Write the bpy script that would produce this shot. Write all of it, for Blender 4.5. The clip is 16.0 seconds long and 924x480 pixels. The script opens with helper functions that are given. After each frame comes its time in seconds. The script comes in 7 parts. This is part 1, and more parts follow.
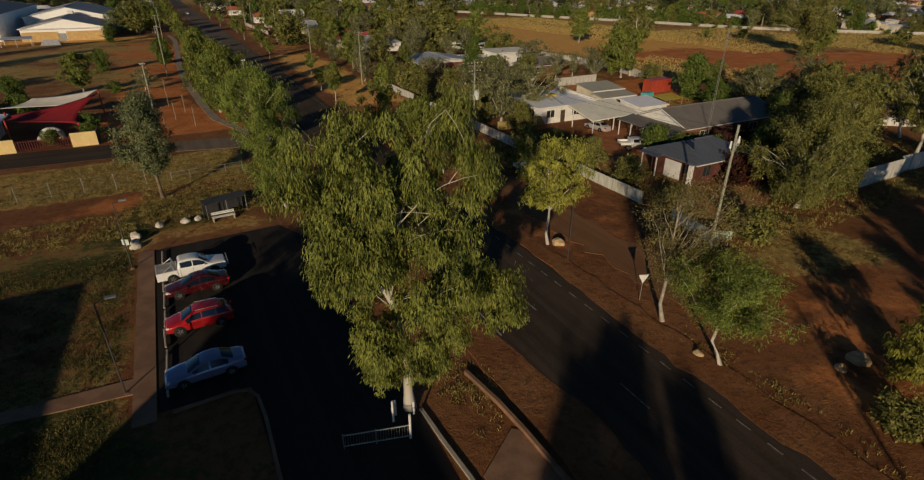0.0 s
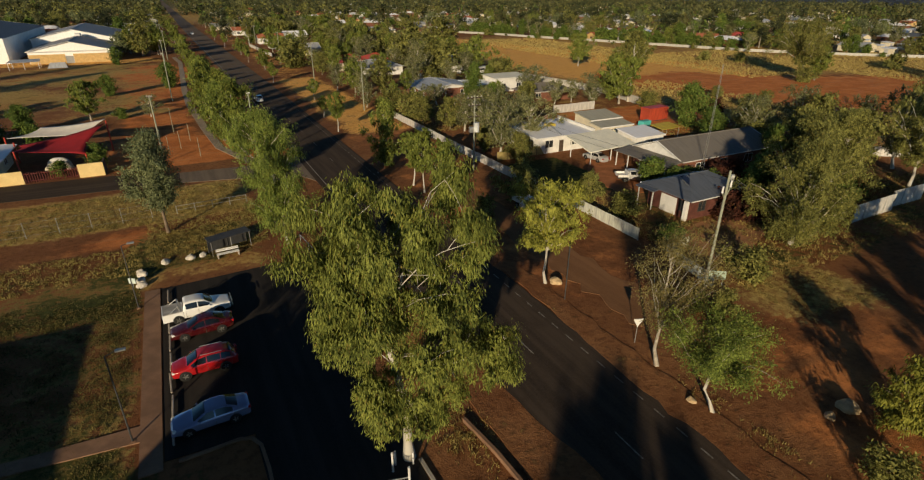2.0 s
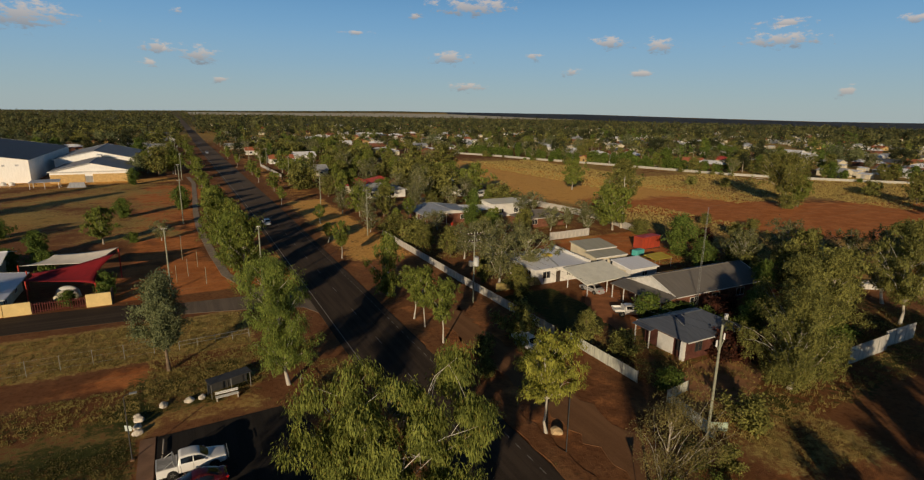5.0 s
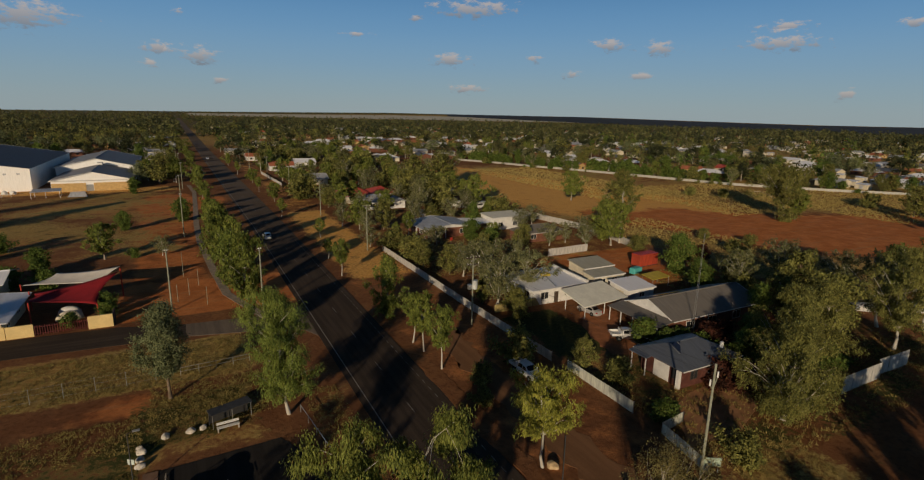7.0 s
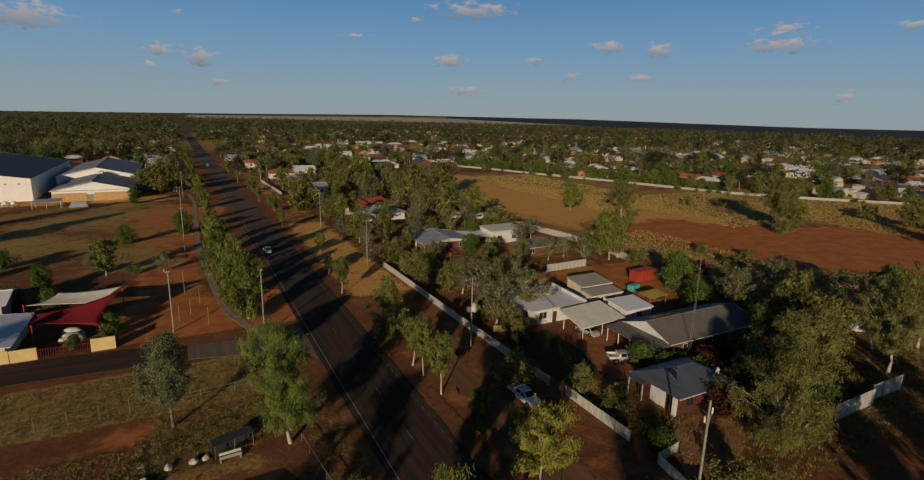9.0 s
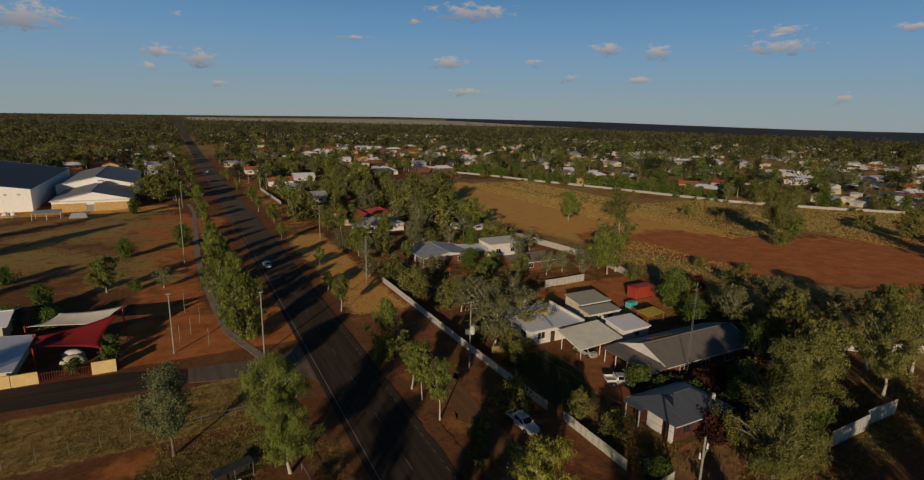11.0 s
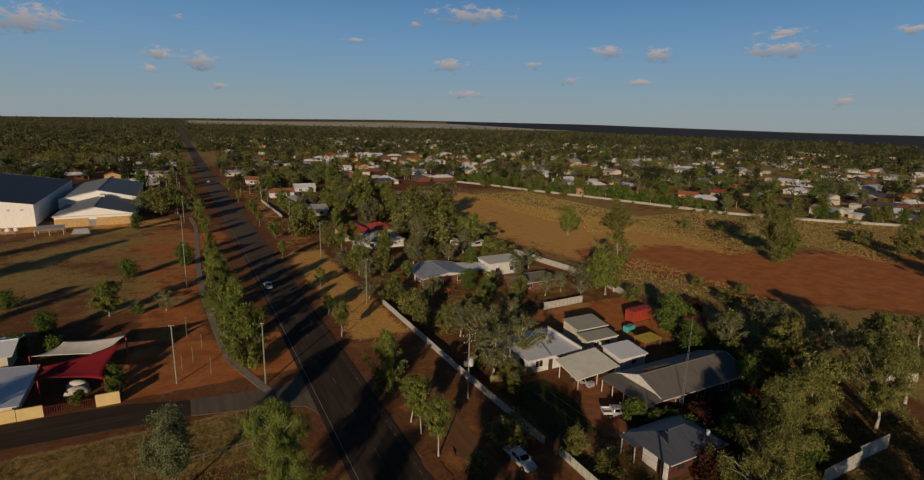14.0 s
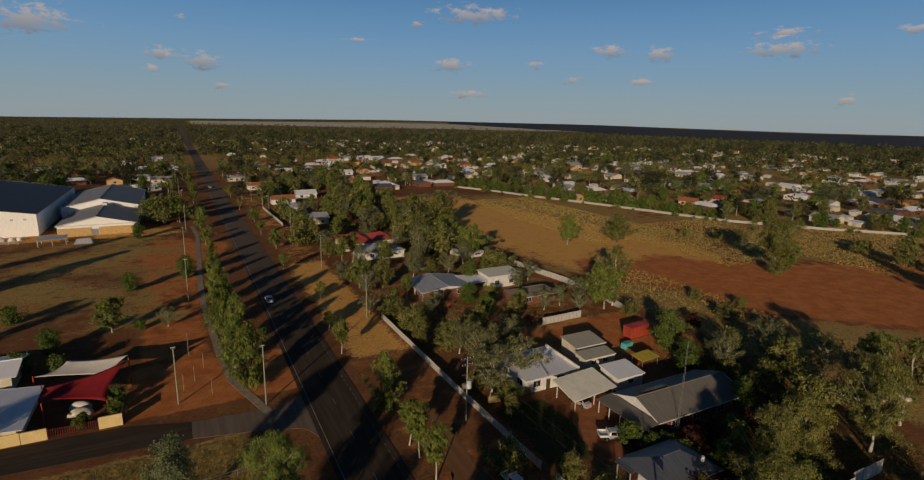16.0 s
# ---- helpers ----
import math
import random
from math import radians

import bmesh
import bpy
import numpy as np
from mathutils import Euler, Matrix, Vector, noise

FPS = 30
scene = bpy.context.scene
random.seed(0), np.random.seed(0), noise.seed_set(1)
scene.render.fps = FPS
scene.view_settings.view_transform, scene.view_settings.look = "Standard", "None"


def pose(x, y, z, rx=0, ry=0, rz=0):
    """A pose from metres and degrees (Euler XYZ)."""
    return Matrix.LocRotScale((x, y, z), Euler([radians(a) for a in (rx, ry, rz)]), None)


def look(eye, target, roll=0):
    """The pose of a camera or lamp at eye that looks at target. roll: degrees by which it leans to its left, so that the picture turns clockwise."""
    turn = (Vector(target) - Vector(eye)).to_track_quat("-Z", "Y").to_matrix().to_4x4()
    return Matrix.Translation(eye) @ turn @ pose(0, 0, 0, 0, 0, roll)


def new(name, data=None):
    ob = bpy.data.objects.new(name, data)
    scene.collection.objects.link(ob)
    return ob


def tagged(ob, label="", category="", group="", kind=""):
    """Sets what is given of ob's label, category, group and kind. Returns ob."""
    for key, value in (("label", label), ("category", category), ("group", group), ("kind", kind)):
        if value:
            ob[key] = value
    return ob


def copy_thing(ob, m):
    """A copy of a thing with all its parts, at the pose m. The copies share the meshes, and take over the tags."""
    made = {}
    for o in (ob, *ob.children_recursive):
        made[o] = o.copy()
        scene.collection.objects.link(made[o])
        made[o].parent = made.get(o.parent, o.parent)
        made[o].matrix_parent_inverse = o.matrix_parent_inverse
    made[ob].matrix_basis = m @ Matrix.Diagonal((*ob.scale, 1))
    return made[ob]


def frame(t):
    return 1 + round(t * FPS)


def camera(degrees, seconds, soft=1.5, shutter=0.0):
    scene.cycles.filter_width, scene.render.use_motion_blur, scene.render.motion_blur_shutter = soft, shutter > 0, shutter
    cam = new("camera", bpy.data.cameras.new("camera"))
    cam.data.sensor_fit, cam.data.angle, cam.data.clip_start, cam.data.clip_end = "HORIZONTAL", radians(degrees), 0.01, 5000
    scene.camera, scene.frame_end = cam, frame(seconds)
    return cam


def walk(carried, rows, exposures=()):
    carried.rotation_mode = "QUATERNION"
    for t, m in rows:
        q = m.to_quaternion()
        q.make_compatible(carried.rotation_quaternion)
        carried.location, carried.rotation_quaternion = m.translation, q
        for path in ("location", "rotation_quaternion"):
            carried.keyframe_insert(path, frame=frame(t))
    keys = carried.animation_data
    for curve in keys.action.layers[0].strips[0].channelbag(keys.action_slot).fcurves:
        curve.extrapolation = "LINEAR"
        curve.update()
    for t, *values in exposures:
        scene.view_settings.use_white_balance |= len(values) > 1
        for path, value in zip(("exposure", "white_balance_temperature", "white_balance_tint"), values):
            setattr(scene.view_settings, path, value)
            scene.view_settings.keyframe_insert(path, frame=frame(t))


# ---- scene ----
cam = camera(81.8, 16.0, soft=1.2)
PATH = [
    (0, (-0.122, 0.008, 22.451), (0.713, 1.594, 21.563), 0.3),
    (0.5, (-0.042, 0.0, 22.923), (0.792, 1.588, 22.039), 0.3),
    (1, (0.004, 0.008, 23.605), (0.838, 1.598, 22.722), 0.3),
    (1.5, (0.009, -0.029, 24.247), (0.844, 1.563, 23.369), 0.3),
    (2, (-0.009, 0.003, 25.077), (0.834, 1.61, 24.236), 0.4),
    (2.5, (-0.12, -0.003, 25.958), (0.745, 1.642, 25.219), 0.5),
    (3, (-0.265, 0.006, 26.643), (0.623, 1.692, 26.035), 0.8),
    (3.5, (-0.196, -0.071, 27.434), (0.705, 1.649, 26.953), 0.9),
    (4, (-0.302, -0.124, 28.001), (0.603, 1.598, 27.535), 0.9),
    (6.5, (-0.469, -0.124, 31.799), (0.439, 1.597, 31.34), 1.1),
    (7, (-0.415, -0.165, 32.756), (0.493, 1.557, 32.298), 1.2),
    (7.5, (-0.558, -0.14, 33.696), (0.352, 1.581, 33.238), 1.2),
    (8, (-0.529, -0.171, 34.604), (0.381, 1.551, 34.147), 1.2),
    (8.5, (-0.644, -0.123, 35.512), (0.269, 1.597, 35.056), 1.3),
    (9, (-0.532, -0.216, 36.242), (0.379, 1.506, 35.79), 1.3),
    (11.5, (-0.439, -0.093, 40.584), (0.476, 1.63, 40.14), 1.3),
    (12, (-0.332, -0.145, 41.413), (0.581, 1.579, 40.972), 1.3),
    (12.5, (-0.077, -0.058, 42.401), (0.832, 1.668, 41.957), 1.2),
    (13, (-0.287, -0.078, 43.181), (0.626, 1.647, 42.742), 1.3),
    (13.5, (-0.339, -0.183, 44.026), (0.575, 1.541, 43.589), 1.3),
    (14, (-0.329, -0.305, 44.872), (0.584, 1.42, 44.434), 1.3),
    (14.5, (-0.393, -0.401, 45.771), (0.521, 1.324, 45.334), 1.3),
    (15, (-0.553, -0.571, 46.664), (0.363, 1.154, 46.231), 1.3),
    (15.5, (-0.37, -0.553, 47.783), (0.543, 1.172, 47.347), 1.3),
    (16, (0.024, -0.568, 48.941), (0.932, 1.159, 48.502), 1.3),
]
EXPOSURES = [(0, -0.56, 6600, 8), (0.5, -0.36, 6600, 7), (1.0, -0.16, 6650, 6), (2.0, -0.02, 6700, 4), (3.5, 0.06, 7000, 6), (4.2, -0.12, 7000, 7), (6.3, -0.62, 6600, 8), (7.5, -0.73, 6600, 9), (16, -0.76, 6650, 11)]
walk(cam, [(t, look(eye, target, roll)) for t, eye, target, roll in PATH], EXPOSURES)

# ---- world, sun, exposure ----
SUN_ELEV, SHADOW_AZ = 13.5, 40.0          # degrees; the shadows run 40 degrees to the right of the street's direction
world = bpy.data.worlds.new("sky")
scene.world = world
world.use_nodes = True
wt = world.node_tree
wt.nodes.clear()


def wnode(kind, **props):
    n = wt.nodes.new(kind)
    for k, v in props.items():
        setattr(n, k, v)
    return n


def wmath(op, a, b=None, c=None, clamp=False):
    n = wnode("ShaderNodeMath", operation=op, use_clamp=clamp)
    for i, s in enumerate((a, b, c)):
        if s is None:
            continue
        if isinstance(s, (int, float)):
            n.inputs[i].default_value = s
        else:
            wt.links.new(s, n.inputs[i])
    return n.outputs[0]


sky = wnode("ShaderNodeTexSky", sky_type="NISHITA", sun_disc=False, sun_elevation=radians(SUN_ELEV),
            sun_rotation=radians(180 + SHADOW_AZ), altitude=200, air_density=1.0, dust_density=0.6, ozone_density=1.6)
coord = wnode("ShaderNodeTexCoord")
sep = wnode("ShaderNodeSeparateXYZ")
wt.links.new(coord.outputs["Generated"], sep.inputs[0])
azim = wmath("ARCTAN2", sep.outputs[0], sep.outputs[1])
elev = wmath("ARCSINE", sep.outputs[2])
puff = wnode("ShaderNodeTexNoise")
stretch = wnode("ShaderNodeVectorMath", operation="MULTIPLY")
stretch.inputs[1].default_value = (1, 1, 2.2)
wt.links.new(coord.outputs["Generated"], stretch.inputs[0])
wt.links.new(stretch.outputs[0], puff.inputs["Vector"])
puff.inputs["Scale"].default_value, puff.inputs["Detail"].default_value, puff.inputs["Roughness"].default_value = 55, 6, 0.62
# fair-weather clouds: azimuth, elevation, half width, half height (radians)
CLOUDS = [(-0.175, 0.126, 0.034, 0.0148), (-0.018, 0.092, 0.015, 0.0072), (0.039, 0.085, 0.02, 0.0088), (0.071, 0.047, 0.01, 0.0042),
          (-0.029, 0.067, 0.008, 0.0053), (0.017, 0.147, 0.006, 0.0038), (0.295, 0.131, 0.017, 0.0028), (0.398, 0.161, 0.01, 0.0042),
          (0.459, 0.095, 0.023, 0.0074), (0.494, 0.178, 0.046, 0.0104), (0.606, 0.098, 0.01, 0.0052), (0.676, 0.072, 0.01, 0.0052),
          (0.736, 0.12, 0.019, 0.0064), (0.817, 0.114, 0.02, 0.0076), (0.79, 0.069, 0.014, 0.0043), (0.989, 0.117, 0.034, 0.0083),
          (0.998, 0.14, 0.026, 0.005), (1.087, 0.04, 0.01, 0.0063), (1.15, 0.135, 0.013, 0.0045), (0.487, 0.045, 0.022, 0.0054)]
best, low = None, None
for a0, e0, w0, h0 in CLOUDS:
    da = wmath("MULTIPLY", wmath("SUBTRACT", azim, a0), 0.68 / w0)
    de = wmath("MULTIPLY", wmath("SUBTRACT", elev, e0), 0.68 / h0)
    r2 = wmath("ADD", wmath("MULTIPLY", da, da), wmath("MULTIPLY", de, de))
    m = wmath("SUBTRACT", 1.0, wmath("SQRT", r2))
    under = wmath("MULTIPLY", wmath("GREATER_THAN", m, -0.7), de)
    best = m if best is None else wmath("MAXIMUM", best, m)
    low = under if low is None else wmath("ADD", low, under)
cover = wmath("ADD", best, wmath("MULTIPLY", wmath("SUBTRACT", puff.outputs["Fac"], 0.52), 4.2))
edge = wnode("ShaderNodeMapRange", interpolation_type="SMOOTHSTEP")
edge.inputs["From Min"].default_value, edge.inputs["From Max"].default_value = -0.15, 0.75
edge.inputs["To Max"].default_value = 0.8
wt.links.new(cover, edge.inputs["Value"])
tone = wnode("ShaderNodeMapRange")
tone.inputs["From Min"].default_value, tone.inputs["From Max"].default_value = -0.9, 0.5
wt.links.new(low, tone.inputs["Value"])
cloud_col = wnode("ShaderNodeMix", data_type="RGBA")
cloud_col.inputs["A"].default_value, cloud_col.inputs["B"].default_value = (4.2, 4.6, 5.4, 1), (10.5, 9.2, 8.6, 1)
wt.links.new(tone.outputs[0], cloud_col.inputs["Factor"])
# clear dry air: the sky deepens from a pale rim to a dark blue zenith
depth = wnode("ShaderNodeValToRGB")
depth.color_ramp.interpolation = "B_SPLINE"
stops = depth.color_ramp.elements
stops[0].position, stops[0].color = 0.0, (0.50, 0.61, 0.66, 1)
stops[1].position, stops[1].color = 1.0, (0.006, 0.017, 0.045, 1)
for where, rgb in ((0.035, (0.43, 0.60, 0.70)), (0.08, (0.34, 0.57, 0.80)), (0.14, (0.24, 0.52, 0.88)), (0.22, (0.12, 0.36, 0.74)), (0.34, (0.03, 0.10, 0.24)), (0.55, (0.01, 0.03, 0.08))):
    stops.new(where).color = (*rgb, 1)
wt.links.new(wmath("MAXIMUM", elev, 0.0), depth.inputs["Fac"])
clear = wnode("ShaderNodeMix", data_type="RGBA")
clear.inputs["Factor"].default_value = 0.9
wt.links.new(sky.outputs[0], clear.inputs["A"])
lift = wnode("ShaderNodeVectorMath", operation="SCALE")
lift.inputs["Scale"].default_value = 13.4
wt.links.new(depth.outputs["Color"], lift.inputs[0])
wt.links.new(lift.outputs[0], clear.inputs["B"])
mix = wnode("ShaderNodeMix", data_type="RGBA")
wt.links.new(edge.outputs[0], mix.inputs["Factor"])
wt.links.new(clear.outputs["Result"], mix.inputs["A"])
wt.links.new(cloud_col.outputs["Result"], mix.inputs["B"])
bg = wnode("ShaderNodeBackground")
bg.inputs["Strength"].default_value = 0.07
wt.links.new(mix.outputs["Result"], bg.inputs["Color"])
wt.links.new(bg.outputs[0], wnode("ShaderNodeOutputWorld").inputs[0])

sun_data = bpy.data.lights.new("sun", "SUN")
sun_data.energy, sun_data.angle, sun_data.color = 5.0, radians(0.6), (1.0, 0.80, 0.56)
sun = new("sun", sun_data)
sa, se = radians(SHADOW_AZ), radians(SUN_ELEV)
SUNWARD = Vector((-math.sin(sa) * math.cos(se), -math.cos(sa) * math.cos(se), math.sin(se)))
sun.matrix_world = look(SUNWARD * 300, (0, 0, 0))

# ---- materials ----
MATS = {}


class Nodes:
    """Short hand for building one node material."""

    def __init__(self, name):
        self.mat = bpy.data.materials.new(name)
        self.mat.use_nodes = True
        self.tree = self.mat.node_tree
        self.bsdf = self.tree.nodes["Principled BSDF"]
        self.out = self.tree.nodes["Material Output"]

    def add(self, kind, **props):
        n = self.tree.nodes.new(kind)
        for k, v in props.items():
            setattr(n, k, v)
        return n

    def link(self, a, b):
        self.tree.links.new(a, b)

    def coord(self, which="Object"):
        return self.add("ShaderNodeTexCoord").outputs[which]

    def world_pos(self):
        return self.add("ShaderNodeNewGeometry").outputs["Position"]

    def noise(self, vec, scale, detail=4, rough=0.6):
        n = self.add("ShaderNodeTexNoise")
        n.inputs["Scale"].default_value, n.inputs["Detail"].default_value, n.inputs["Roughness"].default_value = scale, detail, rough
        self.link(vec, n.inputs["Vector"])
        return n.outputs["Fac"]

    def ramp(self, fac, lo, hi, a=0.0, b=1.0):
        n = self.add("ShaderNodeMapRange", interpolation_type="SMOOTHSTEP")
        for key, v in (("From Min", lo), ("From Max", hi), ("To Min", a), ("To Max", b)):
            n.inputs[key].default_value = v
        self.link(fac, n.inputs["Value"])
        return n.outputs[0]

    def math(self, op, a, b):
        n = self.add("ShaderNodeMath", operation=op)
        for i, s in enumerate((a, b)):
            if isinstance(s, (int, float)):
                n.inputs[i].default_value = s
            else:
                self.link(s, n.inputs[i])
        return n.outputs[0]

    def mix(self, fac, a, b, blend="MIX"):
        n = self.add("ShaderNodeMix", data_type="RGBA", blend_type=blend)
        if isinstance(fac, (int, float)):
            n.inputs["Factor"].default_value = fac
        else:
            self.link(fac, n.inputs["Factor"])
        for key, s in (("A", a), ("B", b)):
            if isinstance(s, (tuple, list)):
                n.inputs[key].default_value = (*s[:3], 1)
            else:
                self.link(s, n.inputs[key])
        return n.outputs["Result"]

    def bump(self, height, strength=0.3, distance=0.02):
        n = self.add("ShaderNodeBump")
        n.inputs["Strength"].default_value, n.inputs["Distance"].default_value = strength, distance
        self.link(height, n.inputs["Height"])
        self.link(n.outputs[0], self.bsdf.inputs["Normal"])

    def finish(self, colour, rough=0.8, metal=0.0, spec=0.3):
        if isinstance(colour, (tuple, list)):
            self.bsdf.inputs["Base Color"].default_value = (*colour[:3], 1)
        else:
            self.link(colour, self.bsdf.inputs["Base Color"])
        if isinstance(rough, (int, float)):
            self.bsdf.inputs["Roughness"].default_value = rough
        else:
            self.link(rough, self.bsdf.inputs["Roughness"])
        self.bsdf.inputs["Metallic"].default_value = metal
        self.bsdf.inputs["Specular IOR Level"].default_value = spec
        return self.mat


def scaled(c, k):
    return tuple(min(1, x * k) for x in c)


def mottled(name, colour, scale=1.2, rough=0.8, amount=0.35, bump=0.2, metal=0.0, spec=0.3, second=None):
    """A plain surface with stains at one scale and grain at another."""
    if name in MATS:
        return MATS[name]
    n = Nodes(name)
    pos = n.coord()
    big, fine = n.noise(pos, scale, 5), n.noise(pos, scale * 14, 3)
    col = n.mix(n.ramp(big, 0.35, 0.68), scaled(colour, 1 - amount), second or scaled(colour, 1 + amount * 0.6))
    col = n.mix(n.ramp(fine, 0.3, 0.75, 0.0, 0.35), col, scaled(colour, 0.6))
    info = n.add("ShaderNodeObjectInfo")
    col = n.mix(n.ramp(info.outputs["Random"], 0, 1, 0.0, 0.18), col, scaled(colour, 0.55))
    if bump:
        n.bump(fine, bump, 0.02)
    MATS[name] = n.finish(col, rough, metal, spec)
    return MATS[name]


def sheet_metal(name, colour, axis="X", rough=0.45, pitch=0.2, amount=0.22, metal=0.25, rust=0.45):
    """Painted or galvanised ribbed sheet: ribs in relief, faded streaks, rust freckles."""
    if name in MATS:
        return MATS[name]
    n = Nodes(name)
    pos = n.coord()
    wave = n.add("ShaderNodeTexWave", wave_type="BANDS", bands_direction=axis)
    wave.inputs["Scale"].default_value = 0.314 / pitch
    n.link(pos, wave.inputs["Vector"])
    streak = n.add("ShaderNodeMapping")
    streak.inputs["Scale"].default_value = (6, 0.5, 1) if axis == "X" else (0.5, 6, 1)
    n.link(pos, streak.inputs["Vector"])
    fade, spot = n.noise(streak.outputs[0], 0.6, 5), n.noise(pos, 1.3, 6, 0.7)
    col = n.mix(n.ramp(fade, 0.3, 0.7), scaled(colour, 1 - amount), scaled(colour, 1 + amount))
    col = n.mix(n.ramp(spot, 0.62, 0.75, 0, rust), col, (0.17, 0.10, 0.06))
    n.bump(wave.outputs["Fac"], 0.35, 0.025)
    MATS[name] = n.finish(col, rough, metal, 0.4)
    return MATS[name]


def foliage(name, dark, light, warm=(0.16, 0.10, 0.03), glow=0.28, patch=0.8, speck=0.65):
    """Leaves: each leaf differs a little, whole trees differ a little, light comes through."""
    n = Nodes(name)
    isl = n.add("ShaderNodeNewGeometry").outputs["Random Per Island"]
    info = n.add("ShaderNodeObjectInfo").outputs["Random"]
    clump = n.noise(n.coord(), patch, 4)
    col = n.mix(n.ramp(clump, 0.36, 0.66), scaled(dark, 0.62), light)
    col = n.mix(n.ramp(isl, 0.45, 0.0, 0.0, 0.75 * speck), col, scaled(dark, 0.45))
    col = n.mix(n.ramp(isl, 0.4, 1.0, 0.0, 0.8 * speck), col, scaled(light, 1.4))
    col = n.mix(n.ramp(isl, 0.93, 1.0, 0, 0.7), col, warm)
    col = n.mix(n.ramp(info, 0.0, 1.0, 0.0, 0.35), col, scaled(dark, 0.85))
    n.finish(col, 0.65, 0.0, 0.12)
    tr = n.add("ShaderNodeBsdfTranslucent")
    n.link(col, tr.inputs["Color"])
    mx = n.add("ShaderNodeMixShader")
    mx.inputs[0].default_value = glow
    n.link(n.bsdf.outputs[0], mx.inputs[1])
    n.link(tr.outputs[0], mx.inputs[2])
    n.link(mx.outputs[0], n.out.inputs["Surface"])
    MATS[name] = n.mat
    return n.mat


leaf_gum = foliage("leaf_gum", (0.11, 0.14, 0.028), (0.285, 0.325, 0.07), (0.22, 0.10, 0.03))
leaf_river = foliage("leaf_river", (0.10, 0.125, 0.026), (0.31, 0.335, 0.075), (0.22, 0.10, 0.03), glow=0.22, patch=1.1)
leaf_bright = foliage("leaf_bright", (0.10, 0.142, 0.03), (0.26, 0.315, 0.068))
leaf_yellow = foliage("leaf_yellow", (0.18, 0.19, 0.034), (0.37, 0.37, 0.07), (0.35, 0.25, 0.04))
leaf_grey = foliage("leaf_grey", (0.11, 0.132, 0.064), (0.28, 0.31, 0.15))
leaf_pale = foliage("leaf_pale", (0.10, 0.108, 0.048), (0.30, 0.30, 0.13))
leaf_olive = foliage("leaf_olive", (0.095, 0.101, 0.028), (0.315, 0.31, 0.088))
leaf_dry = foliage("leaf_dry", (0.15, 0.125, 0.045), (0.30, 0.25, 0.095))
leaf_green = foliage("leaf_green", (0.072, 0.115, 0.023), (0.18, 0.245, 0.052))
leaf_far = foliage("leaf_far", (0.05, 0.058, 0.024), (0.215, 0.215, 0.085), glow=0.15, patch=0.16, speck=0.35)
# darker copy of the far leaves: shade on the crowns put into the colour
leaf_shaded = foliage("leaf_shaded", (0.03, 0.040, 0.019), (0.095, 0.105, 0.045), glow=0.15, patch=0.2, speck=0.4)
leaf_red = foliage("leaf_red", (0.035, 0.017, 0.012), (0.10, 0.034, 0.022))
bark_pale = mottled("bark_pale", (0.64, 0.61, 0.54), 1.4, 0.8, 0.25, 0.4, second=(0.47, 0.41, 0.32))
bark_brown = mottled("bark_brown", (0.22, 0.16, 0.11), 1.6, 0.9, 0.4, 0.5)
bark_grey = mottled("bark_grey", (0.42, 0.37, 0.30), 1.6, 0.9, 0.4, 0.5)


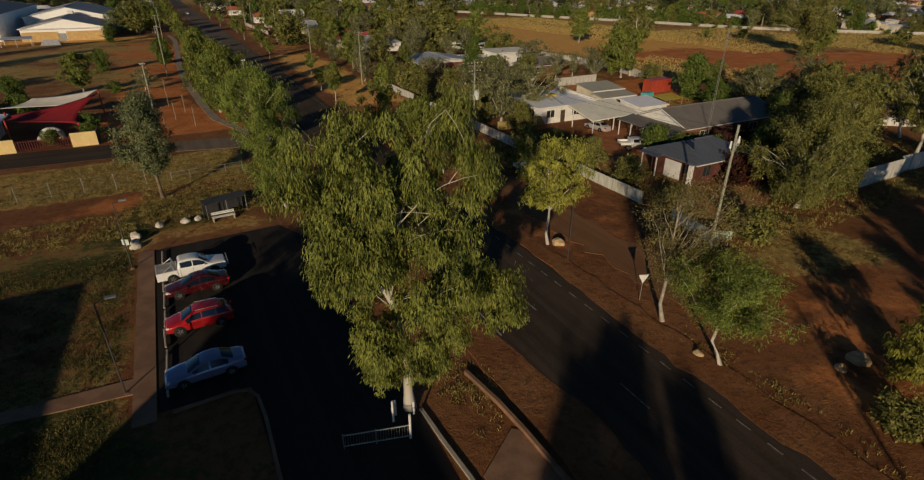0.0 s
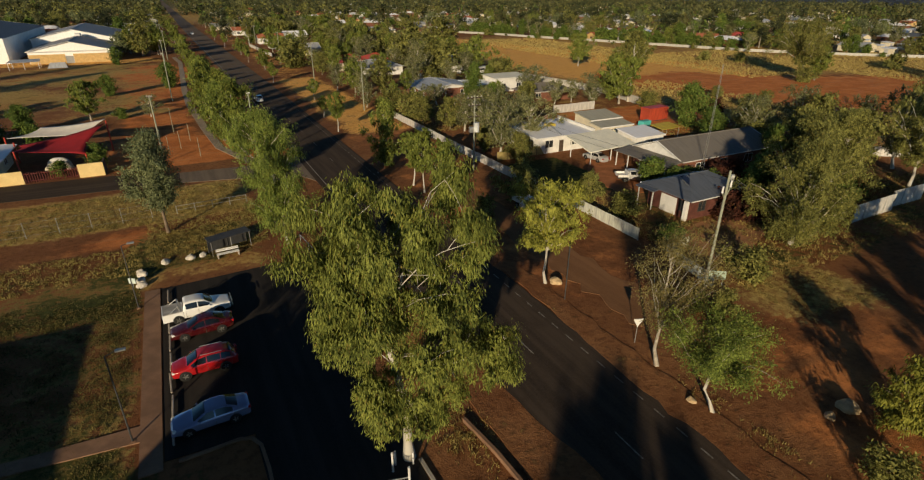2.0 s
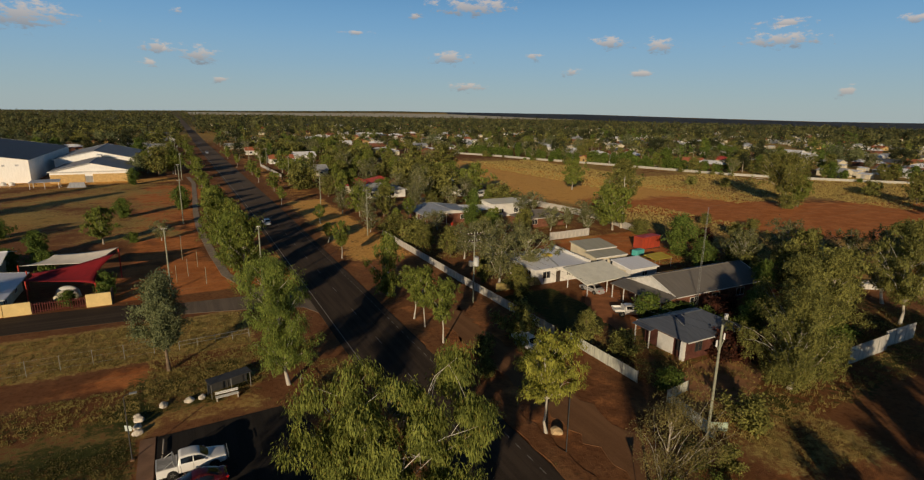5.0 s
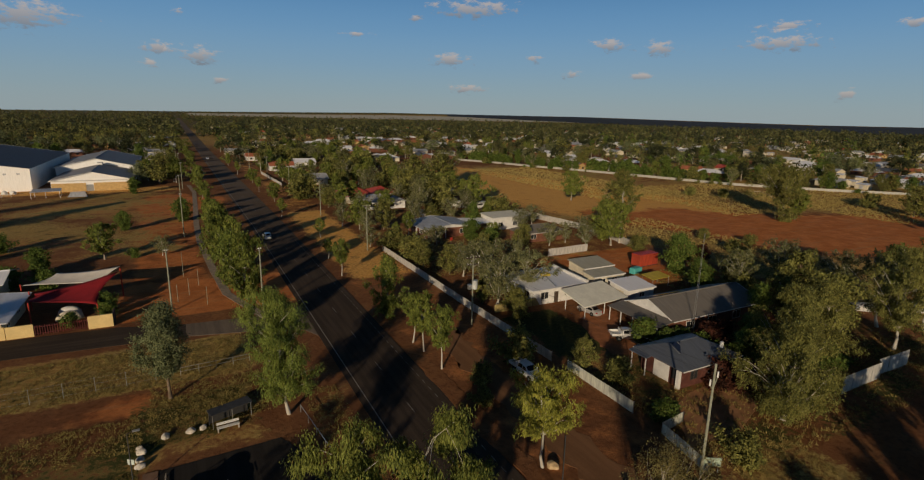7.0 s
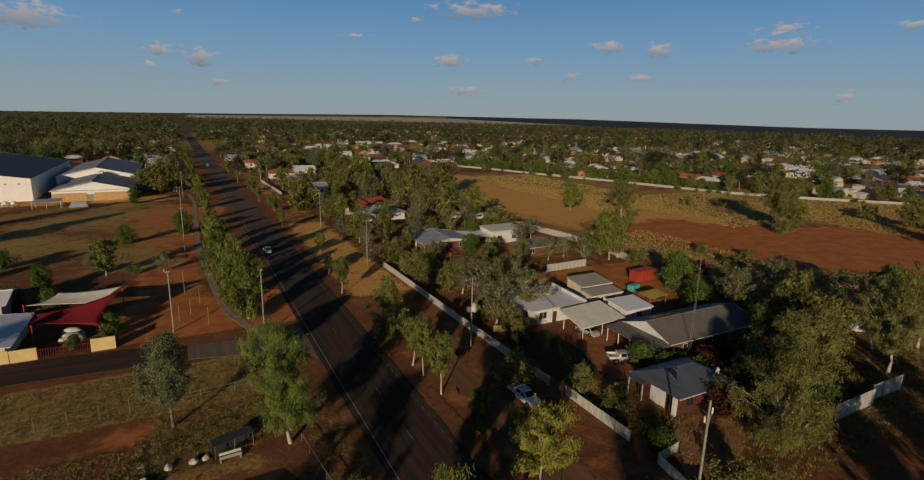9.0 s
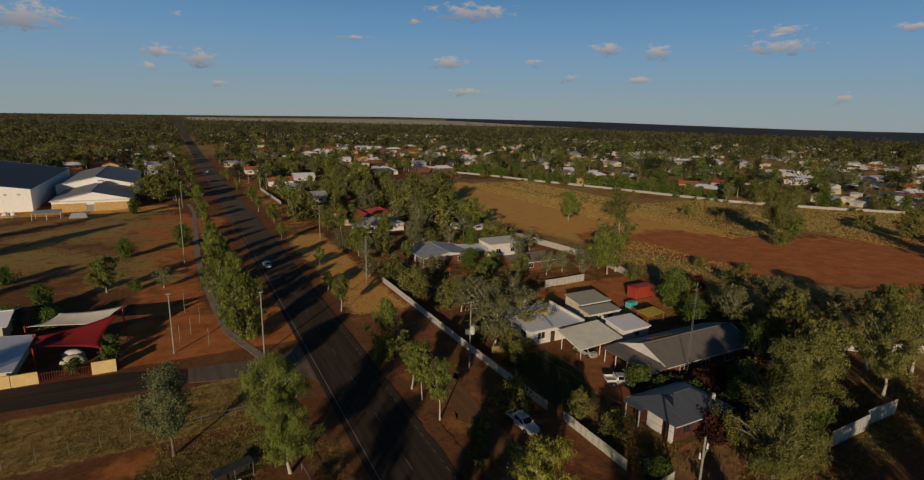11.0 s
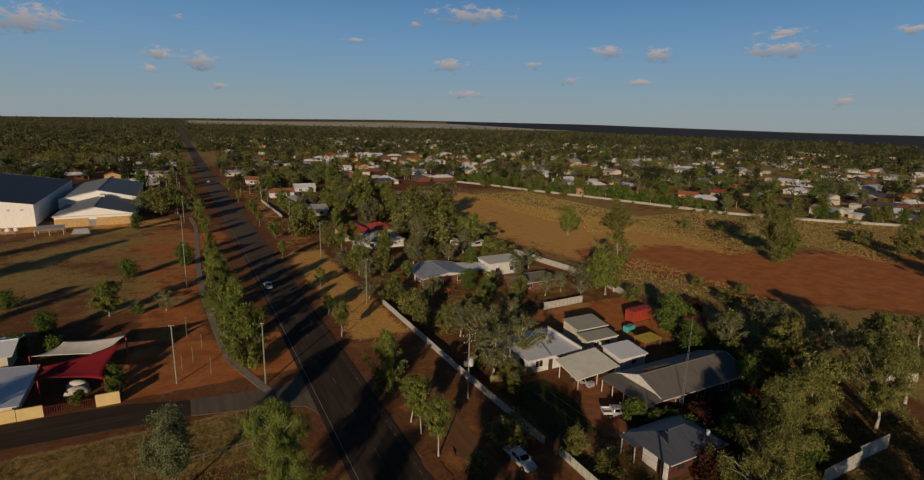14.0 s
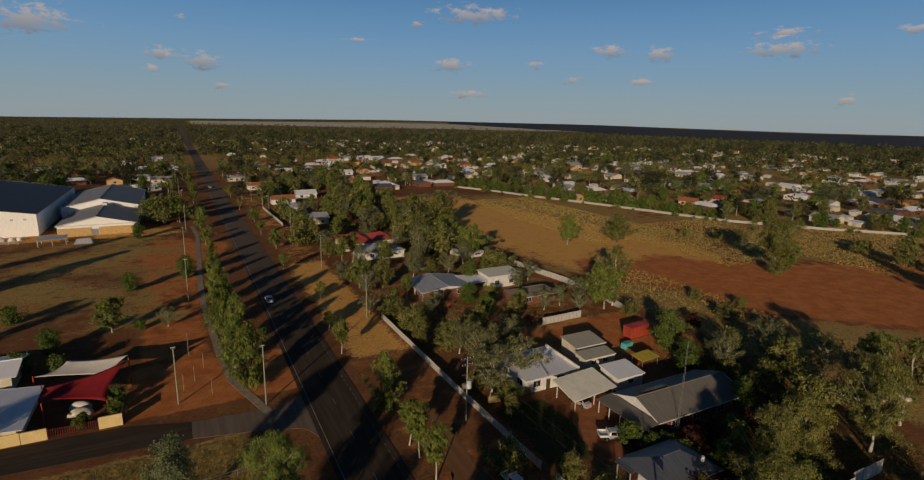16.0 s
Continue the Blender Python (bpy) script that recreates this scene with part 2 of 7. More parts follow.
def ground_material():
    n = Nodes("red_earth")
    pos = n.world_pos()
    att = n.add("ShaderNodeVertexColor", layer_name="cover")
    sep_ = n.add("ShaderNodeSeparateColor")
    n.link(att.outputs["Color"], sep_.inputs[0])
    n1, n2, n3, n4 = n.noise(pos, 0.035, 6, 0.65), n.noise(pos, 0.22, 6, 0.68), n.noise(pos, 1.6, 5, 0.7), n.noise(pos, 7.0, 3, 0.7)
    earth = n.mix(n.ramp(n1, 0.35, 0.66), (0.187, 0.078, 0.033), (0.270, 0.124, 0.052))
    earth = n.mix(n.ramp(n2, 0.42, 0.72, 0, 0.55), earth, (0.348, 0.170, 0.074))
    earth = n.mix(n.ramp(n3, 0.45, 0.68, 0, 0.8), earth, (0.131, 0.047, 0.019))
    litter = n.ramp(n.math("ADD", n3, n.math("MULTIPLY", n2, 0.6)), 0.86, 1.02, 0, 0.6)
    earth = n.mix(litter, earth, (0.13, 0.085, 0.04))
    dry = n.mix(n.ramp(n3, 0.35, 0.7), (0.30, 0.205, 0.066), (0.58, 0.42, 0.145))
    dry = n.mix(n.ramp(n4, 0.5, 0.75, 0, 0.5), dry, (0.16, 0.115, 0.038))
    green = n.mix(n.ramp(n3, 0.35, 0.7), (0.036, 0.047, 0.013), (0.10, 0.098, 0.028))
    sand = n.mix(n.ramp(n3, 0.3, 0.7), (0.70, 0.335, 0.085), (0.88, 0.52, 0.155))
    sand = n.mix(n.ramp(n2, 0.5, 0.72, 0, 0.55), sand, (0.50, 0.19, 0.055))
    dry = n.mix(n.ramp(n1, 0.40, 0.62, 0, 0.55), dry, (0.46, 0.225, 0.07))
    dry = n.mix(n.ramp(n2, 0.52, 0.70, 0, 0.4), dry, (0.21, 0.15, 0.05))
    rough_edge = n.math("ADD", n.math("MULTIPLY", n.math("SUBTRACT", n2, 0.5), 1.5), n.math("MULTIPLY", n.math("SUBTRACT", n3, 0.5), 1.3))
    ochre = n.mix(n.ramp(n2, 0.35, 0.68), (0.48, 0.152, 0.044), (0.66, 0.245, 0.078))
    ochre = n.mix(n.ramp(n3, 0.48, 0.75, 0, 0.55), ochre, (0.19, 0.058, 0.022))
    tracks = n.add("ShaderNodeMapping")
    tracks.inputs["Rotation"].default_value = (0, 0, radians(50))
    tracks.inputs["Scale"].default_value = (0.05, 0.9, 1)
    n.link(pos, tracks.inputs["Vector"])
    ochre = n.mix(n.ramp(n.noise(tracks.outputs[0], 1.0, 4), 0.5, 0.68, 0, 0.5), ochre, (0.47, 0.23, 0.10))
    col = n.mix(n.ramp(n.math("ADD", att.outputs["Alpha"], n.math("MULTIPLY", n.math("SUBTRACT", n2, 0.5), 0.8)), 0.35, 0.65), earth, ochre)
    for out, layer in ((2, sand), (0, dry), (1, green)):
        col = n.mix(n.ramp(n.math("ADD", sep_.outputs[out], rough_edge), 0.32, 0.68), col, layer)
    n.bump(n.math("ADD", n3, n.math("MULTIPLY", n4, 0.6)), 0.8, 0.10)
    return n.finish(col, 0.95, 0, 0.1)


def asphalt_material(name, base, pale, grain_dir=(1.3, 0.06, 1)):
    n = Nodes(name)
    pos = n.world_pos()
    along = n.add("ShaderNodeMapping")
    along.inputs["Scale"].default_value = grain_dir
    n.link(pos, along.inputs["Vector"])
    lane, blot, grain = n.noise(along.outputs[0], 0.8, 4), n.noise(pos, 0.18, 5, 0.65), n.noise(pos, 9, 4, 0.7)
    col = n.mix(n.ramp(lane, 0.36, 0.66), base, pale)
    col = n.mix(n.ramp(blot, 0.5, 0.75, 0, 0.5), col, scaled(base, 0.62))
    col = n.mix(n.ramp(grain, 0.4, 0.75, 0, 0.5), col, scaled(pale, 1.25))
    if grain_dir[1] < 1:
        # paler along the street: grazing backscatter put into the colour as a dusty tone
        far = n.add("ShaderNodeSeparateXYZ")
        n.link(pos, far.inputs[0])
        dust_glare = n.math("ADD", n.math("MULTIPLY", far.outputs[1], 0.004), n.math("MULTIPLY", n.math("SUBTRACT", blot, 0.5), 0.5))
        col = n.mix(n.ramp(dust_glare, 0.3, 1.1, 0.0, 0.75), col, scaled((0.30, 0.235, 0.18), pale[0] / 0.076 * 0.6))
    n.bump(grain, 0.4, 0.02)
    return n.finish(col, 0.95, 0, 0.08)


earth_mat = ground_material()
asphalt = asphalt_material("asphalt", (0.046, 0.035, 0.027), (0.076, 0.056, 0.042))
asphalt_side = asphalt_material("asphalt_side", (0.046, 0.035, 0.028), (0.075, 0.056, 0.042), (0.06, 1.3, 1))
asphalt_new = asphalt_material("asphalt_new", (0.026, 0.023, 0.021), (0.042, 0.036, 0.031))
asphalt_dusty = asphalt_material("asphalt_dusty", (0.195, 0.098, 0.048), (0.255, 0.13, 0.064))
asphalt_drive = asphalt_material("asphalt_drive", (0.14, 0.11, 0.085), (0.21, 0.163, 0.122))
concrete = mottled("concrete", (0.29, 0.165, 0.10), 0.7, 0.9, 0.25, 0.3)
concrete_pale = mottled("concrete_pale", (0.46, 0.40, 0.33), 0.9, 0.9, 0.25, 0.3)
line_paint = mottled("line_paint", (0.34, 0.31, 0.27), 3.0, 0.8, 0.4, 0.1)
wood_pole = mottled("wood_pole", (0.31, 0.32, 0.235), 2.0, 0.85, 0.3, 0.4)
white_paint = mottled("white_paint", (0.76, 0.75, 0.72), 0.8, 0.6, 0.12, 0.1)
cream_paint = mottled("cream_paint", (0.70, 0.63, 0.48), 0.8, 0.65, 0.14, 0.1)
wall_yellow = mottled("wall_yellow", (0.80, 0.60, 0.27), 0.8, 0.7, 0.1, 0.15)
brick_yellow = mottled("brick_yellow", (0.62, 0.42, 0.18), 1.2, 0.85, 0.2, 0.3)
brick_red = mottled("brick_red", (0.21, 0.088, 0.055), 1.4, 0.85, 0.3, 0.3)
red_paint = mottled("red_paint", (0.55, 0.06, 0.035), 1.0, 0.5, 0.2, 0.1)
steel = mottled("steel", (0.50, 0.50, 0.48), 2.0, 0.4, 0.15, 0.05, metal=0.7)
dark_steel = mottled("dark_steel", (0.10, 0.10, 0.10), 2.0, 0.5, 0.2, 0.1, metal=0.5)
dark_wood = mottled("dark_wood", (0.085, 0.06, 0.045), 2.0, 0.8, 0.3, 0.2)
stone_pale = mottled("stone_pale", (0.66, 0.60, 0.52), 1.4, 0.9, 0.25, 0.6)
stone_ochre = mottled("stone_ochre", (0.58, 0.42, 0.24), 1.4, 0.9, 0.3, 0.6)
roof_zinc = sheet_metal("roof_zinc", (0.46, 0.47, 0.49), "X")
roof_blue = sheet_metal("roof_blue", (0.12, 0.135, 0.165), "X", amount=0.14)
roof_cream = sheet_metal("roof_cream", (0.76, 0.74, 0.64), "X", 0.6, amount=0.08, metal=0.0, rust=0.15)
roof_grey = sheet_metal("roof_grey", (0.175, 0.158, 0.138), "X", 0.6, amount=0.15, metal=0.0, rust=0.3)
roof_shed = sheet_metal("roof_shed", (0.40, 0.385, 0.31), "X", 0.6, amount=0.1, metal=0.0, rust=0.2)
roof_hall = sheet_metal("roof_hall", (0.235, 0.23, 0.235), "X", 0.6, amount=0.08, metal=0.0, rust=0.1)
white_sheet = sheet_metal("white_sheet", (0.84, 0.83, 0.80), "X", 0.55, 0.3, amount=0.05, metal=0.0, rust=0.06)
roof_white = sheet_metal("roof_white", (0.80, 0.81, 0.86), "X", 0.5, amount=0.05, metal=0.0, rust=0.12)
roof_red = sheet_metal("roof_red", (0.48, 0.075, 0.05), "X", 0.5, metal=0.0)
roof_tile = sheet_metal("roof_tile", (0.42, 0.14, 0.07), "X", 0.8, metal=0.0)
roof_navy = sheet_metal("roof_navy", (0.05, 0.06, 0.085), "X", 0.65)
fence_sheet = sheet_metal("fence_sheet", (0.55, 0.56, 0.48), "X", 0.6, 0.16, metal=0.1)
fence_old = sheet_metal("fence_old", (0.40, 0.385, 0.345), "X", 0.7, 0.2, metal=0.0)
fence_pale = sheet_metal("fence_pale", (0.52, 0.50, 0.46), "X", 0.6, 0.2, metal=0.1)
sail_red = mottled("sail_red", (0.27, 0.012, 0.018), 0.6, 0.9, 0.12, 0.1)
sail_white = mottled("sail_white", (0.70, 0.65, 0.58), 0.6, 0.9, 0.1, 0.1)
teal_plastic = mottled("teal_plastic", (0.10, 0.48, 0.46), 0.8, 0.5, 0.1, 0.05)
yellow_plastic = mottled("yellow_plastic", (0.55, 0.42, 0.06), 0.8, 0.6, 0.2, 0.05)
rubber = mottled("rubber", (0.02, 0.02, 0.02), 4, 0.8, 0.2, 0.1)
solar = mottled("solar", (0.018, 0.028, 0.06), 2, 0.15, 0.2, 0.0, spec=0.6)


def glossy(name, colour, rough=0.22, metal=0.0, coat=0.6, film=0.12):
    n = Nodes(name)
    pos = n.coord()
    dust_glare = n.ramp(n.noise(pos, 2.2, 5), 0.45, 0.8, 0, film)
    col = n.mix(dust_glare, colour, (0.32, 0.22, 0.15))
    m = n.finish(col, rough, metal, 0.5)
    n.bsdf.inputs["Coat Weight"].default_value = coat
    MATS[name] = m
    return m


paint_white = glossy("paint_white", (0.78, 0.78, 0.77))
paint_red = glossy("paint_red", (0.34, 0.009, 0.013))
paint_maroon = glossy("paint_maroon", (0.05, 0.004, 0.006))
paint_silver = glossy("paint_silver", (0.27, 0.30, 0.46), 0.22, 0.35)
paint_grey = glossy("paint_grey", (0.5, 0.5, 0.5), 0.3, 0.3)
car_glass = glossy("car_glass", (0.006, 0.007, 0.009), 0.08, 0.0, 0.0, 0.02)
window_glass = glossy("window_glass", (0.025, 0.03, 0.035), 0.08, 0.0, 0.3)
lamp_glass = glossy("lamp_glass", (0.75, 0.75, 0.72), 0.1)
tail_glass = glossy("tail_glass", (0.4, 0.01, 0.01), 0.15)

# ---- geometry helpers ----
def mesh_np(name, verts, faces, mats, mat_index=None, smooth=False):
    """A mesh from numpy arrays; faces all have the same number of corners."""
    me = bpy.data.meshes.new(name)
    verts, faces = np.asarray(verts, np.float32), np.asarray(faces, np.int32)
    k = faces.shape[1]
    me.vertices.add(len(verts))
    me.vertices.foreach_set("co", verts.ravel())
    me.loops.add(faces.size)
    me.loops.foreach_set("vertex_index", faces.ravel())
    me.polygons.add(len(faces))
    me.polygons.foreach_set("loop_start", np.arange(0, faces.size, k, dtype=np.int32))
    if mat_index is not None:
        me.polygons.foreach_set("material_index", np.asarray(mat_index, np.int32))
    if smooth:
        me.polygons.foreach_set("use_smooth", np.ones(len(faces), bool))
    for m in mats if isinstance(mats, (list, tuple)) else [mats]:
        me.materials.append(m)
    me.update(calc_edges=True)
    return me


def part(name, bm, material, parent, label="", smooth=False):
    """Links a bmesh (or a finished mesh) as one mesh object under a thing or a part."""
    if isinstance(bm, bpy.types.Mesh):
        me = bm
    else:
        me = bpy.data.meshes.new(name)
        bmesh.ops.recalc_face_normals(bm, faces=bm.faces[:])
        if smooth:
            for f in bm.faces:
                f.smooth = True
        bm.to_mesh(me)
        bm.free()
        me.materials.append(material)
    ob = new(name, me)
    ob.parent = parent
    if label:
        ob["label"] = label
    return ob


def thing(name, m, label, category, group="", kind=""):
    ob = new(name)
    ob.matrix_world = m
    return tagged(ob, label, category, group, kind)


def solo(name, bm, material, m, label, category="", group="", kind="", smooth=False):
    ob = part(name, bm, material, None, "", smooth)
    ob.matrix_world = m
    return tagged(ob, label, category, group, kind)


def add_box(bm, x0, x1, y0, y1, z0, z1, bevel=0.0):
    vs = [bm.verts.new((x, y, z)) for z in (z0, z1) for x, y in ((x0, y0), (x1, y0), (x1, y1), (x0, y1))]
    fs = [bm.faces.new([vs[i] for i in q]) for q in ((3, 2, 1, 0), (4, 5, 6, 7), (0, 1, 5, 4), (1, 2, 6, 5), (2, 3, 7, 6), (3, 0, 4, 7))]
    if bevel:
        edges = list({e for f in fs for e in f.edges})
        bmesh.ops.bevel(bm, geom=edges, offset=bevel, segments=1, affect="EDGES")
    return bm


def box(x0, x1, y0, y1, z0, z1, bevel=0.0):
    return add_box(bmesh.new(), x0, x1, y0, y1, z0, z1, bevel)


def add_rod(bm, a, b, r0, r1=None, n=8, caps=True):
    a, b = Vector(a), Vector(b)
    r1 = r0 if r1 is None else r1
    d = (b - a).normalized()
    s = d.orthogonal().normalized()
    t = d.cross(s)
    rings = [[bm.verts.new(p + (s * math.cos(k * math.tau / n) + t * math.sin(k * math.tau / n)) * r) for k in range(n)] for p, r in ((a, r0), (b, r1))]
    for k in range(n):
        bm.faces.new((rings[0][k], rings[0][(k + 1) % n], rings[1][(k + 1) % n], rings[1][k]))
    if caps:
        bm.faces.new(rings[0][::-1])
        bm.faces.new(rings[1])
    return bm


def rod(a, b, r0, r1=None, n=8):
    return add_rod(bmesh.new(), a, b, r0, r1, n)


def add_poly(bm, pts, thick=None):
    """A slab over a polygon: pts in order; thick is a vector from top to underside."""
    top = [bm.verts.new(p) for p in pts]
    bm.faces.new(top)
    if thick is not None:
        low = [bm.verts.new(Vector(p) + Vector(thick)) for p in pts]
        bm.faces.new(low[::-1])
        for i in range(len(pts)):
            j = (i + 1) % len(pts)
            bm.faces.new((top[i], low[i], low[j], top[j]))
    return bm


def slab(pts, thick):
    return add_poly(bmesh.new(), pts, thick)


def strip(pts, width, z, thick=0.05, skew=0.0):
    """A band along a polyline in plan, given by its middle line."""
    bm = bmesh.new()
    rows = []
    for i, (x, y) in enumerate(pts):
        a = Vector(pts[max(i - 1, 0)])
        b = Vector(pts[min(i + 1, len(pts) - 1)])
        d = (b - a).normalized()
        nrm = Vector((d.y, -d.x)) * (width / 2)
        rows.append([bm.verts.new((x + s * nrm.x, y + s * nrm.y, h)) for h in (z, z - thick) for s in (-1, 1)])
    for p, q in zip(rows, rows[1:]):
        bm.faces.new((p[0], p[1], q[1], q[0]))
        bm.faces.new((p[2], q[2], q[3], p[3]))
        bm.faces.new((p[0], q[0], q[2], p[2]))
        bm.faces.new((p[1], p[3], q[3], q[1]))
    bm.faces.new((rows[0][0], rows[0][2], rows[0][3], rows[0][1]))
    bm.faces.new((rows[-1][0], rows[-1][1], rows[-1][3], rows[-1][2]))
    return bm


def ragged(pts, z, seed, step=1.2, amp=0.35, thick=0.05):
    """A sheet over a polygon in plan whose edge wanders."""
    rng = random.Random(seed)
    out = []
    for i, p in enumerate(pts):
        a, b = Vector(p), Vector(pts[(i + 1) % len(pts)])
        n = max(1, int((b - a).length / step))
        d = (b - a).normalized()
        nrm = Vector((d.y, -d.x))
        for k in range(n):
            q = a.lerp(b, k / n) + nrm * (rng.uniform(-amp, amp) if k else 0)
            out.append((q.x, q.y, z))
    bm = bmesh.new()
    add_poly(bm, out, (0, 0, -thick))
    bmesh.ops.triangulate(bm, faces=[f for f in bm.faces if len(f.verts) > 4])
    return bm


HERE = Matrix.Identity(4)
road_v = lambda u: 20.4 if u < 170 else 20.4 - (u - 170) * 0.0125 if u < 490 else 16.4 - (u - 490) * 0.0073

# ---- ground: one sheet to the horizon ----
# the land far off: height of the skyline by compass direction
SKY_AZ = (-20, -12, 0, 10, 20, 30, 40, 50, 60, 68, 90)
SKY_Z = (-1, -1, 8, 16, 29, 28, 27, 13, 1, 4, 5)


def rise(x, y):
    return np.clip((np.hypot(x, y) - 2200) / 2650, 0, None) ** 1.3 * np.interp(np.degrees(np.arctan2(x, y)), SKY_AZ, SKY_Z)



def axis_lines(lo, hi, step, far):
    mid = list(np.arange(lo, hi + step, step))
    up, down, s = [mid[-1]], [mid[0]], step
    while up[-1] < far:
        s *= 1.13
        up.append(up[-1] + s)
    s = step
    while down[-1] > -far:
        s *= 1.13
        down.append(down[-1] - s)
    return np.array(down[:0:-1] + mid + up[1:])


gx, gy = axis_lines(-75, 150, 1.3, 4850), axis_lines(-25, 190, 1.3, 4850)
GX, GY = np.meshgrid(gx, gy)
dist = np.hypot(GX, GY)
GZ = rise(GX, GY)


def soft_box(x0, x1, y0, y1, s=1.5):
    f = lambda t: np.clip(t / s + 0.5, 0, 1)
    return f(GX - x0) * f(x1 - GX) * f(GY - y0) * f(y1 - GY)


def beside(ax, ay, bx, by, half, s=4.0):
    """1 within half a width of the line from a to b."""
    d = np.array((bx - ax, by - ay), float)
    k = np.clip(((GX - ax) * d[0] + (GY - ay) * d[1]) / (d @ d), 0, 1)
    return np.clip((half - np.hypot(GX - ax - k * d[0], GY - ay - k * d[1])) / s + 0.5, 0, 1)


wav = np.sin(GX * 0.11 + np.sin(GY * 0.07) * 2) * np.sin(GY * 0.09 + np.sin(GX * 0.05) * 2)
dry = np.zeros_like(GX)
green = np.zeros_like(GX)
sandy = np.zeros_like(GX)
field = np.clip((GX - 104) / 6, 0, 1) * np.clip((330 - GY) / 30, 0, 1)
dry += 0.95 * soft_box(-90, 6, 68.3, 82, 2)                # dry verge south of the side street
dry += (0.48 + 0.3 * wav) * soft_box(-90, -6.2, 26, 57, 2) + 0.6 * soft_box(-7, 5, 52, 66, 2)
green += (0.4 + 0.25 * wav) * soft_box(-40, -6.2, 18, 50, 3) + 0.5 * soft_box(-8, 4, 54, 66, 2) + (0.45 + 0.2 * wav) * soft_box(-90, -6.2, 48, 59, 3)
green += 0.4 * soft_box(-20, 0.5, 5, 28, 3)
dry += (0.56 + 0.3 * wav) * soft_box(-150, -1, 138, 246, 5)
green += 0.25 * soft_box(-150, -1, 150, 240, 8)
sandy += 0.7 * soft_box(-150, -2, 246, 262, 8)
dry += 0.3 * soft_box(10, 15.5, 20, 60, 2)
green += 0.85 * soft_box(44.5, 54.5, 53, 70.5, 1.5)          # watered lawn
dry += 0.45 * soft_box(44, 60, 36, 52, 3) + 0.4 * soft_box(43, 100, 95, 170, 6)
green += 0.45 * soft_box(44, 100, 25, 50, 5) + 0.45 * soft_box(84, 104, 45, 80, 6)
dry += 0.6 * soft_box(42, 56, 19, 30, 4)
dry += field * (0.62 + 0.22 * wav)
green += field * 0.42 * np.clip(beside(112, 60, 140, 105, 9, 8), 0, 1)
track = np.maximum(beside(128, 215, 138, 140, 12, 7), np.maximum(beside(138, 140, 190, 88, 15, 8), beside(190, 88, 420, 10, 22, 12)))
track = np.maximum(track, np.maximum(beside(130, 215, 142, 135, 17, 8), np.maximum(beside(142, 135, 160, 95, 21, 8), beside(160, 95, 260, 10, 26, 10))))
dry -= track * field * 1.1
green -= track * field * 0.5
sandy += 0.9 * beside(126, 235, 150, 165, 24, 12)
dry += np.clip((dist - 380) / 250, 0, 1) * (0.75 - field * 0.2)
green += np.clip((dist - 620) / 500, 0, 1) * 0.62 * (GX < 2400)
sandy += 0.75 * soft_box(28, 41, 100, 180, 4) + (0.75 + 0.2 * wav) * field * beside(122, 290, 150, 150, 34, 20) + 0.3 * field + 0.4 * soft_box(29, 42, 180, 420, 6)
dry -= 0.75 * field * beside(122, 290, 150, 150, 34, 20)
right_track = np.maximum(beside(142, 135, 160, 95, 21, 8), beside(160, 95, 260, 10, 26, 10))
sandy -= right_track * field * 0.9
dry -= right_track * field * 0.4
plain = np.clip((GY + 0.45 * GX - 2900) / 150, 0, 1) * np.clip((3950 - GY) / 300, 0, 1) * np.clip((GX - 30) / 80, 0, 1)
green -= plain
dry += plain * 0.6
idx = np.arange(GX.size).reshape(GX.shape)
quads = np.stack([idx[:-1, :-1], idx[:-1, 1:], idx[1:, 1:], idx[1:, :-1]], -1).reshape(-1, 4)
me = mesh_np("ground", np.stack([GX, GY, GZ], -1).reshape(-1, 3), quads, earth_mat, smooth=True)
layer = me.color_attributes.new("cover", "FLOAT_COLOR", "POINT")
red = np.maximum(np.maximum(track, 0.45) * field, np.maximum(0.4 * soft_box(26, 42, 30, 125, 3) + 0.7 * soft_box(66, 104, 72, 100, 4), 0.45 * soft_box(29, 52, -5, 24, 5))) + 0.35 * soft_box(28, 42, 120, 400, 6) + soft_box(-12, 16, 93, 112, 2) + 0.75 * soft_box(-60, 14, 196, 226, 7) * (0.7 + 0.5 * wav) + 0.6 * soft_box(-14, 3, 140, 240, 4) + 0.6 * soft_box(-12, 3, 108, 140, 4) + (0.55 + 0.35 * wav) * soft_box(-90, -5, 61.5, 68.5, 4) + 0.4 * soft_box(9, 15.5, 30, 60, 2)
cov = np.stack([dry, green, sandy, red], -1).clip(0, 1).astype(np.float32)
layer.data.foreach_set("color", cov.ravel())
tagged(new("ground", me), "red outback earth with dry grass patches", "ground", kind="structure")

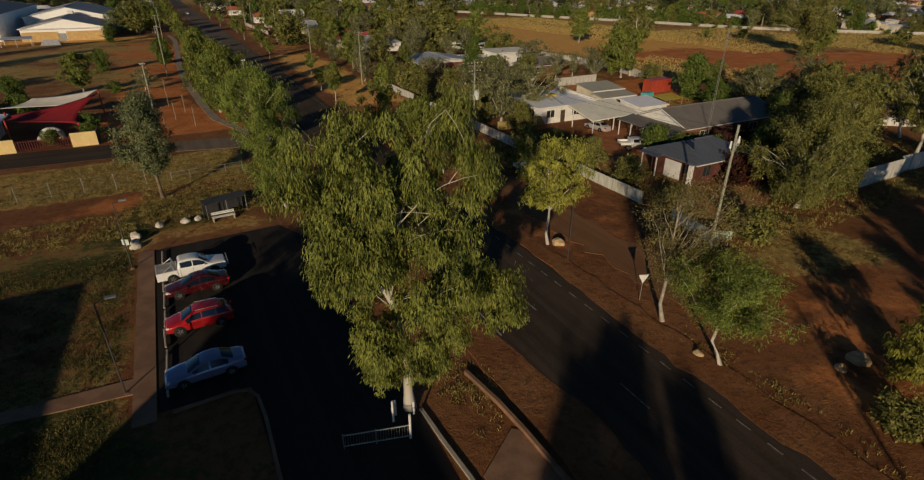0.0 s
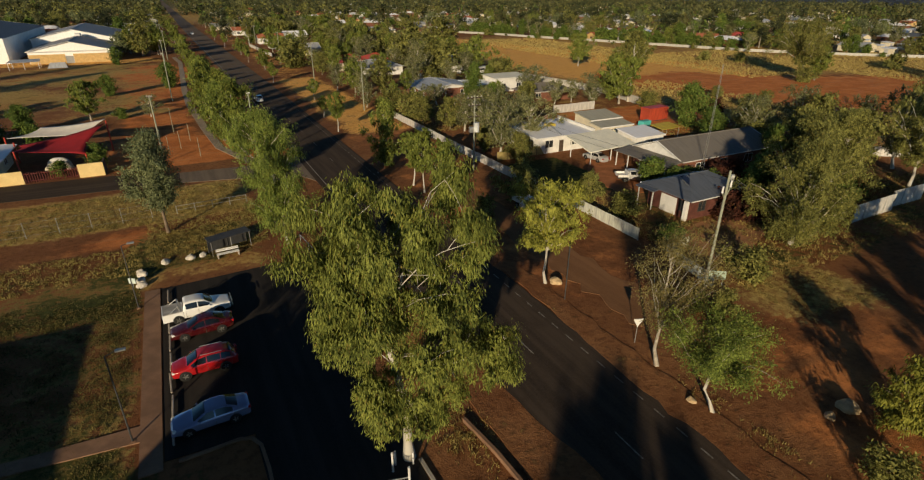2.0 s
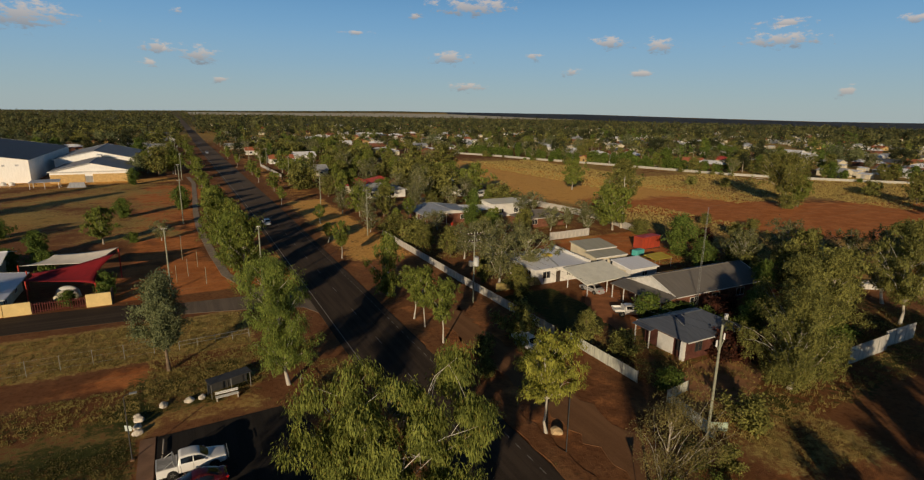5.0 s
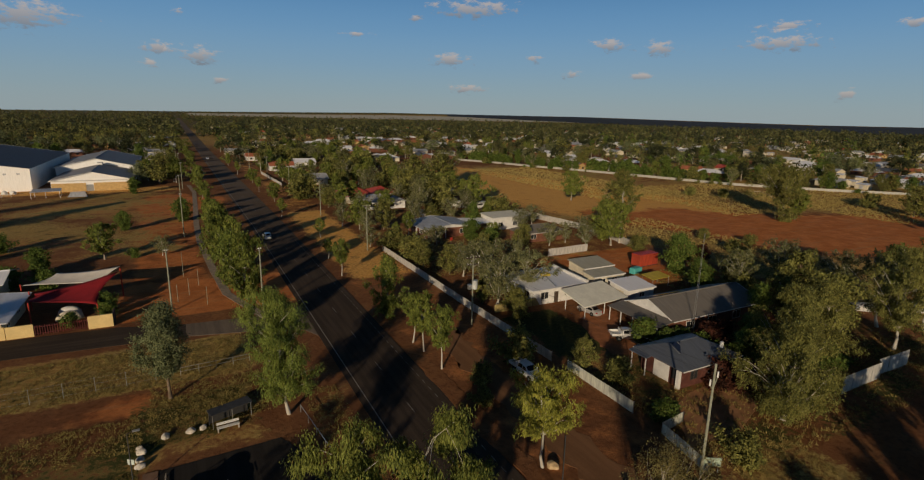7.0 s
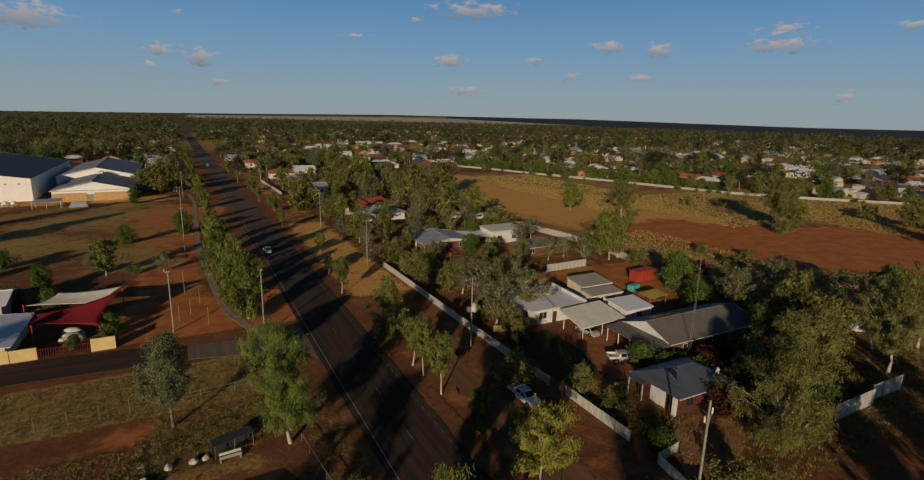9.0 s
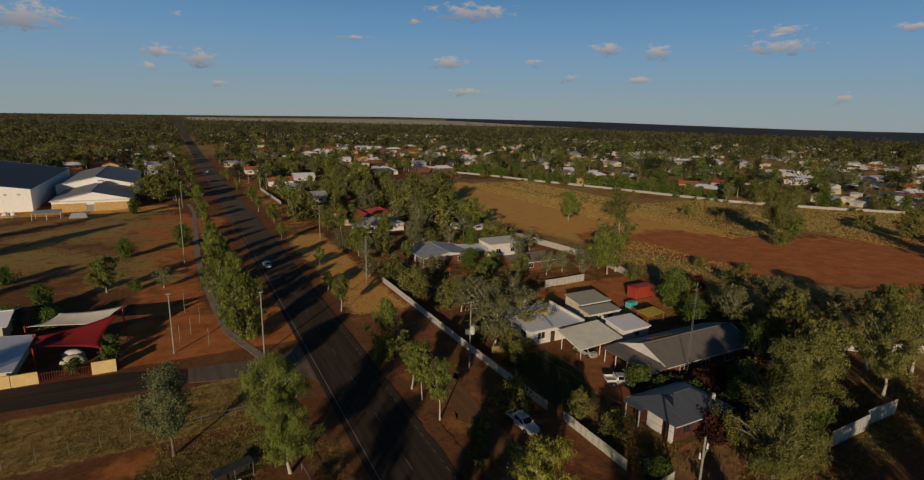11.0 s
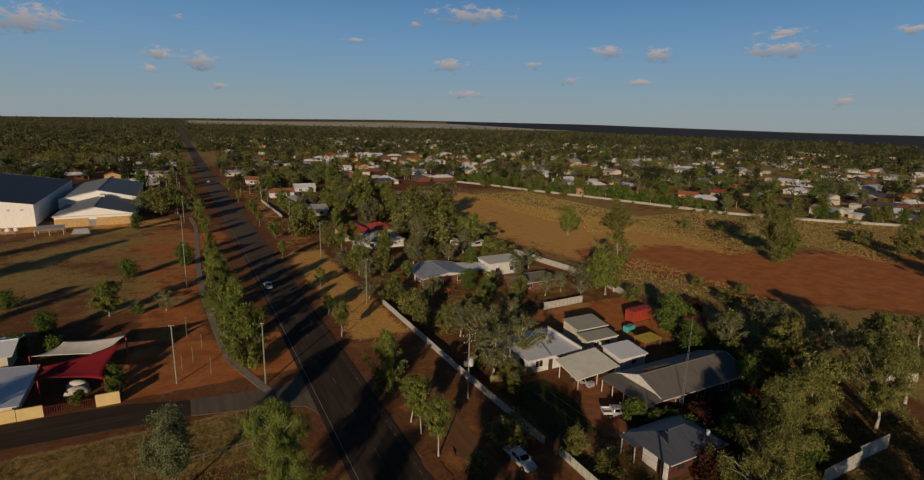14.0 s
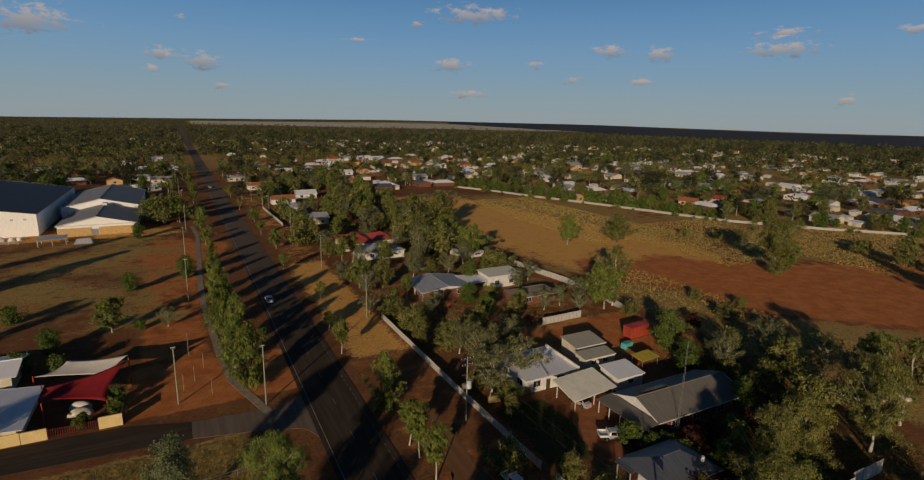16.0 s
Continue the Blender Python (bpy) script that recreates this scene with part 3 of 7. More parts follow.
# ---- roads and paths ----
us = list(range(-60, 181, 20)) + [250, 330, 410, 490, 620, 800, 980, 1500, 2200]
road_pts = [(road_v(u), u) for u in us]
solo("road", strip(road_pts, 9.6, 0.055, 0.06), asphalt, HERE, "straight two-lane asphalt street with dusty edges", "road", kind="structure")
for name, off, w in (("edge_line", -3.95, 0.11),):
    solo(name, strip([(road_v(u) + off, u) for u in [25.5] + us if 25 < u <= 490], w, 0.063, 0.008), line_paint, HERE, "worn white painted edge line", "road marking", kind="structure")
for name, off, long_, gap, lab in (("centre_line", 0.0, 2.4, 9.0, "faint dashed centre line of the street"), ("edge_line", 3.75, 0.9, 1.0, "short worn dashes along the street's edge")):
    bm = bmesh.new()
    u = -30
    while u < (330 if gap > 2 else 140):
        add_box(bm, road_v(u) + off - 0.05, road_v(u) + off + 0.05, u, u + long_, 0.056, 0.0625)
        u += long_ + gap
    solo(name, bm, mottled("line_worn", (0.22, 0.20, 0.18), 3.0, 0.85, 0.5, 0.1), HERE, lab, "road marking", kind="structure")
solo("dirt_drift", ragged([(13.6, -10), (16.6, -10), (17.2, 4), (16.9, 12), (17.3, 17), (16.5, 22), (16.2, 27), (15.4, 30), (13.6, 30)], 0.068, 71, 1.0, 0.14, 0.075), earth_mat, HERE,
     "red dirt drifted over the edge of the street", "dirt", kind="structure")
solo("dirt_drift", ragged([(24.8, -10), (27.5, -10), (27.5, 60), (25.3, 60), (24.9, 44), (25.4, 33), (24.8, 20), (25.1, 8)], 0.066, 73, 1.2, 0.25, 0.075), earth_mat, HERE,
     "red dirt drifted over the far edge of the street", "dirt", kind="structure")
solo("side_street", slab([(-150, 88, 0.045), (-30, 85.2, 0.045), (-2, 83.4, 0.045), (-2, 88.6, 0.045), (-12, 91.6, 0.045), (-30, 92.4, 0.045), (-150, 97, 0.045)], (0, 0, -0.05)),
     asphalt_side, HERE, "dark asphalt side street", "road", kind="structure")
solo("street_mouth", slab([(-2, 83.4, 0.05), (8, 81.2, 0.05), (14, 79.0, 0.05), (15.7, 75.5, 0.05), (15.7, 90, 0.05), (12, 87.4, 0.05), (-2, 88.6, 0.05)], (0, 0, -0.055)),
     asphalt_drive, HERE, "paler asphalt mouth of the side street", "road", kind="structure")
solo("footpath", strip([(9.6, 86.5), (4.9, 101.5), (3.6, 118), (2.0, 147), (1.9, 170), (2.6, 205), (3.2, 240), (1.6, 262)], 1.5, 0.06, 0.06), mottled("concrete_grey", (0.36, 0.285, 0.215), 0.9, 0.9, 0.3, 0.3), HERE, "grey concrete footpath beside the trees", "path", kind="structure")
solo("pavement", strip([(-5.45, 27.6), (-5.45, 50.8)], 1.25, 0.09, 0.09), concrete, HERE, "brownish concrete footpath behind the parking bays", "path", kind="structure")
solo("branch_path", slab([(-40, 34.6, 0.08), (-12.4, 31.2, 0.08), (-6.08, 30.6, 0.08), (-6.08, 32.1, 0.08), (-12.5, 32.3, 0.08), (-40, 35.9, 0.08)], (0, 0, -0.08)), concrete, HERE,
     "narrow concrete path across the grass", "path", kind="structure")
solo("car_park", slab([(-4.75, 28.3, 0.04), (0.3, 28.2, 0.04), (0.7, 14, 0.04), (8.2, 12, 0.04), (8.6, 22, 0.04), (8.3, 47, 0.04), (6.2, 51.4, 0.04), (-4.75, 50.8, 0.04)], (0, 0, -0.045)),
     asphalt_new, HERE, "black asphalt car park", "car park", kind="structure")
solo("path_slab", slab([(9.6, 16.0, 0.06), (12.5, 18.0, 0.06), (13.1, 17.5, 0.06), (13.0, 8, 0.06), (9.6, 8, 0.06)], (0, 0, -0.07)), concrete, HERE, "concrete crossover slab", "path", kind="structure")
kerb_pts = [(-4.0, 27.9), (-2.0, 28.0), (-0.6, 28.1), (0.1, 27.8), (0.5, 27.0), (0.62, 25), (0.55, 20), (0.5, 12)]
solo("kerb", strip(kerb_pts, 0.2, 0.14, 0.14), concrete, HERE, "rounded concrete kerb round the car park corner", "kerb", kind="structure")
solo("kerb", strip([(8.65, 21.6), (8.75, 19), (8.95, 16.2), (9.1, 10)], 0.2, 0.16, 0.16), concrete_pale, HERE, "pale concrete kerb along the footpath", "kerb", kind="structure")
solo("kerb", strip([(12.4, 23.2), (12.85, 20.0), (13.0, 17.6), (13.15, 8)], 0.22, 0.3, 0.3), concrete, HERE, "raised concrete drain edge beside the street", "kerb", kind="structure")
solo("service_lane", ragged([(31.2, 20), (35.8, 20), (35.2, 28), (34.6, 40), (34.9, 56), (35.4, 78), (31.2, 78), (30.4, 56), (30.3, 40), (30.5, 28)], 0.03, 75, 1.1, 0.7, 0.035), asphalt_dusty, HERE,
     "dusty worn service lane beside the verge", "road", kind="structure")
solo("driveway", ragged([(55.8, 63.4), (58.2, 66.8), (62.4, 68.4), (64.4, 64.2), (60.4, 60.2), (58.4, 55.6), (56.2, 50.4), (51.6, 51.6), (52.6, 57.6), (54.2, 61.0)], 0.03, 77, 0.9, 0.35, 0.035), mottled("orange_earth", (0.44, 0.165, 0.062), 0.5, 0.95, 0.3, 0.5), HERE,
     "orange bare earth drive before the carport", "driveway", kind="structure")
solo("driveway", slab([(43.4, 31.6, 0.03), (50.0, 31.0, 0.03), (57.2, 33.6, 0.03), (62.2, 40.2, 0.03), (52.2, 39.4, 0.03), (47.6, 37.6, 0.03)], (0, 0, -0.035)),
     mottled("bare_earth", (0.42, 0.205, 0.095), 0.5, 0.95, 0.25, 0.5), HERE, "bare swept earth driveway", "driveway", kind="structure")


# ---- trees ----
def tubes(lines, sides=6):
    """Tapered tubes along polylines: list of (points, radii)."""
    V, F, base = [], [], 0
    for pts, rad in lines:
        pts, rad = np.asarray(pts, float), np.asarray(rad, float)
        d = np.gradient(pts, axis=0)
        d /= np.linalg.norm(d, axis=1, keepdims=True) + 1e-9
        ref = np.where(np.abs(d[:, 2:3]) > 0.9, np.array([[1.0, 0, 0]]), np.array([[0, 0, 1.0]]))
        s = np.cross(d, ref)
        s /= np.linalg.norm(s, axis=1, keepdims=True)
        t = np.cross(d, s)
        ang = np.arange(sides) * 2 * np.pi / sides
        ring = pts[:, None] + rad[:, None, None] * (np.cos(ang)[None, :, None] * s[:, None] + np.sin(ang)[None, :, None] * t[:, None])
        V.append(ring.reshape(-1, 3))
        k = np.arange(len(pts) - 1)[:, None] * sides
        j = np.arange(sides)[None]
        q = np.stack([k + j, k + (j + 1) % sides, k + sides + (j + 1) % sides, k + sides + j], -1).reshape(-1, 4)
        F.append(q + base)
        if base:
            # a web joins each limb's root to the wood that bears it
            old = np.concatenate(V[:-1])
            a, b = np.argsort(((old - pts[0]) ** 2).sum(1))[:2]
            F.append(np.array([[base, base + 1, b, a]]))
        base += len(pts) * sides
    return np.concatenate(V), np.concatenate(F)


def leaves(rng, centres, radii, count, size, droop, flat=0.8):
    """Diamond leaves scattered through clumps; they hang in short tassels."""
    centres, radii = np.asarray(centres), np.asarray(radii)
    w = radii ** 2 / (radii ** 2).sum()
    pick = rng.choice(len(centres), count, p=w)
    K = max(3, min(14, count // (len(centres) * 9)))
    spots = rng.normal(size=(len(centres), K, 3))
    spots /= np.linalg.norm(spots, axis=2, keepdims=True)
    spots *= (rng.random((len(centres), K, 1)) ** 0.4) * radii[:, None, None]
    spots[:, :, 2] *= flat
    which = rng.integers(0, K, count)
    r = radii[pick]
    thin = 0.36 - 0.16 * min(droop, 1.0)
    fall = rng.random(count) ** 0.8
    off = spots[pick, which].copy()
    off += rng.normal(size=(count, 3)) * (r * thin * (1.0 - 0.45 * fall * min(droop, 1.0)))[:, None] * np.array([1, 1, 0.8])
    off[:, 2] -= droop * 0.85 * r * fall * (0.5 + (which % 3) * 0.35)
    p = centres[pick] + off
    axis = rng.normal(size=(count, 3))
    axis[:, 2] -= droop * 1.9
    axis += off / radii[pick, None] * 0.6
    axis /= np.linalg.norm(axis, axis=1, keepdims=True)
    middle = centres.mean(axis=0)
    spread = np.abs(centres - middle).max() + 1.0
    face = off / radii[pick, None] * 0.7 + (p - middle) / spread * 0.7 + rng.normal(size=(count, 3)) * 0.42
    face[:, 2] += 0.12
    side = np.cross(axis, face)
    side /= np.linalg.norm(side, axis=1, keepdims=True) + 1e-9
    L = size[0] * rng.uniform(0.6, 1.35, count)[:, None]
    W = size[1] * rng.uniform(0.6, 1.35, count)[:, None]
    V = np.stack([p, p + axis * L * 0.45 + side * W * 0.5, p + axis * L, p + axis * L * 0.45 - side * W * 0.5], 1).reshape(-1, 3)
    return V, np.arange(count * 4).reshape(-1, 4)


def tassels(rng, centres, radii, count, size, droop, strands=15):
    """Gum leaves in hanging strands: each clump carries strands on its upper shell, each strand a fall of narrow leaves."""
    centres, radii = np.asarray(centres), np.asarray(radii)
    n = len(centres)
    K = int(max(5, min(strands, count // (n * 10))))
    d = rng.normal(size=(n, K, 3))
    d[:, :, 2] = np.abs(d[:, :, 2]) * 0.9 - 0.25
    d /= np.linalg.norm(d, axis=2, keepdims=True)
    tips = d * (rng.random((n, K, 1)) ** 0.45) * radii[:, None, None]
    length = radii[:, None] * rng.uniform(0.45, 1.15, (n, K)) * (0.45 + 0.55 * min(droop, 1.3))
    w = radii ** 1.8 / (radii ** 1.8).sum()
    pick, which = rng.choice(n, count, p=w), rng.integers(0, K, count)
    fall = rng.random(count) ** 0.75
    r = radii[pick]
    off = tips[pick, which].copy()
    wide = r * (0.10 + 0.13 * np.sin(np.pi * np.clip(fall * 0.9 + 0.12, 0, 1)))
    off += rng.normal(size=(count, 3)) * wide[:, None] * np.array([1, 1, 0.7])
    off[:, 2] -= fall * length[pick, which]
    p = centres[pick] + off
    axis = rng.normal(size=(count, 3)) * 0.45 + off / r[:, None] * np.array([0.4, 0.4, 0.1])
    axis[:, 2] -= 0.5 + 0.9 * droop
    axis /= np.linalg.norm(axis, axis=1, keepdims=True)
    middle = centres.mean(axis=0)
    spread = np.abs(centres - middle).max() + 1.0
    face = d[pick, which] * 0.8 + (p - middle) / spread * 0.6 + rng.normal(size=(count, 3)) * 0.38
    face[:, 2] += 0.15
    side = np.cross(axis, face)
    side /= np.linalg.norm(side, axis=1, keepdims=True) + 1e-9
    L = size[0] * rng.uniform(0.65, 1.35, count)[:, None]
    W = size[1] * rng.uniform(0.65, 1.35, count)[:, None]
    V = np.stack([p, p + axis * L * 0.4 + side * W * 0.5, p + axis * L, p + axis * L * 0.4 - side * W * 0.5], 1).reshape(-1, 3)
    return V, np.arange(count * 4).reshape(-1, 4)


ROUND = ((0.0, 0.45), (0.25, 0.9), (0.5, 1.0), (0.75, 0.8), (1.0, 0.3))
COLUMN = ((0.0, 0.6), (0.2, 0.95), (0.5, 1.0), (0.8, 0.75), (1.0, 0.3))
UMBRELLA = ((0.0, 0.35), (0.3, 0.75), (0.6, 1.0), (0.85, 0.85), (1.0, 0.45))
HEAVY = ((0.0, 0.5), (0.2, 0.72), (0.42, 1.0), (0.6, 0.85), (0.8, 0.62), (1.0, 0.25))


def tree_meshes(seed, H, R, bare=0.3, clumps=34, count=4000, size=(0.5, 0.18), clump=1.2, droop=0.7, trunk=0.2, fork=0.8, leaf=None, bark=None, shape=ROUND, lean=0.06, arms=(), inner=0.3, limb=0.007):
    """Trunk and crown of a gum: bent tapered trunk, limbs that rise and then hang, leaf clumps through an uneven crown."""
    rng = np.random.default_rng(seed)
    n = 8
    z = np.linspace(0, H * fork, n)
    bend = np.cumsum(rng.normal(0, H * lean * 0.16, (n, 2)), axis=0)
    bend[0] = 0
    tp = np.column_stack([bend, z])
    tr = trunk * (1 - 0.82 * z / (H * 0.95))
    tr[0] *= 1.35
    lines, C, Rr = [(tp, tr)], [], []
    lobes = rng.uniform(0, 6.28, 3)

    def trunk_at(h):
        k = min(max(h / (H * fork), 0), 1) * (n - 1)
        k0 = min(int(k), n - 2)
        return tp[k0] + (tp[k0 + 1] - tp[k0]) * (k - k0), tr[k0]
    fs, rs = zip(*shape)
    spots_ = []
    for i in range(clumps):
        g = (i + rng.uniform(0.1, 0.9)) / clumps
        az = i * 2.4 + rng.uniform(-0.6, 0.6)
        out = np.interp(g, fs, rs) * R * (1 + 0.28 * math.sin(az * 2 + lobes[0] + g * 7) + 0.2 * math.sin(az * 3 + lobes[1] + g * 3))
        rad = max(0.1, out - clump * 0.8) * (rng.uniform(0.72, 1.05) if rng.random() > inner else rng.uniform(0.15, 0.6))
        spots_.append((az, rad, H * (bare + (1 - bare) * g)))
    for az, rad, zc in list(spots_) + [(radians(a), r, h) for a, r, h in arms]:
        zc = min(zc, H - clump * 0.7)
        start, r_at = trunk_at(max(H * bare * 0.75, zc - rad * rng.uniform(0.95, 1.6) - 0.6))
        q = np.array([start[0] * 0.6 + math.cos(az) * rad, start[1] * 0.6 + math.sin(az) * rad, zc])
        s = np.array([0, 0.2, 0.4, 0.6, 0.8, 1.0])
        pts = start + (q - start) * s[:, None]
        pts[1:5, 2] += rad * np.array([0.06, 0.11, 0.12, 0.08])
        pts[1:5] += np.cumsum(rng.normal(0, 0.028 * R, (4, 3)), axis=0) * np.array([1, 1.2, 1.0, 0.5])[:, None]
        r0 = min(r_at * 0.5, 0.015 + limb * math.hypot(rad, zc - start[2]))
        lines.append((pts, r0 * np.array([1, 0.8, 0.62, 0.45, 0.3, 0.12])))
        C += [q, pts[3] + rng.normal(0, 0.25 * clump, 3), pts[4] + rng.normal(0, 0.3 * clump, 3)]
        Rr += [clump * rng.uniform(0.6, 1.1), clump * rng.uniform(0.45, 0.7), clump * rng.uniform(0.5, 0.8)]
        if rad > 1.5 * clump:
            C.append(pts[2] + rng.normal(0, 0.3 * clump, 3))
            Rr.append(clump * rng.uniform(0.35, 0.6))
    wood = mesh_np("trunk", *tubes(lines), bark, smooth=True)
    crown = mesh_np("crown", *(tassels if droop >= 0.8 else leaves)(rng, np.array(C), np.array(Rr), count, size, droop), leaf)
    return wood, crown


def tree(name, meshes, m, label, category="tree", group="", kind=""):
    t = thing(name, m, label, category, group, kind)
    part("trunk", meshes[0], None, t)
    part("crown", meshes[1], None, t)
    return t


def at(x, y, z=0, turn=0, s=1.0, sz=None):
    return pose(x, y, z, 0, 0, turn) @ Matrix.Diagonal((s, s, sz or s, 1))


# the large gum in front of the car park: a leaning trunk with two leaders and long side limbs
def river_gum(seed, trunk_pts, trunk_r, limbs, count, size, leaf, bark):
    """limbs: height on the trunk, then the tip's offset across, its depth and height, the clumps on it and their radius."""
    rng = np.random.default_rng(seed)
    tp = np.array(trunk_pts, float)
    zs = np.linspace(0, tp[-1, 2], 14)
    tp = np.column_stack([np.interp(zs, tp[:, 2], tp[:, k]) for k in (0, 1)] + [zs])
    tp[1:, :2] += rng.normal(0, 0.07, (13, 2))
    tr = trunk_r * (1 - 0.8 * zs / zs[-1])
    tr[0] *= 1.4
    lines, C, Rr = [(tp, tr)], [], []
    for h, u, v, z, n, rad in limbs:
        a = np.array([np.interp(h, zs, tp[:, 0]), np.interp(h, zs, tp[:, 1]), h])
        b = np.array([u, v, z], float)
        f = np.linspace(0, 1, 7)[:, None]
        pts = a + (b - a) * f
        span = np.linalg.norm(b - a)
        pts[:, 2] += span * 0.13 * np.sin(np.pi * f[:, 0])
        pts[1:6] += np.cumsum(rng.normal(0, 0.035 * span, (5, 3)), axis=0) * 0.6
        r0 = min(np.interp(h, zs, tr) * 0.4, 0.014 + 0.0045 * span)
        lines.append((pts, r0 * np.array([1, 0.85, 0.7, 0.56, 0.42, 0.3, 0.14])))
        for k in range(n):
            g = 1.0 if k == 0 else rng.uniform(0.42, 1.0)
            at_ = np.array([np.interp(g, f[:, 0], pts[:, c]) for c in range(3)])
            q = at_ + (0 if k == 0 else 1) * rng.normal(0, 1, 3) * np.array([0.8, 0.9, 0.7]) * (0.42 + 0.11 * span)
            lines.append((np.array([at_, (at_ + q) / 2 + (0, 0, 0.15), q]), np.array([0.018, 0.012, 0.005])))
            C.append(q)
            Rr.append(rad * rng.uniform(0.75, 1.2))
    wood = mesh_np("trunk", *tubes(lines, 8), bark, smooth=True)
    return wood, mesh_np("crown", *tassels(rng, np.array(C), np.array(Rr), count, size, 1.15, 12), leaf)


GUM_LIMBS = [(7.5, 2.7, 0.5, 17.4, 9, 0.95), (9.5, 3.9, -0.6, 14.3, 7, 0.9), (13.0, -2.4, 1.2, 16.6, 5, 0.9), (5.6, 5.4, -0.5, 8.5, 9, 0.85), (4.6, 3.3, 1.6, 7.0, 5, 0.85),
             (10.5, -3.9, 0.4, 13.6, 8, 1.0), (12.0, -3.5, 1.6, 15.2, 5, 0.95), (8.0, -3.8, -0.8, 10.4, 7, 1.0), (6.5, -2.9, 1.5, 8.2, 5, 0.95)]
GUM_LIMBS += [(9.0, -1.6, -3.0, 11.4, 6, 1.0), (7.0, 1.1, -2.7, 8.8, 6, 0.9), (11.0, 0.2, 3.2, 13.5, 4, 1.0), (8.2, 2.0, 2.8, 9.6, 4, 0.95), (13.5, -1.9, -1.2, 16.0, 6, 0.9),
              (3.6, -1.9, -0.4, 4.6, 6, 0.8), (2.6, -2.0, 0.2, 3.2, 5, 0.7), (3.8, 1.4, -0.9, 5.2, 6, 0.78), (5.2, -1.5, -2.3, 7.0, 6, 0.9), (4.4, 0.4, -1.4, 5.0, 5, 0.72)]
GUM_LIMBS += [(9.5, 1.6, -2.0, 12.0, 5, 0.9), (11.5, -2.2, -1.9, 14.0, 5, 0.92), (5.4, 5.2, 0.3, 8.0, 4, 0.78), (8.5, 3.4, 0.2, 13.2, 5, 0.85), (9.5, -3.0, -1.6, 12.2, 5, 0.95)]
tree("gum_tree", river_gum(12, ((0, 0, 0), (-0.2, 0, 4.7), (-0.7, 0, 7.7), (-1.5, 0, 9.7), (-1.9, 0.2, 12), (-2.0, 0.2, 14.2), (-1.9, 0.1, 15.6)), 0.29, GUM_LIMBS, 145000, (0.26, 0.058), leaf_river, bark_pale),
     at(8.15, 22.05, 0, -20), "large river gum with drooping olive leaves and pale trunk")
tree("gum_tree", tree_meshes(5, 15.2, 4.3, 0.2, 80, 60000, (0.24, 0.062), 1.0, 1.2, 0.2, 0.85, leaf=leaf_bright, bark=bark_pale, shape=COLUMN, inner=0.45),
     pose(7.75, 55.6, 0, 0, -5, 0), "upright green gum with a white trunk")
tree("wattle_tree", tree_meshes(7, 11.7, 3.1, 0.33, 56, 32000, (0.24, 0.12), 0.95, 0.3, 0.2, 0.8, leaf=leaf_grey, bark=bark_brown, shape=ROUND),
     at(-3.9, 64.8), "grey-green dense tree with a bent brown trunk")
tree("gum_tree", tree_meshes(9, 10.4, 3.8, 0.44, 38, 19000, (0.27, 0.085), 0.85, 1.0, 0.14, 0.8, leaf=leaf_yellow, bark=bark_pale, shape=UMBRELLA, arms=((200, 3.6, 5.8), (215, 2.8, 5.4))),
     at(27.7, 35.65), "yellow-leaved young gum with a white trunk")
tree("dead_tree", tree_meshes(21, 11.2, 3.9, 0.36, 40, 14000, (0.18, 0.05), 1.05, 0.5, 0.15, 0.85, leaf=leaf_dry, bark=bark_grey, shape=UMBRELLA, limb=0.009,
                              arms=((-20, 3.6, 8.6), (-12, 4.2, 9.4), (-32, 3.2, 7.6), (-5, 3.2, 10.2), (-25, 4.4, 8.0))),
     at(27.8, 21.7), "half-bare tree with pale branches and sparse brown leaves")
tree("wattle_tree", tree_meshes(23, 7.7, 4.4, 0.52, 44, 30000, (0.17, 0.055), 0.95, 0.45, 0.13, 0.75, leaf=leaf_bright, bark=bark_pale, shape=UMBRELLA, lean=0.15),
     at(27.4, 16.4, 0, 200), "low spreading green tree with a leaning trunk")
tree("wattle_tree", tree_meshes(25, 5.4, 3.0, 0.1, 30, 10000, (0.28, 0.085), 0.8, 0.9, 0.12, 0.8, leaf=leaf_yellow, bark=bark_grey),
     at(37.2, 9.8), "bushy wattle with drooping yellow-green leaves")
tree("gum_tree", tree_meshes(31, 11.8, 6.0, 0.12, 74, 46000, (0.25, 0.095), 1.15, 0.75, 0.26, 0.8, leaf=leaf_olive, bark=bark_pale, shape=HEAVY, limb=0.011, inner=0.4),
     at(57.2, 30.6), "broad grey gum with many limbs behind the driveway")
tree("gum_tree", tree_meshes(35, 14.0, 6.0, 0.12, 70, 42000, (0.28, 0.11), 1.3, 0.75, 0.25, 0.8, leaf=leaf_olive, bark=bark_pale, shape=HEAVY, limb=0.011, inner=0.4),
     at(67.2, 36.4, 0, 70, 0.93), "dense olive gum inside the iron fence")
tree("gum_tree", tree_meshes(36, 12.5, 5.6, 0.1, 64, 36000, (0.28, 0.11), 1.3, 0.7, 0.24, 0.8, leaf=leaf_olive, bark=bark_grey, shape=ROUND, limb=0.011, inner=0.4),
     at(77.5, 38.0, 0, 130, 0.95), "rounded olive gum crowding the iron fence")
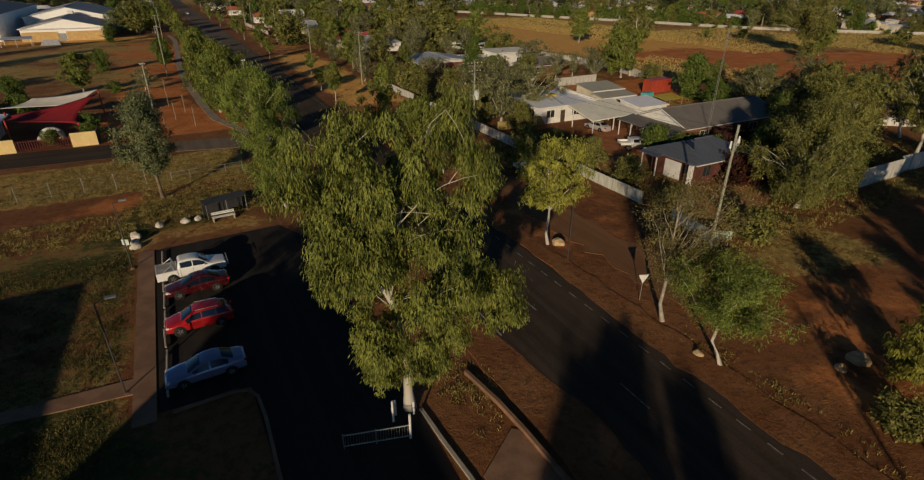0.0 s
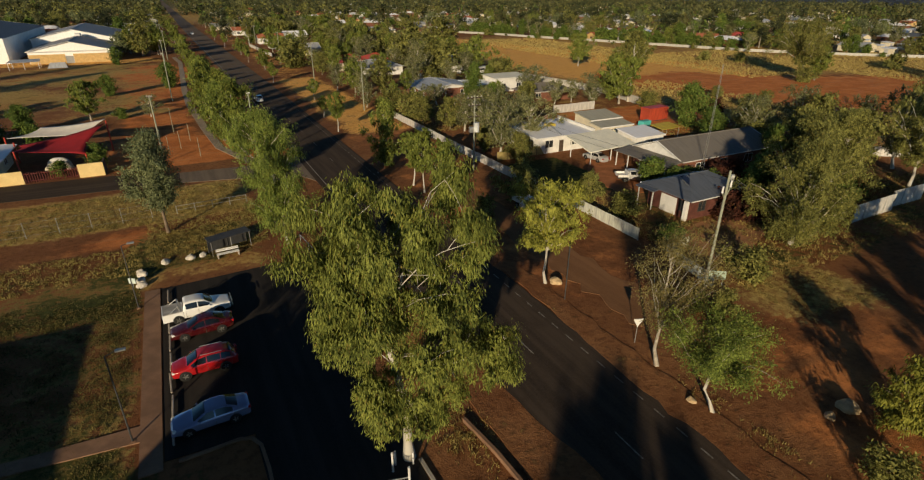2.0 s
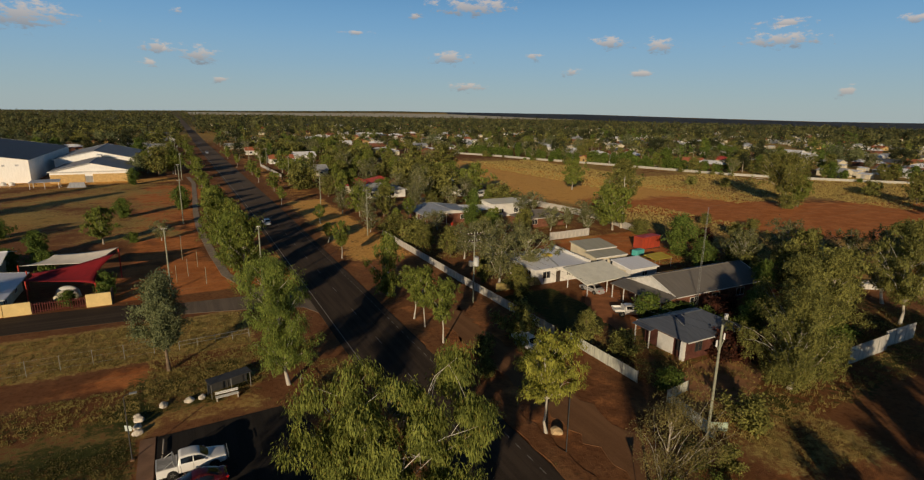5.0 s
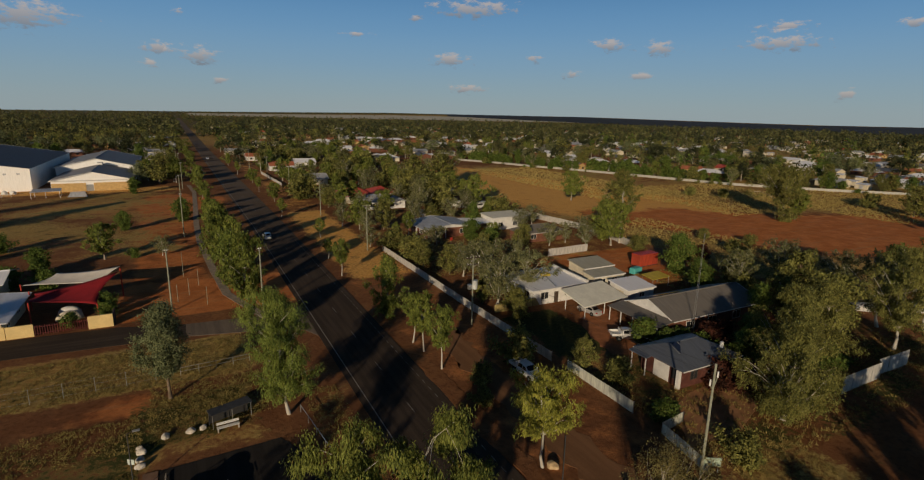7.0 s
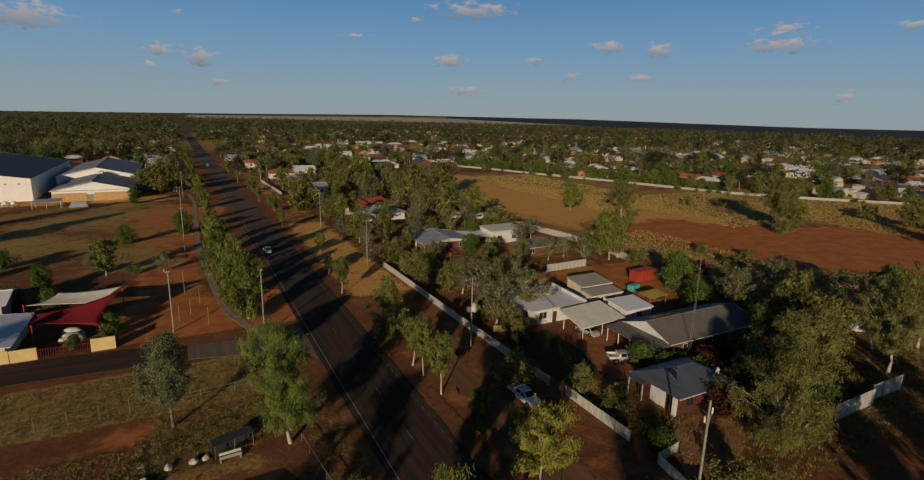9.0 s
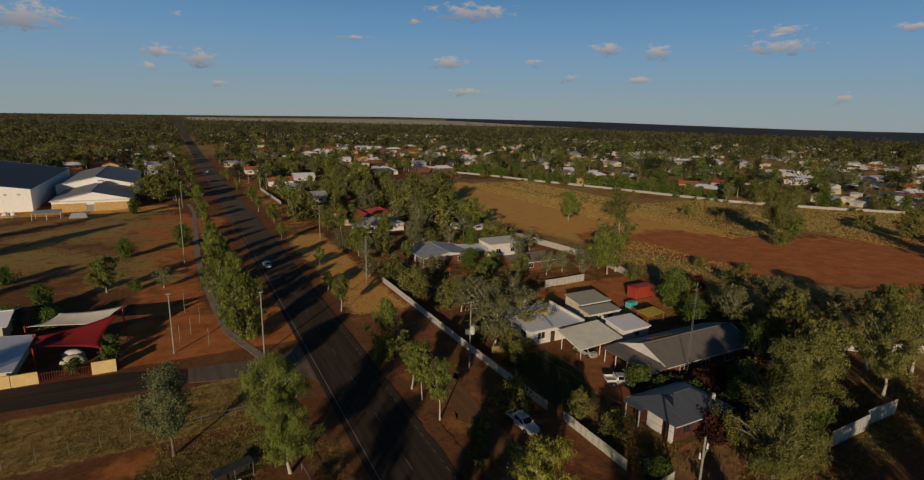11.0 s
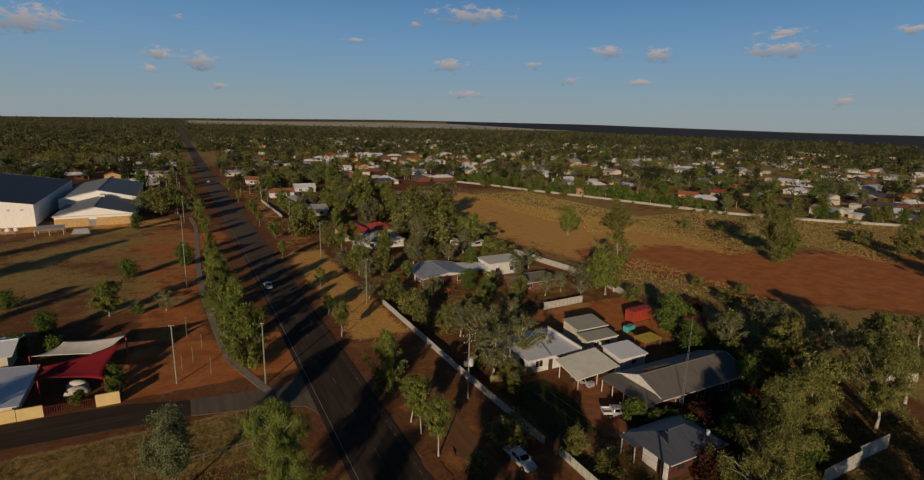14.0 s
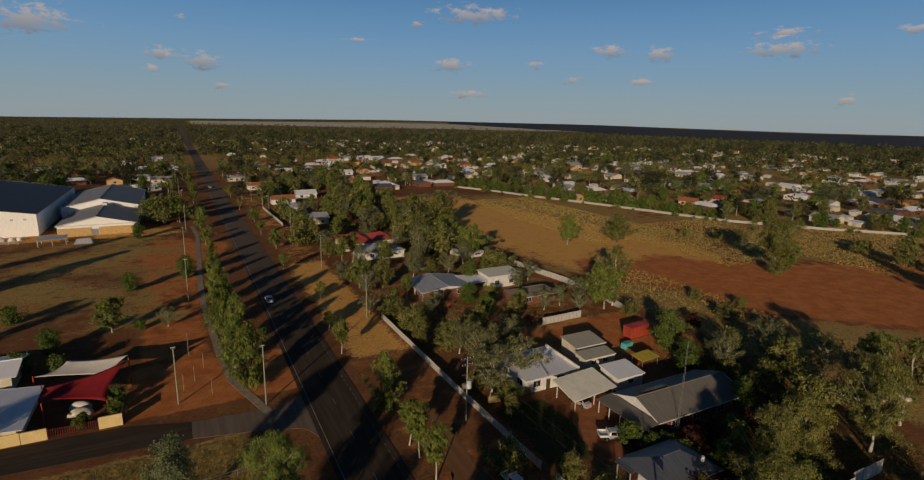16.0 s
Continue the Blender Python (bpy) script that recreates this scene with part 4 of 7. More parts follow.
tree("gum_tree", tree_meshes(33, 17.8, 6.6, 0.28, 60, 34000, (0.31, 0.115), 1.35, 0.8, 0.24, 0.8, leaf=leaf_olive, bark=bark_pale, shape=HEAVY, limb=0.011),
     at(91.0, 35.0, 0, 0, 0.9), "tall spreading gum behind the iron fence")

# shared forms for the rest of the place
FORMS = {
    "slim": tree_meshes(41, 9.0, 2.7, 0.42, 26, 5200, (0.36, 0.13), 0.75, 0.8, 0.12, 0.8, leaf=leaf_gum, bark=bark_pale),
    "verge": tree_meshes(43, 9.5, 3.9, 0.28, 36, 5600, (0.44, 0.2), 0.95, 0.8, 0.18, 0.8, leaf=leaf_gum, bark=bark_grey),
    "avenue": tree_meshes(45, 12.5, 3.5, 0.12, 54, 11000, (0.38, 0.15), 1.0, 0.95, 0.2, 0.85, leaf=leaf_bright, bark=bark_pale, shape=COLUMN),
    "street": tree_meshes(46, 11.0, 4.2, 0.1, 50, 11000, (0.38, 0.15), 1.05, 0.9, 0.2, 0.85, leaf=leaf_gum, bark=bark_pale, shape=HEAVY),
    "grey": tree_meshes(47, 10.0, 4.6, 0.25, 32, 6600, (0.34, 0.13), 1.0, 0.6, 0.2, 0.8, leaf=leaf_pale, bark=bark_pale, shape=UMBRELLA, limb=0.012),
    "olive": tree_meshes(49, 11.0, 5.0, 0.2, 42, 6200, (0.5, 0.25), 1.2, 0.6, 0.24, 0.8, leaf=leaf_olive, bark=bark_brown),
    "tall": tree_meshes(51, 17.0, 4.6, 0.45, 28, 5000, (0.5, 0.24), 1.15, 0.6, 0.24, 0.85, leaf=leaf_olive, bark=bark_pale, shape=UMBRELLA),
    "green": tree_meshes(53, 10.5, 4.4, 0.1, 40, 7500, (0.5, 0.28), 1.5, 0.4, 0.22, 0.8, leaf=leaf_green, bark=bark_brown),
    "bush": tree_meshes(55, 4.0, 2.8, 0.08, 22, 3000, (0.36, 0.2), 0.9, 0.3, 0.06, 0.7, leaf=leaf_olive, bark=bark_brown),
    "lush": tree_meshes(57, 4.0, 3.0, 0.05, 24, 3200, (0.36, 0.24), 1.0, 0.3, 0.06, 0.7, leaf=leaf_green, bark=bark_brown),
    "flame": tree_meshes(59, 3.6, 2.6, 0.05, 20, 2400, (0.36, 0.22), 0.85, 0.3, 0.05, 0.7, leaf=leaf_red, bark=bark_brown),
}
FORMS["field"] = tree_meshes(63, 19.0, 9.2, 0.34, 58, 24000, (0.5, 0.2), 1.9, 0.75, 0.34, 0.62, leaf=leaf_olive, bark=bark_pale, shape=UMBRELLA, limb=0.012, inner=0.35, arms=((0, 12.5, 12.0), (20, 11.5, 9.0), (-15, 10.5, 14.5)))
FORM_H = {"field": 19.0, "slim": 9.0, "verge": 9.5, "avenue": 12.5, "street": 11.0, "grey": 10.0, "olive": 11.0, "tall": 17.0, "green": 10.5, "bush": 4.0, "lush": 4.0, "flame": 3.6}
FORM_TAG = {
    "field": ("gum_tree", "wide gum with split pale trunk in the open field", "tree"),
    "slim": ("young_gum", "slim young gum with pale bent trunk", "tree"), "verge": ("gum_tree", "rounded gum on the bare verge", "tree"),
    "avenue": ("gum_tree", "dense green gum of the street avenue", "tree"), "street": ("gum_tree", "spreading olive gum of the street avenue", "tree"), "grey": ("acacia_tree", "grey-leaved gum with pale forked limbs", "tree"),
    "olive": ("shade_tree", "spreading olive-green tree with dark trunk", "tree"), "tall": ("gum_tree", "tall thin-crowned gum with white trunk", "tree"),
    "green": ("shade_tree", "dense dark green shade tree", "tree"), "bush": ("bush", "low olive-green bush on dry ground", "bush"),
    "lush": ("bush", "lush green garden shrub", "bush"), "flame": ("bush", "shrub with dark red leaves", "bush")}
PROTO = {}


def thinned(mesh, keep=0.4, k=1.5):
    """The same crown with fewer, larger leaves, for trees far from the street."""
    co = np.empty(len(mesh.vertices) * 3)
    mesh.vertices.foreach_get("co", co)
    leaf = co.reshape(-1, 4, 3)
    leaf = leaf[np.random.default_rng(5).random(len(leaf)) < keep]
    mid = leaf.mean(axis=1, keepdims=True)
    leaf = mid + (leaf - mid) * k
    return mesh_np("crown", leaf.reshape(-1, 3), np.arange(len(leaf) * 4).reshape(-1, 4), mesh.materials[0])


def plant(form, x, y, h, turn=None, wide=1.0, group=""):
    rng = random.Random(int(x * 31 + y * 17))
    s = h / FORM_H[form]
    m = pose(x, y, -0.03, 0, 0, rng.uniform(0, 360) if turn is None else turn) @ Matrix.Diagonal((s * wide * rng.uniform(0.85, 1.2), s * wide * rng.uniform(0.85, 1.2), s, 1))
    key = (form, math.hypot(x, y) > 230)
    if key in PROTO:
        k = PROTO[key].scale
        return copy_thing(PROTO[key], m @ Matrix.Diagonal((1 / k.x, 1 / k.y, 1 / k.z, 1)))
    name, label, cat = FORM_TAG[form]
    wood, crown = FORMS[form]
    PROTO[key] = tree(name, (wood, thinned(crown) if key[1] else crown), m, label, cat, group)
    return PROTO[key]


PLANTS = []
# right verge
PLANTS += [
    ("slim", 27.7, 64.0, 9.1), ("slim", 27.7, 58.1, 9.0), ("slim", 27.5, 67.5, 8.0), ("street", 27.6, 78.8, 10.8), ("slim", 26.8, 104, 8.0), ("slim", 27.5, 118, 5.0),
    ("slim", 30.8, 140, 5.5), ("slim", 26.4, 174, 6.2), ("verge", 29, 205, 7.5), ("slim", 27, 232, 6.5), ("verge", 28, 262, 7), ("slim", 25, 300, 7),
    ("verge", 24.5, 350, 8), ("bush", 38, 55.5, 5.2), ("bush", 30.5, 52.5, 3.0), ("bush", 28.3, 48, 2.4),
]
# avenue on the left verge
PLANTS += [
    ("street", 8.0, 97, 12.6), ("avenue", 6.2, 106.5, 11.0), ("street", 7.4, 116, 12.0), ("street", 5.2, 128, 13.2), ("avenue", 7.0, 138, 9.0), ("street", 5.6, 147, 10.5),
    ("avenue", 6.3, 158, 9.2), ("street", 5.2, 172, 7.4), ("slim", 7.2, 184, 5.5), ("street", 6.2, 197, 7.0), ("verge", 5.6, 222, 6.6), ("slim", 7.5, 236, 5.1),
    ("verge", 5, 252, 6.6), ("verge", 6, 284, 7.0), ("verge", 4, 330, 7.8), ("verge", 5, 372, 7.8), ("verge", 3, 415, 8.6),
]
# left field and yards
PLANTS += [
    ("verge", -17.2, 136.7, 8.6), ("green", -27.4, 129.2, 5.6), ("lush", -38.5, 152, 4.4), ("grey", -6.0, 135.5, 5.0), ("lush", -11.4, 136, 2.4), ("green", -15.7, 168.6, 5.6),
    ("green", -17.8, 242.6, 6.6), ("green", -1.4, 177, 7.2), ("lush", -17.4, 94.4, 2.5), ("lush", -12.8, 97.0, 2.6), ("lush", -24, 117, 4.0), ("lush", -30.5, 120, 4.4),
    ("lush", -13.3, 100.5, 3.2), ("olive", -9.5, 270.8, 13.5), ("verge", -4.0, 276, 11.0), ("verge", -14.5, 284, 10.5), ("olive", -3, 296, 10), ("grey", -12, 300, 11),
]
# gardens behind the iron fence
PLANTS += [
    ("grey", 54.5, 77.5, 9.5), ("grey", 49.5, 84, 10.5), ("olive", 44.8, 77.5, 5.0), ("grey", 49.5, 93.6, 8.0), ("olive", 47.5, 96, 6.8),
    ("olive", 44.5, 103, 6.0), ("bush", 45.4, 110, 5.9), ("grey", 51, 114, 6.5), ("grey", 56, 120.5, 5.5), ("olive", 60, 104, 6.5), ("green", 66, 111, 6.0),
    ("olive", 72, 107, 6.0), ("grey", 62, 94, 7.0), ("olive", 55, 99, 6.5), ("lush", 58.5, 52.5, 4.2), ("lush", 59.5, 49.5, 3.4), ("olive", 44.3, 49.6, 5.0),
    ("bush", 46.5, 45.5, 3.2), ("flame", 57.5, 38.5, 4.2), ("flame", 60.5, 37.5, 3.6), ("flame", 66, 47.5, 4.0), ("flame", 70.5, 48.5, 3.6), ("lush", 62, 49.0, 3.2),
]
# yards behind the grey-roofed house
PLANTS += [
    ("lush", 75, 47, 4.2), ("flame", 80, 48, 3.4), ("green", 93.3, 77.0, 9.2), ("tall", 102.0, 103.6, 17.3), ("grey", 90.5, 103.5, 6.0), ("bush", 101, 96, 4.0), ("grey", 82.5, 108.5, 6.5), ("olive", 76.5, 111.5, 6.0), ("grey", 88.5, 109.5, 6.0),
    ("flame", 110, 84, 3.6), ("olive", 86.5, 42, 11.0), ("grey", 99, 41, 13.0), ("green", 66.0, 41.5, 6.0), ("lush", 68.2, 33.0, 3.6), ("lush", 65.5, 33.2, 3.0), ("tall", 104.5, 37, 16.0),
    # the gums at x 178 to 215 are unseen, added to shade the field
    ("olive", 100.5, 55, 10.0), ("bush", 92, 60, 4.5), ("olive", 89.5, 51, 9.0), ("grey", 94, 63, 9.0), ("green", 90, 69, 6.0), ("lush", 62.5, 46.5, 3.4), ("grey", 46.4, 75.0, 10.0), ("olive", 46.0, 67.5, 4.6), ("olive", 47.6, 71.0, 5.0), ("street", 190.0, 50.0, 19.0), ("street", 178.0, 34.0, 19.0), ("olive", 215.0, 60.0, 14.0), ("lush", 88, 66, 4.5), ("grey", 106, 62, 10.0), ("verge", 116, 47, 11.5), ("grey", 112, 54, 9.0), ("green", 84, 52, 6.5),
    # the street and tall gums here are unseen, added to shade the ground
    ("lush", 72, 34.5, 4.5), ("street", 44.0, 0.0, 12.0), ("tall", 50.0, 3.5, 14.0),
]
# scrub along the near verge; its street and tall gums are unseen shade casters
PLANTS += [
    ("street", 56.0, 1.5, 12.0), ("tall", 62.0, 6.0, 14.0), ("street", 69.0, 5.0, 12.5), ("bush", 46, 27.5, 3.4), ("bush", 38.6, 24.6, 2.2), ("bush", 36.6, 26.0, 2.3),
    ("bush", 35.0, 21.5, 1.7), ("bush", 31.3, 8.0, 2.4), ("lush", 44.6, 36.5, 2.6), ("bush", 104, 70, 5.5), ("bush", 98, 67, 5.0),
]
# houses further up the street
PLANTS += [
    ("verge", 43.4, 146, 9.1), ("olive", 49.7, 143.3, 9.3), ("grey", 40, 152, 7.6), ("grey", 62, 150, 8.5), ("green", 76, 138, 7.6), ("verge", 72.5, 120, 5.1),
    ("green", 66.5, 121.5, 6.0), ("grey", 84, 124, 7.6), ("verge", 90.8, 163.9, 13.0), ("grey", 84, 158, 8.5), ("grey", 50, 165, 8.1), ("verge", 60, 172, 7.7),
    ("grey", 74, 168, 8.4), ("olive", 44, 185, 7.6), ("grey", 47, 201, 6.8), ("grey", 70, 186, 7.7), ("green", 84, 180, 7.7), ("verge", 92, 196, 9.8),
    ("olive", 103, 217, 16.5), ("grey", 109, 226, 17.5), ("olive", 96, 232, 15.0), ("grey", 88, 222, 9.8), ("grey", 41, 215, 7.6), ("verge", 45, 232, 8.5), ("olive", 60, 225, 8.4), ("grey", 72, 235, 8.4),
]
# gardens near the far end of the field
PLANTS += [
    ("green", 102, 246, 10.5), ("grey", 116, 262, 10.5), ("verge", 80, 255, 9.1), ("grey", 50, 262, 9.3),
]
# open field
PLANTS += [
    ("verge", 137.5, 168, 12.6), ("street", 99.5, 107.5, 12.0), ("field", 182.3, 109.0, 19.0), ("verge", 184.5, 106.0, 11.0), ("bush", 177, 105, 5.0), ("olive", 159.6, 163.0, 12.8), ("verge", 98.0, 102.5, 12.5), ("bush", 206.5, 150.6, 4.2),
    ("bush", 198, 160.8, 4.2), ("olive", 232, 92, 12), ("bush", 240, 110, 6), ("bush", 128, 98, 3.2), ("bush", 122, 84, 3.6),
    ("bush", 134, 88, 3.0), ("bush", 250, 70, 6), ("olive", 262, 84, 9),
]
# unseen trees behind the camera and left of view, added for their shadows
PLANTS += [
    ("street", -12.5, -20.8, 14.4), ("street", -15.5, -21.5, 13.6), ("avenue", -10.5, -24.5, 13.6), ("street", -38.5, 84.0, 10.0), ("tall", -21.0, 8.0, 18.5), ("street", -57.0, 177.0, 14.5), ("street", -63.0, 171.0, 14.0), ("street", -52.0, 128.0, 11.0),
    ("street", -58.0, 206.0, 14.0), ("tall", 30.0, -19.0, 13.5), ("street", 40.0, -21.0, 13.5), ("avenue", 48.0, -17.0, 13.0), ("street", 25.0, -31.0, 13.0), ("avenue", 36.0, -30.0, 13.5),
    ("street", 56.0, -10.0, 12.0), ("tall", 27.0, -24.0, 14.0), ("tall", 38.0, -27.0, 14.0), ("green", 48.0, -23.0, 14.0), ("tall", 22.0, -20.0, 14.0), ("street", 22.0, -29.0, 15.0),
    ("street", 34.0, -25.0, 15.0), ("street", 52.0, -22.0, 15.0), ("street", 44.0, -27.0, 15.0), ("tall", 33.0, -12.0, 11.5),
]
for form, x, y, h in PLANTS:
    plant(form, x, y, h)

# ---- buildings ----
def window(parent, x, y, z, w, h, face, frame_mat=None):
    """A framed pane on a wall face: face is 'x-', 'x+', 'y-' or 'y+'."""
    sgn = -1 if face[1] == "-" else 1
    along = face[0] == "y"

    def b(a0, a1, d0, d1, z0, z1):
        lo, hi = sorted((d0 * sgn, d1 * sgn))
        return box(x + a0, x + a1, y + lo, y + hi, z0, z1) if along else box(x + lo, x + hi, y + a0, y + a1, z0, z1)
    fr = bmesh.new()
    win = part("window", b(-w / 2, w / 2, -0.02, 0.012, z, z + h), window_glass, parent)
    for a0, a1, z0, z1 in ((-w / 2 - 0.06, -w / 2, z - 0.06, z + h + 0.06), (w / 2, w / 2 + 0.06, z - 0.06, z + h + 0.06), (-w / 2, w / 2, z - 0.06, z), (-w / 2, w / 2, z + h, z + h + 0.06), (-0.025, 0.025, z, z + h)):
        lo, hi = sorted((-0.02 * sgn, 0.05 * sgn))
        if along:
            add_box(fr, x + a0, x + a1, y + lo, y + hi, z0, z1)
        else:
            add_box(fr, x + lo, x + hi, y + a0, y + a1, z0, z1)
    part("window_frame", fr, frame_mat or white_paint, win)
    return win


HOUSES = []


def house(name, x0, x1, y0, y1, wall_h, roof_h, style, wall_mat, roof_mat, label, axis="x", over=0.5, windows=(), doors=(), m=None, category="house", group="", gable_mat=None, frames=None):
    """Four thick walls, a roof with overhang, ridge, gutters, windows and doors. axis: the ridge's direction."""
    h = thing(name, m or HERE, label, category, group)
    if group != "town houses":
        HOUSES.append((x0, x1, y0, y1))
    t = 0.2
    for a, b, c, d in ((x0, x1, y0, y0 + t), (x0, x1, y1 - t, y1), (x0, x0 + t, y0 + t, y1 - t), (x1 - t, x1, y0 + t, y1 - t)):
        part("wall", box(a, b, c, d, -0.05, wall_h), wall_mat, h)
    X0, X1, Y0, Y1 = x0 - over, x1 + over, y0 - over, y1 + over
    zt, zr, th = wall_h + 0.02, wall_h + roof_h, (0, 0, -0.12)
    if style == "flat":
        part("roof", slab([(X0, Y0, zt + 0.16), (X1, Y0, zt + 0.16), (X1, Y1, zt + 0.16 + roof_h), (X0, Y1, zt + 0.16 + roof_h)], (0, 0, -0.16)), roof_mat, h)
        for a, s in ((x0, 1), (x1, -1)):
            part("wall_top", slab([(a, y0, wall_h), (a, y1, wall_h), (a, y1, wall_h + roof_h * 0.96)], (0.2 * s, 0, 0)), wall_mat, h)
        part("wall_top", box(x0 + 0.21, x1 - 0.21, y1 - 0.2, y1, wall_h, wall_h + roof_h * 0.93), wall_mat, h)
        part("fascia", box(X0, X1, Y0 - 0.06, Y0 - 0.003, zt - 0.05, zt + 0.19), white_paint, h)
    else:
        if axis == "y":
            swap = lambda p: (p[1], p[0], p[2])
            a0, a1, b0, b1 = Y0, Y1, X0, X1
        else:
            swap = lambda p: p
            a0, a1, b0, b1 = X0, X1, Y0, Y1
        mid = (b0 + b1) / 2
        inset = (b1 - b0) / 2 * 0.95 if style == "hip" else 0.0
        inset = min(inset, (a1 - a0) * 0.42)
        e = [(a0, b0, zt), (a1, b0, zt), (a1, b1, zt), (a0, b1, zt)]
        r = [(a0 + inset, mid, zr), (a1 - inset, mid, zr)]
        planes = [[e[0], e[1], r[1], r[0]], [e[2], e[3], r[0], r[1]]]
        if style == "hip":
            planes += [[e[1], e[2], r[1]], [e[3], e[0], r[0]]]
        for p in planes:
            part("roof", slab([swap(q) for q in p], th), roof_mat, h)
        part("ridge_cap", rod(swap((r[0][0], r[0][1], zr + 0.02)), swap((r[1][0], r[1][1], zr + 0.02)), 0.1, n=6), roof_mat, h)
        if style == "gable":
            for a, s in ((a0 + over, 1), (a1 - over, -1)):
                pts = [(a, b0 + over, wall_h), (a, b1 - over, wall_h), (a, mid, zr - 0.14)]
                part("gable", slab([swap(q) for q in pts], swap((0.15 * s, 0, 0))), gable_mat or wall_mat, h)
            for a in (a0 - 0.03, a1 + 0.03):
                for q in ((b0, zt), (b1, zt)):
                    part("bargeboard", rod(swap((a, q[0], q[1] - 0.05)), swap((a, mid, zr - 0.03)), 0.09, n=4), white_paint, h)
        for b in (b0 - 0.06, b1 + 0.06):
            part("gutter", rod(swap((a0, b, zt - 0.06)), swap((a1, b, zt - 0.06)), 0.075, n=6), white_paint, h)
    for face, pos, z, w, hh in windows:
        px, py = {"x-": (x0, pos), "x+": (x1, pos), "y-": (pos, y0), "y+": (pos, y1)}[face]
        window(h, px, py, z, w, hh, face, frames)
    for face, pos, w, hh, mat in doors:
        s = -1 if face[1] == "-" else 1
        px, py = {"x-": (x0, pos), "x+": (x1, pos), "y-": (pos, y0), "y+": (pos, y1)}[face]
        lo, hi = sorted((-0.02 * s, 0.04 * s))
        bm = box(px - w / 2, px + w / 2, py + lo, py + hi, 0.02, hh) if face[0] == "y" else box(px + lo, px + hi, py - w / 2, py + w / 2, 0.02, hh)
        part("door", bm, mat, h)
    return h


def posts(parent, pts, z, r=0.06, mat=None, name="post"):
    for x, y in pts:
        part(name, box(x - r, x + r, y - r, y + r, -0.05, z), mat or white_paint, parent)


# white flat-roofed house
hw = house("house", 52.6, 63.6, 72.9, 82.5, 2.75, 0.35, "flat", white_paint, roof_white, "white house with a low pale roof and parapet", over=0.55,
           windows=[("y-", 55, 1.0, 1.6, 1.2), ("y-", 60.5, 1.0, 1.8, 1.2), ("x-", 75, 1.0, 1.6, 1.2), ("x-", 80, 1.0, 1.6, 1.2)], doors=[("y-", 57.6, 0.9, 2.05, dark_wood)])
part("parapet", slab([(64.16, 72.3, 3.45), (64.42, 72.3, 3.45), (64.42, 83.1, 3.8), (64.16, 83.1, 3.8)], (0, 0, -0.75)), white_paint, hw)
part("roof_cover", box(58.6, 60.2, 78.2, 79.6, 3.1, 3.55, 0.06), yellow_plastic, hw, "faded yellow cover on the roof")
part("flashing", slab([(57.0, 72.5, 3.1), (57.3, 72.5, 3.1), (60.6, 83.0, 3.42), (60.3, 83.0, 3.42)], (0, 0, 0.05)), roof_zinc, hw, "grey roof flashing strip")
part("downpipe", rod((63.4, 72.84, 0.0), (63.4, 72.84, 2.8), 0.05, n=6), white_paint, hw)
# open carport
cp = thing("carport", HERE, "open carport with a flat cream metal roof on posts", "carport")
part("roof", slab([(56.3, 63.7, 2.3), (66.9, 64.7, 2.3), (66.2, 70.8, 3.6), (56.1, 69.9, 3.6)], (0, 0, -0.16)), mottled("carport_sheet", (0.86, 0.84, 0.72), 0.5, 0.6, 0.1, 0.05), cp)
posts(cp, [(57.0, 64.3), (61.5, 64.6), (66.3, 65.1)], 2.28)
posts(cp, [(65.6, 70.2), (57, 69.4)], 3.3)
# sheds between the houses
house("shed", 70.4, 78.0, 80.4, 85.4, 2.6, 0.7, "flat", cream_paint, roof_shed, "small cream shed with a flat pale roof", over=0.25, doors=[("y-", 72.5, 0.9, 2.0, white_paint)], windows=[("y-", 75.5, 1.0, 1.2, 0.9)], category="shed")
house("shed", 68.8, 76.6, 75.6, 78.8, 2.3, 0.4, "flat", cream_paint, roof_shed, "long cream garden shed", over=0.15, windows=[("y-", 71, 1.1, 1.2, 0.8), ("y-", 74, 1.1, 1.2, 0.8)], category="shed")
house("shed", 68.7, 75.0, 66.4, 71.2, 2.5, 0.6, "flat", white_paint, roof_white, "white garage with a bluish white metal roof", over=0.25, doors=[("x-", 68.8, 2.4, 2.1, cream_paint)], windows=[("y-", 72, 1.1, 1.1, 0.8)], category="shed")
# long grey-roofed house with a verandah
hb = house("house", 64.0, 84.5, 52.4, 62.0, 2.8, 2.0, "gable", brick_red, roof_grey, "long brick house with a weathered grey iron roof", over=0.5, gable_mat=white_paint,
           windows=[("y-", 68, 0.9, 1.8, 1.2), ("y-", 73, 0.9, 1.8, 1.2), ("y-", 79, 0.9, 1.8, 1.2), ("x-", 55, 0.9, 1.6, 1.2), ("x-", 60, 0.9, 1.6, 1.2)], doors=[("x-", 57.5, 0.95, 2.05, dark_wood)])
part("verandah_roof", slab([(60.2, 51.8, 2.45), (63.6, 51.8, 2.95), (63.6, 62.6, 2.95), (60.2, 62.6, 2.45)], (0, 0, -0.1)), roof_grey, hb, "lean-to iron verandah roof")
posts(hb, [(60.5, 52.2), (60.5, 54.7), (60.5, 57.2), (60.5, 59.7), (60.5, 62.2)], 2.4)
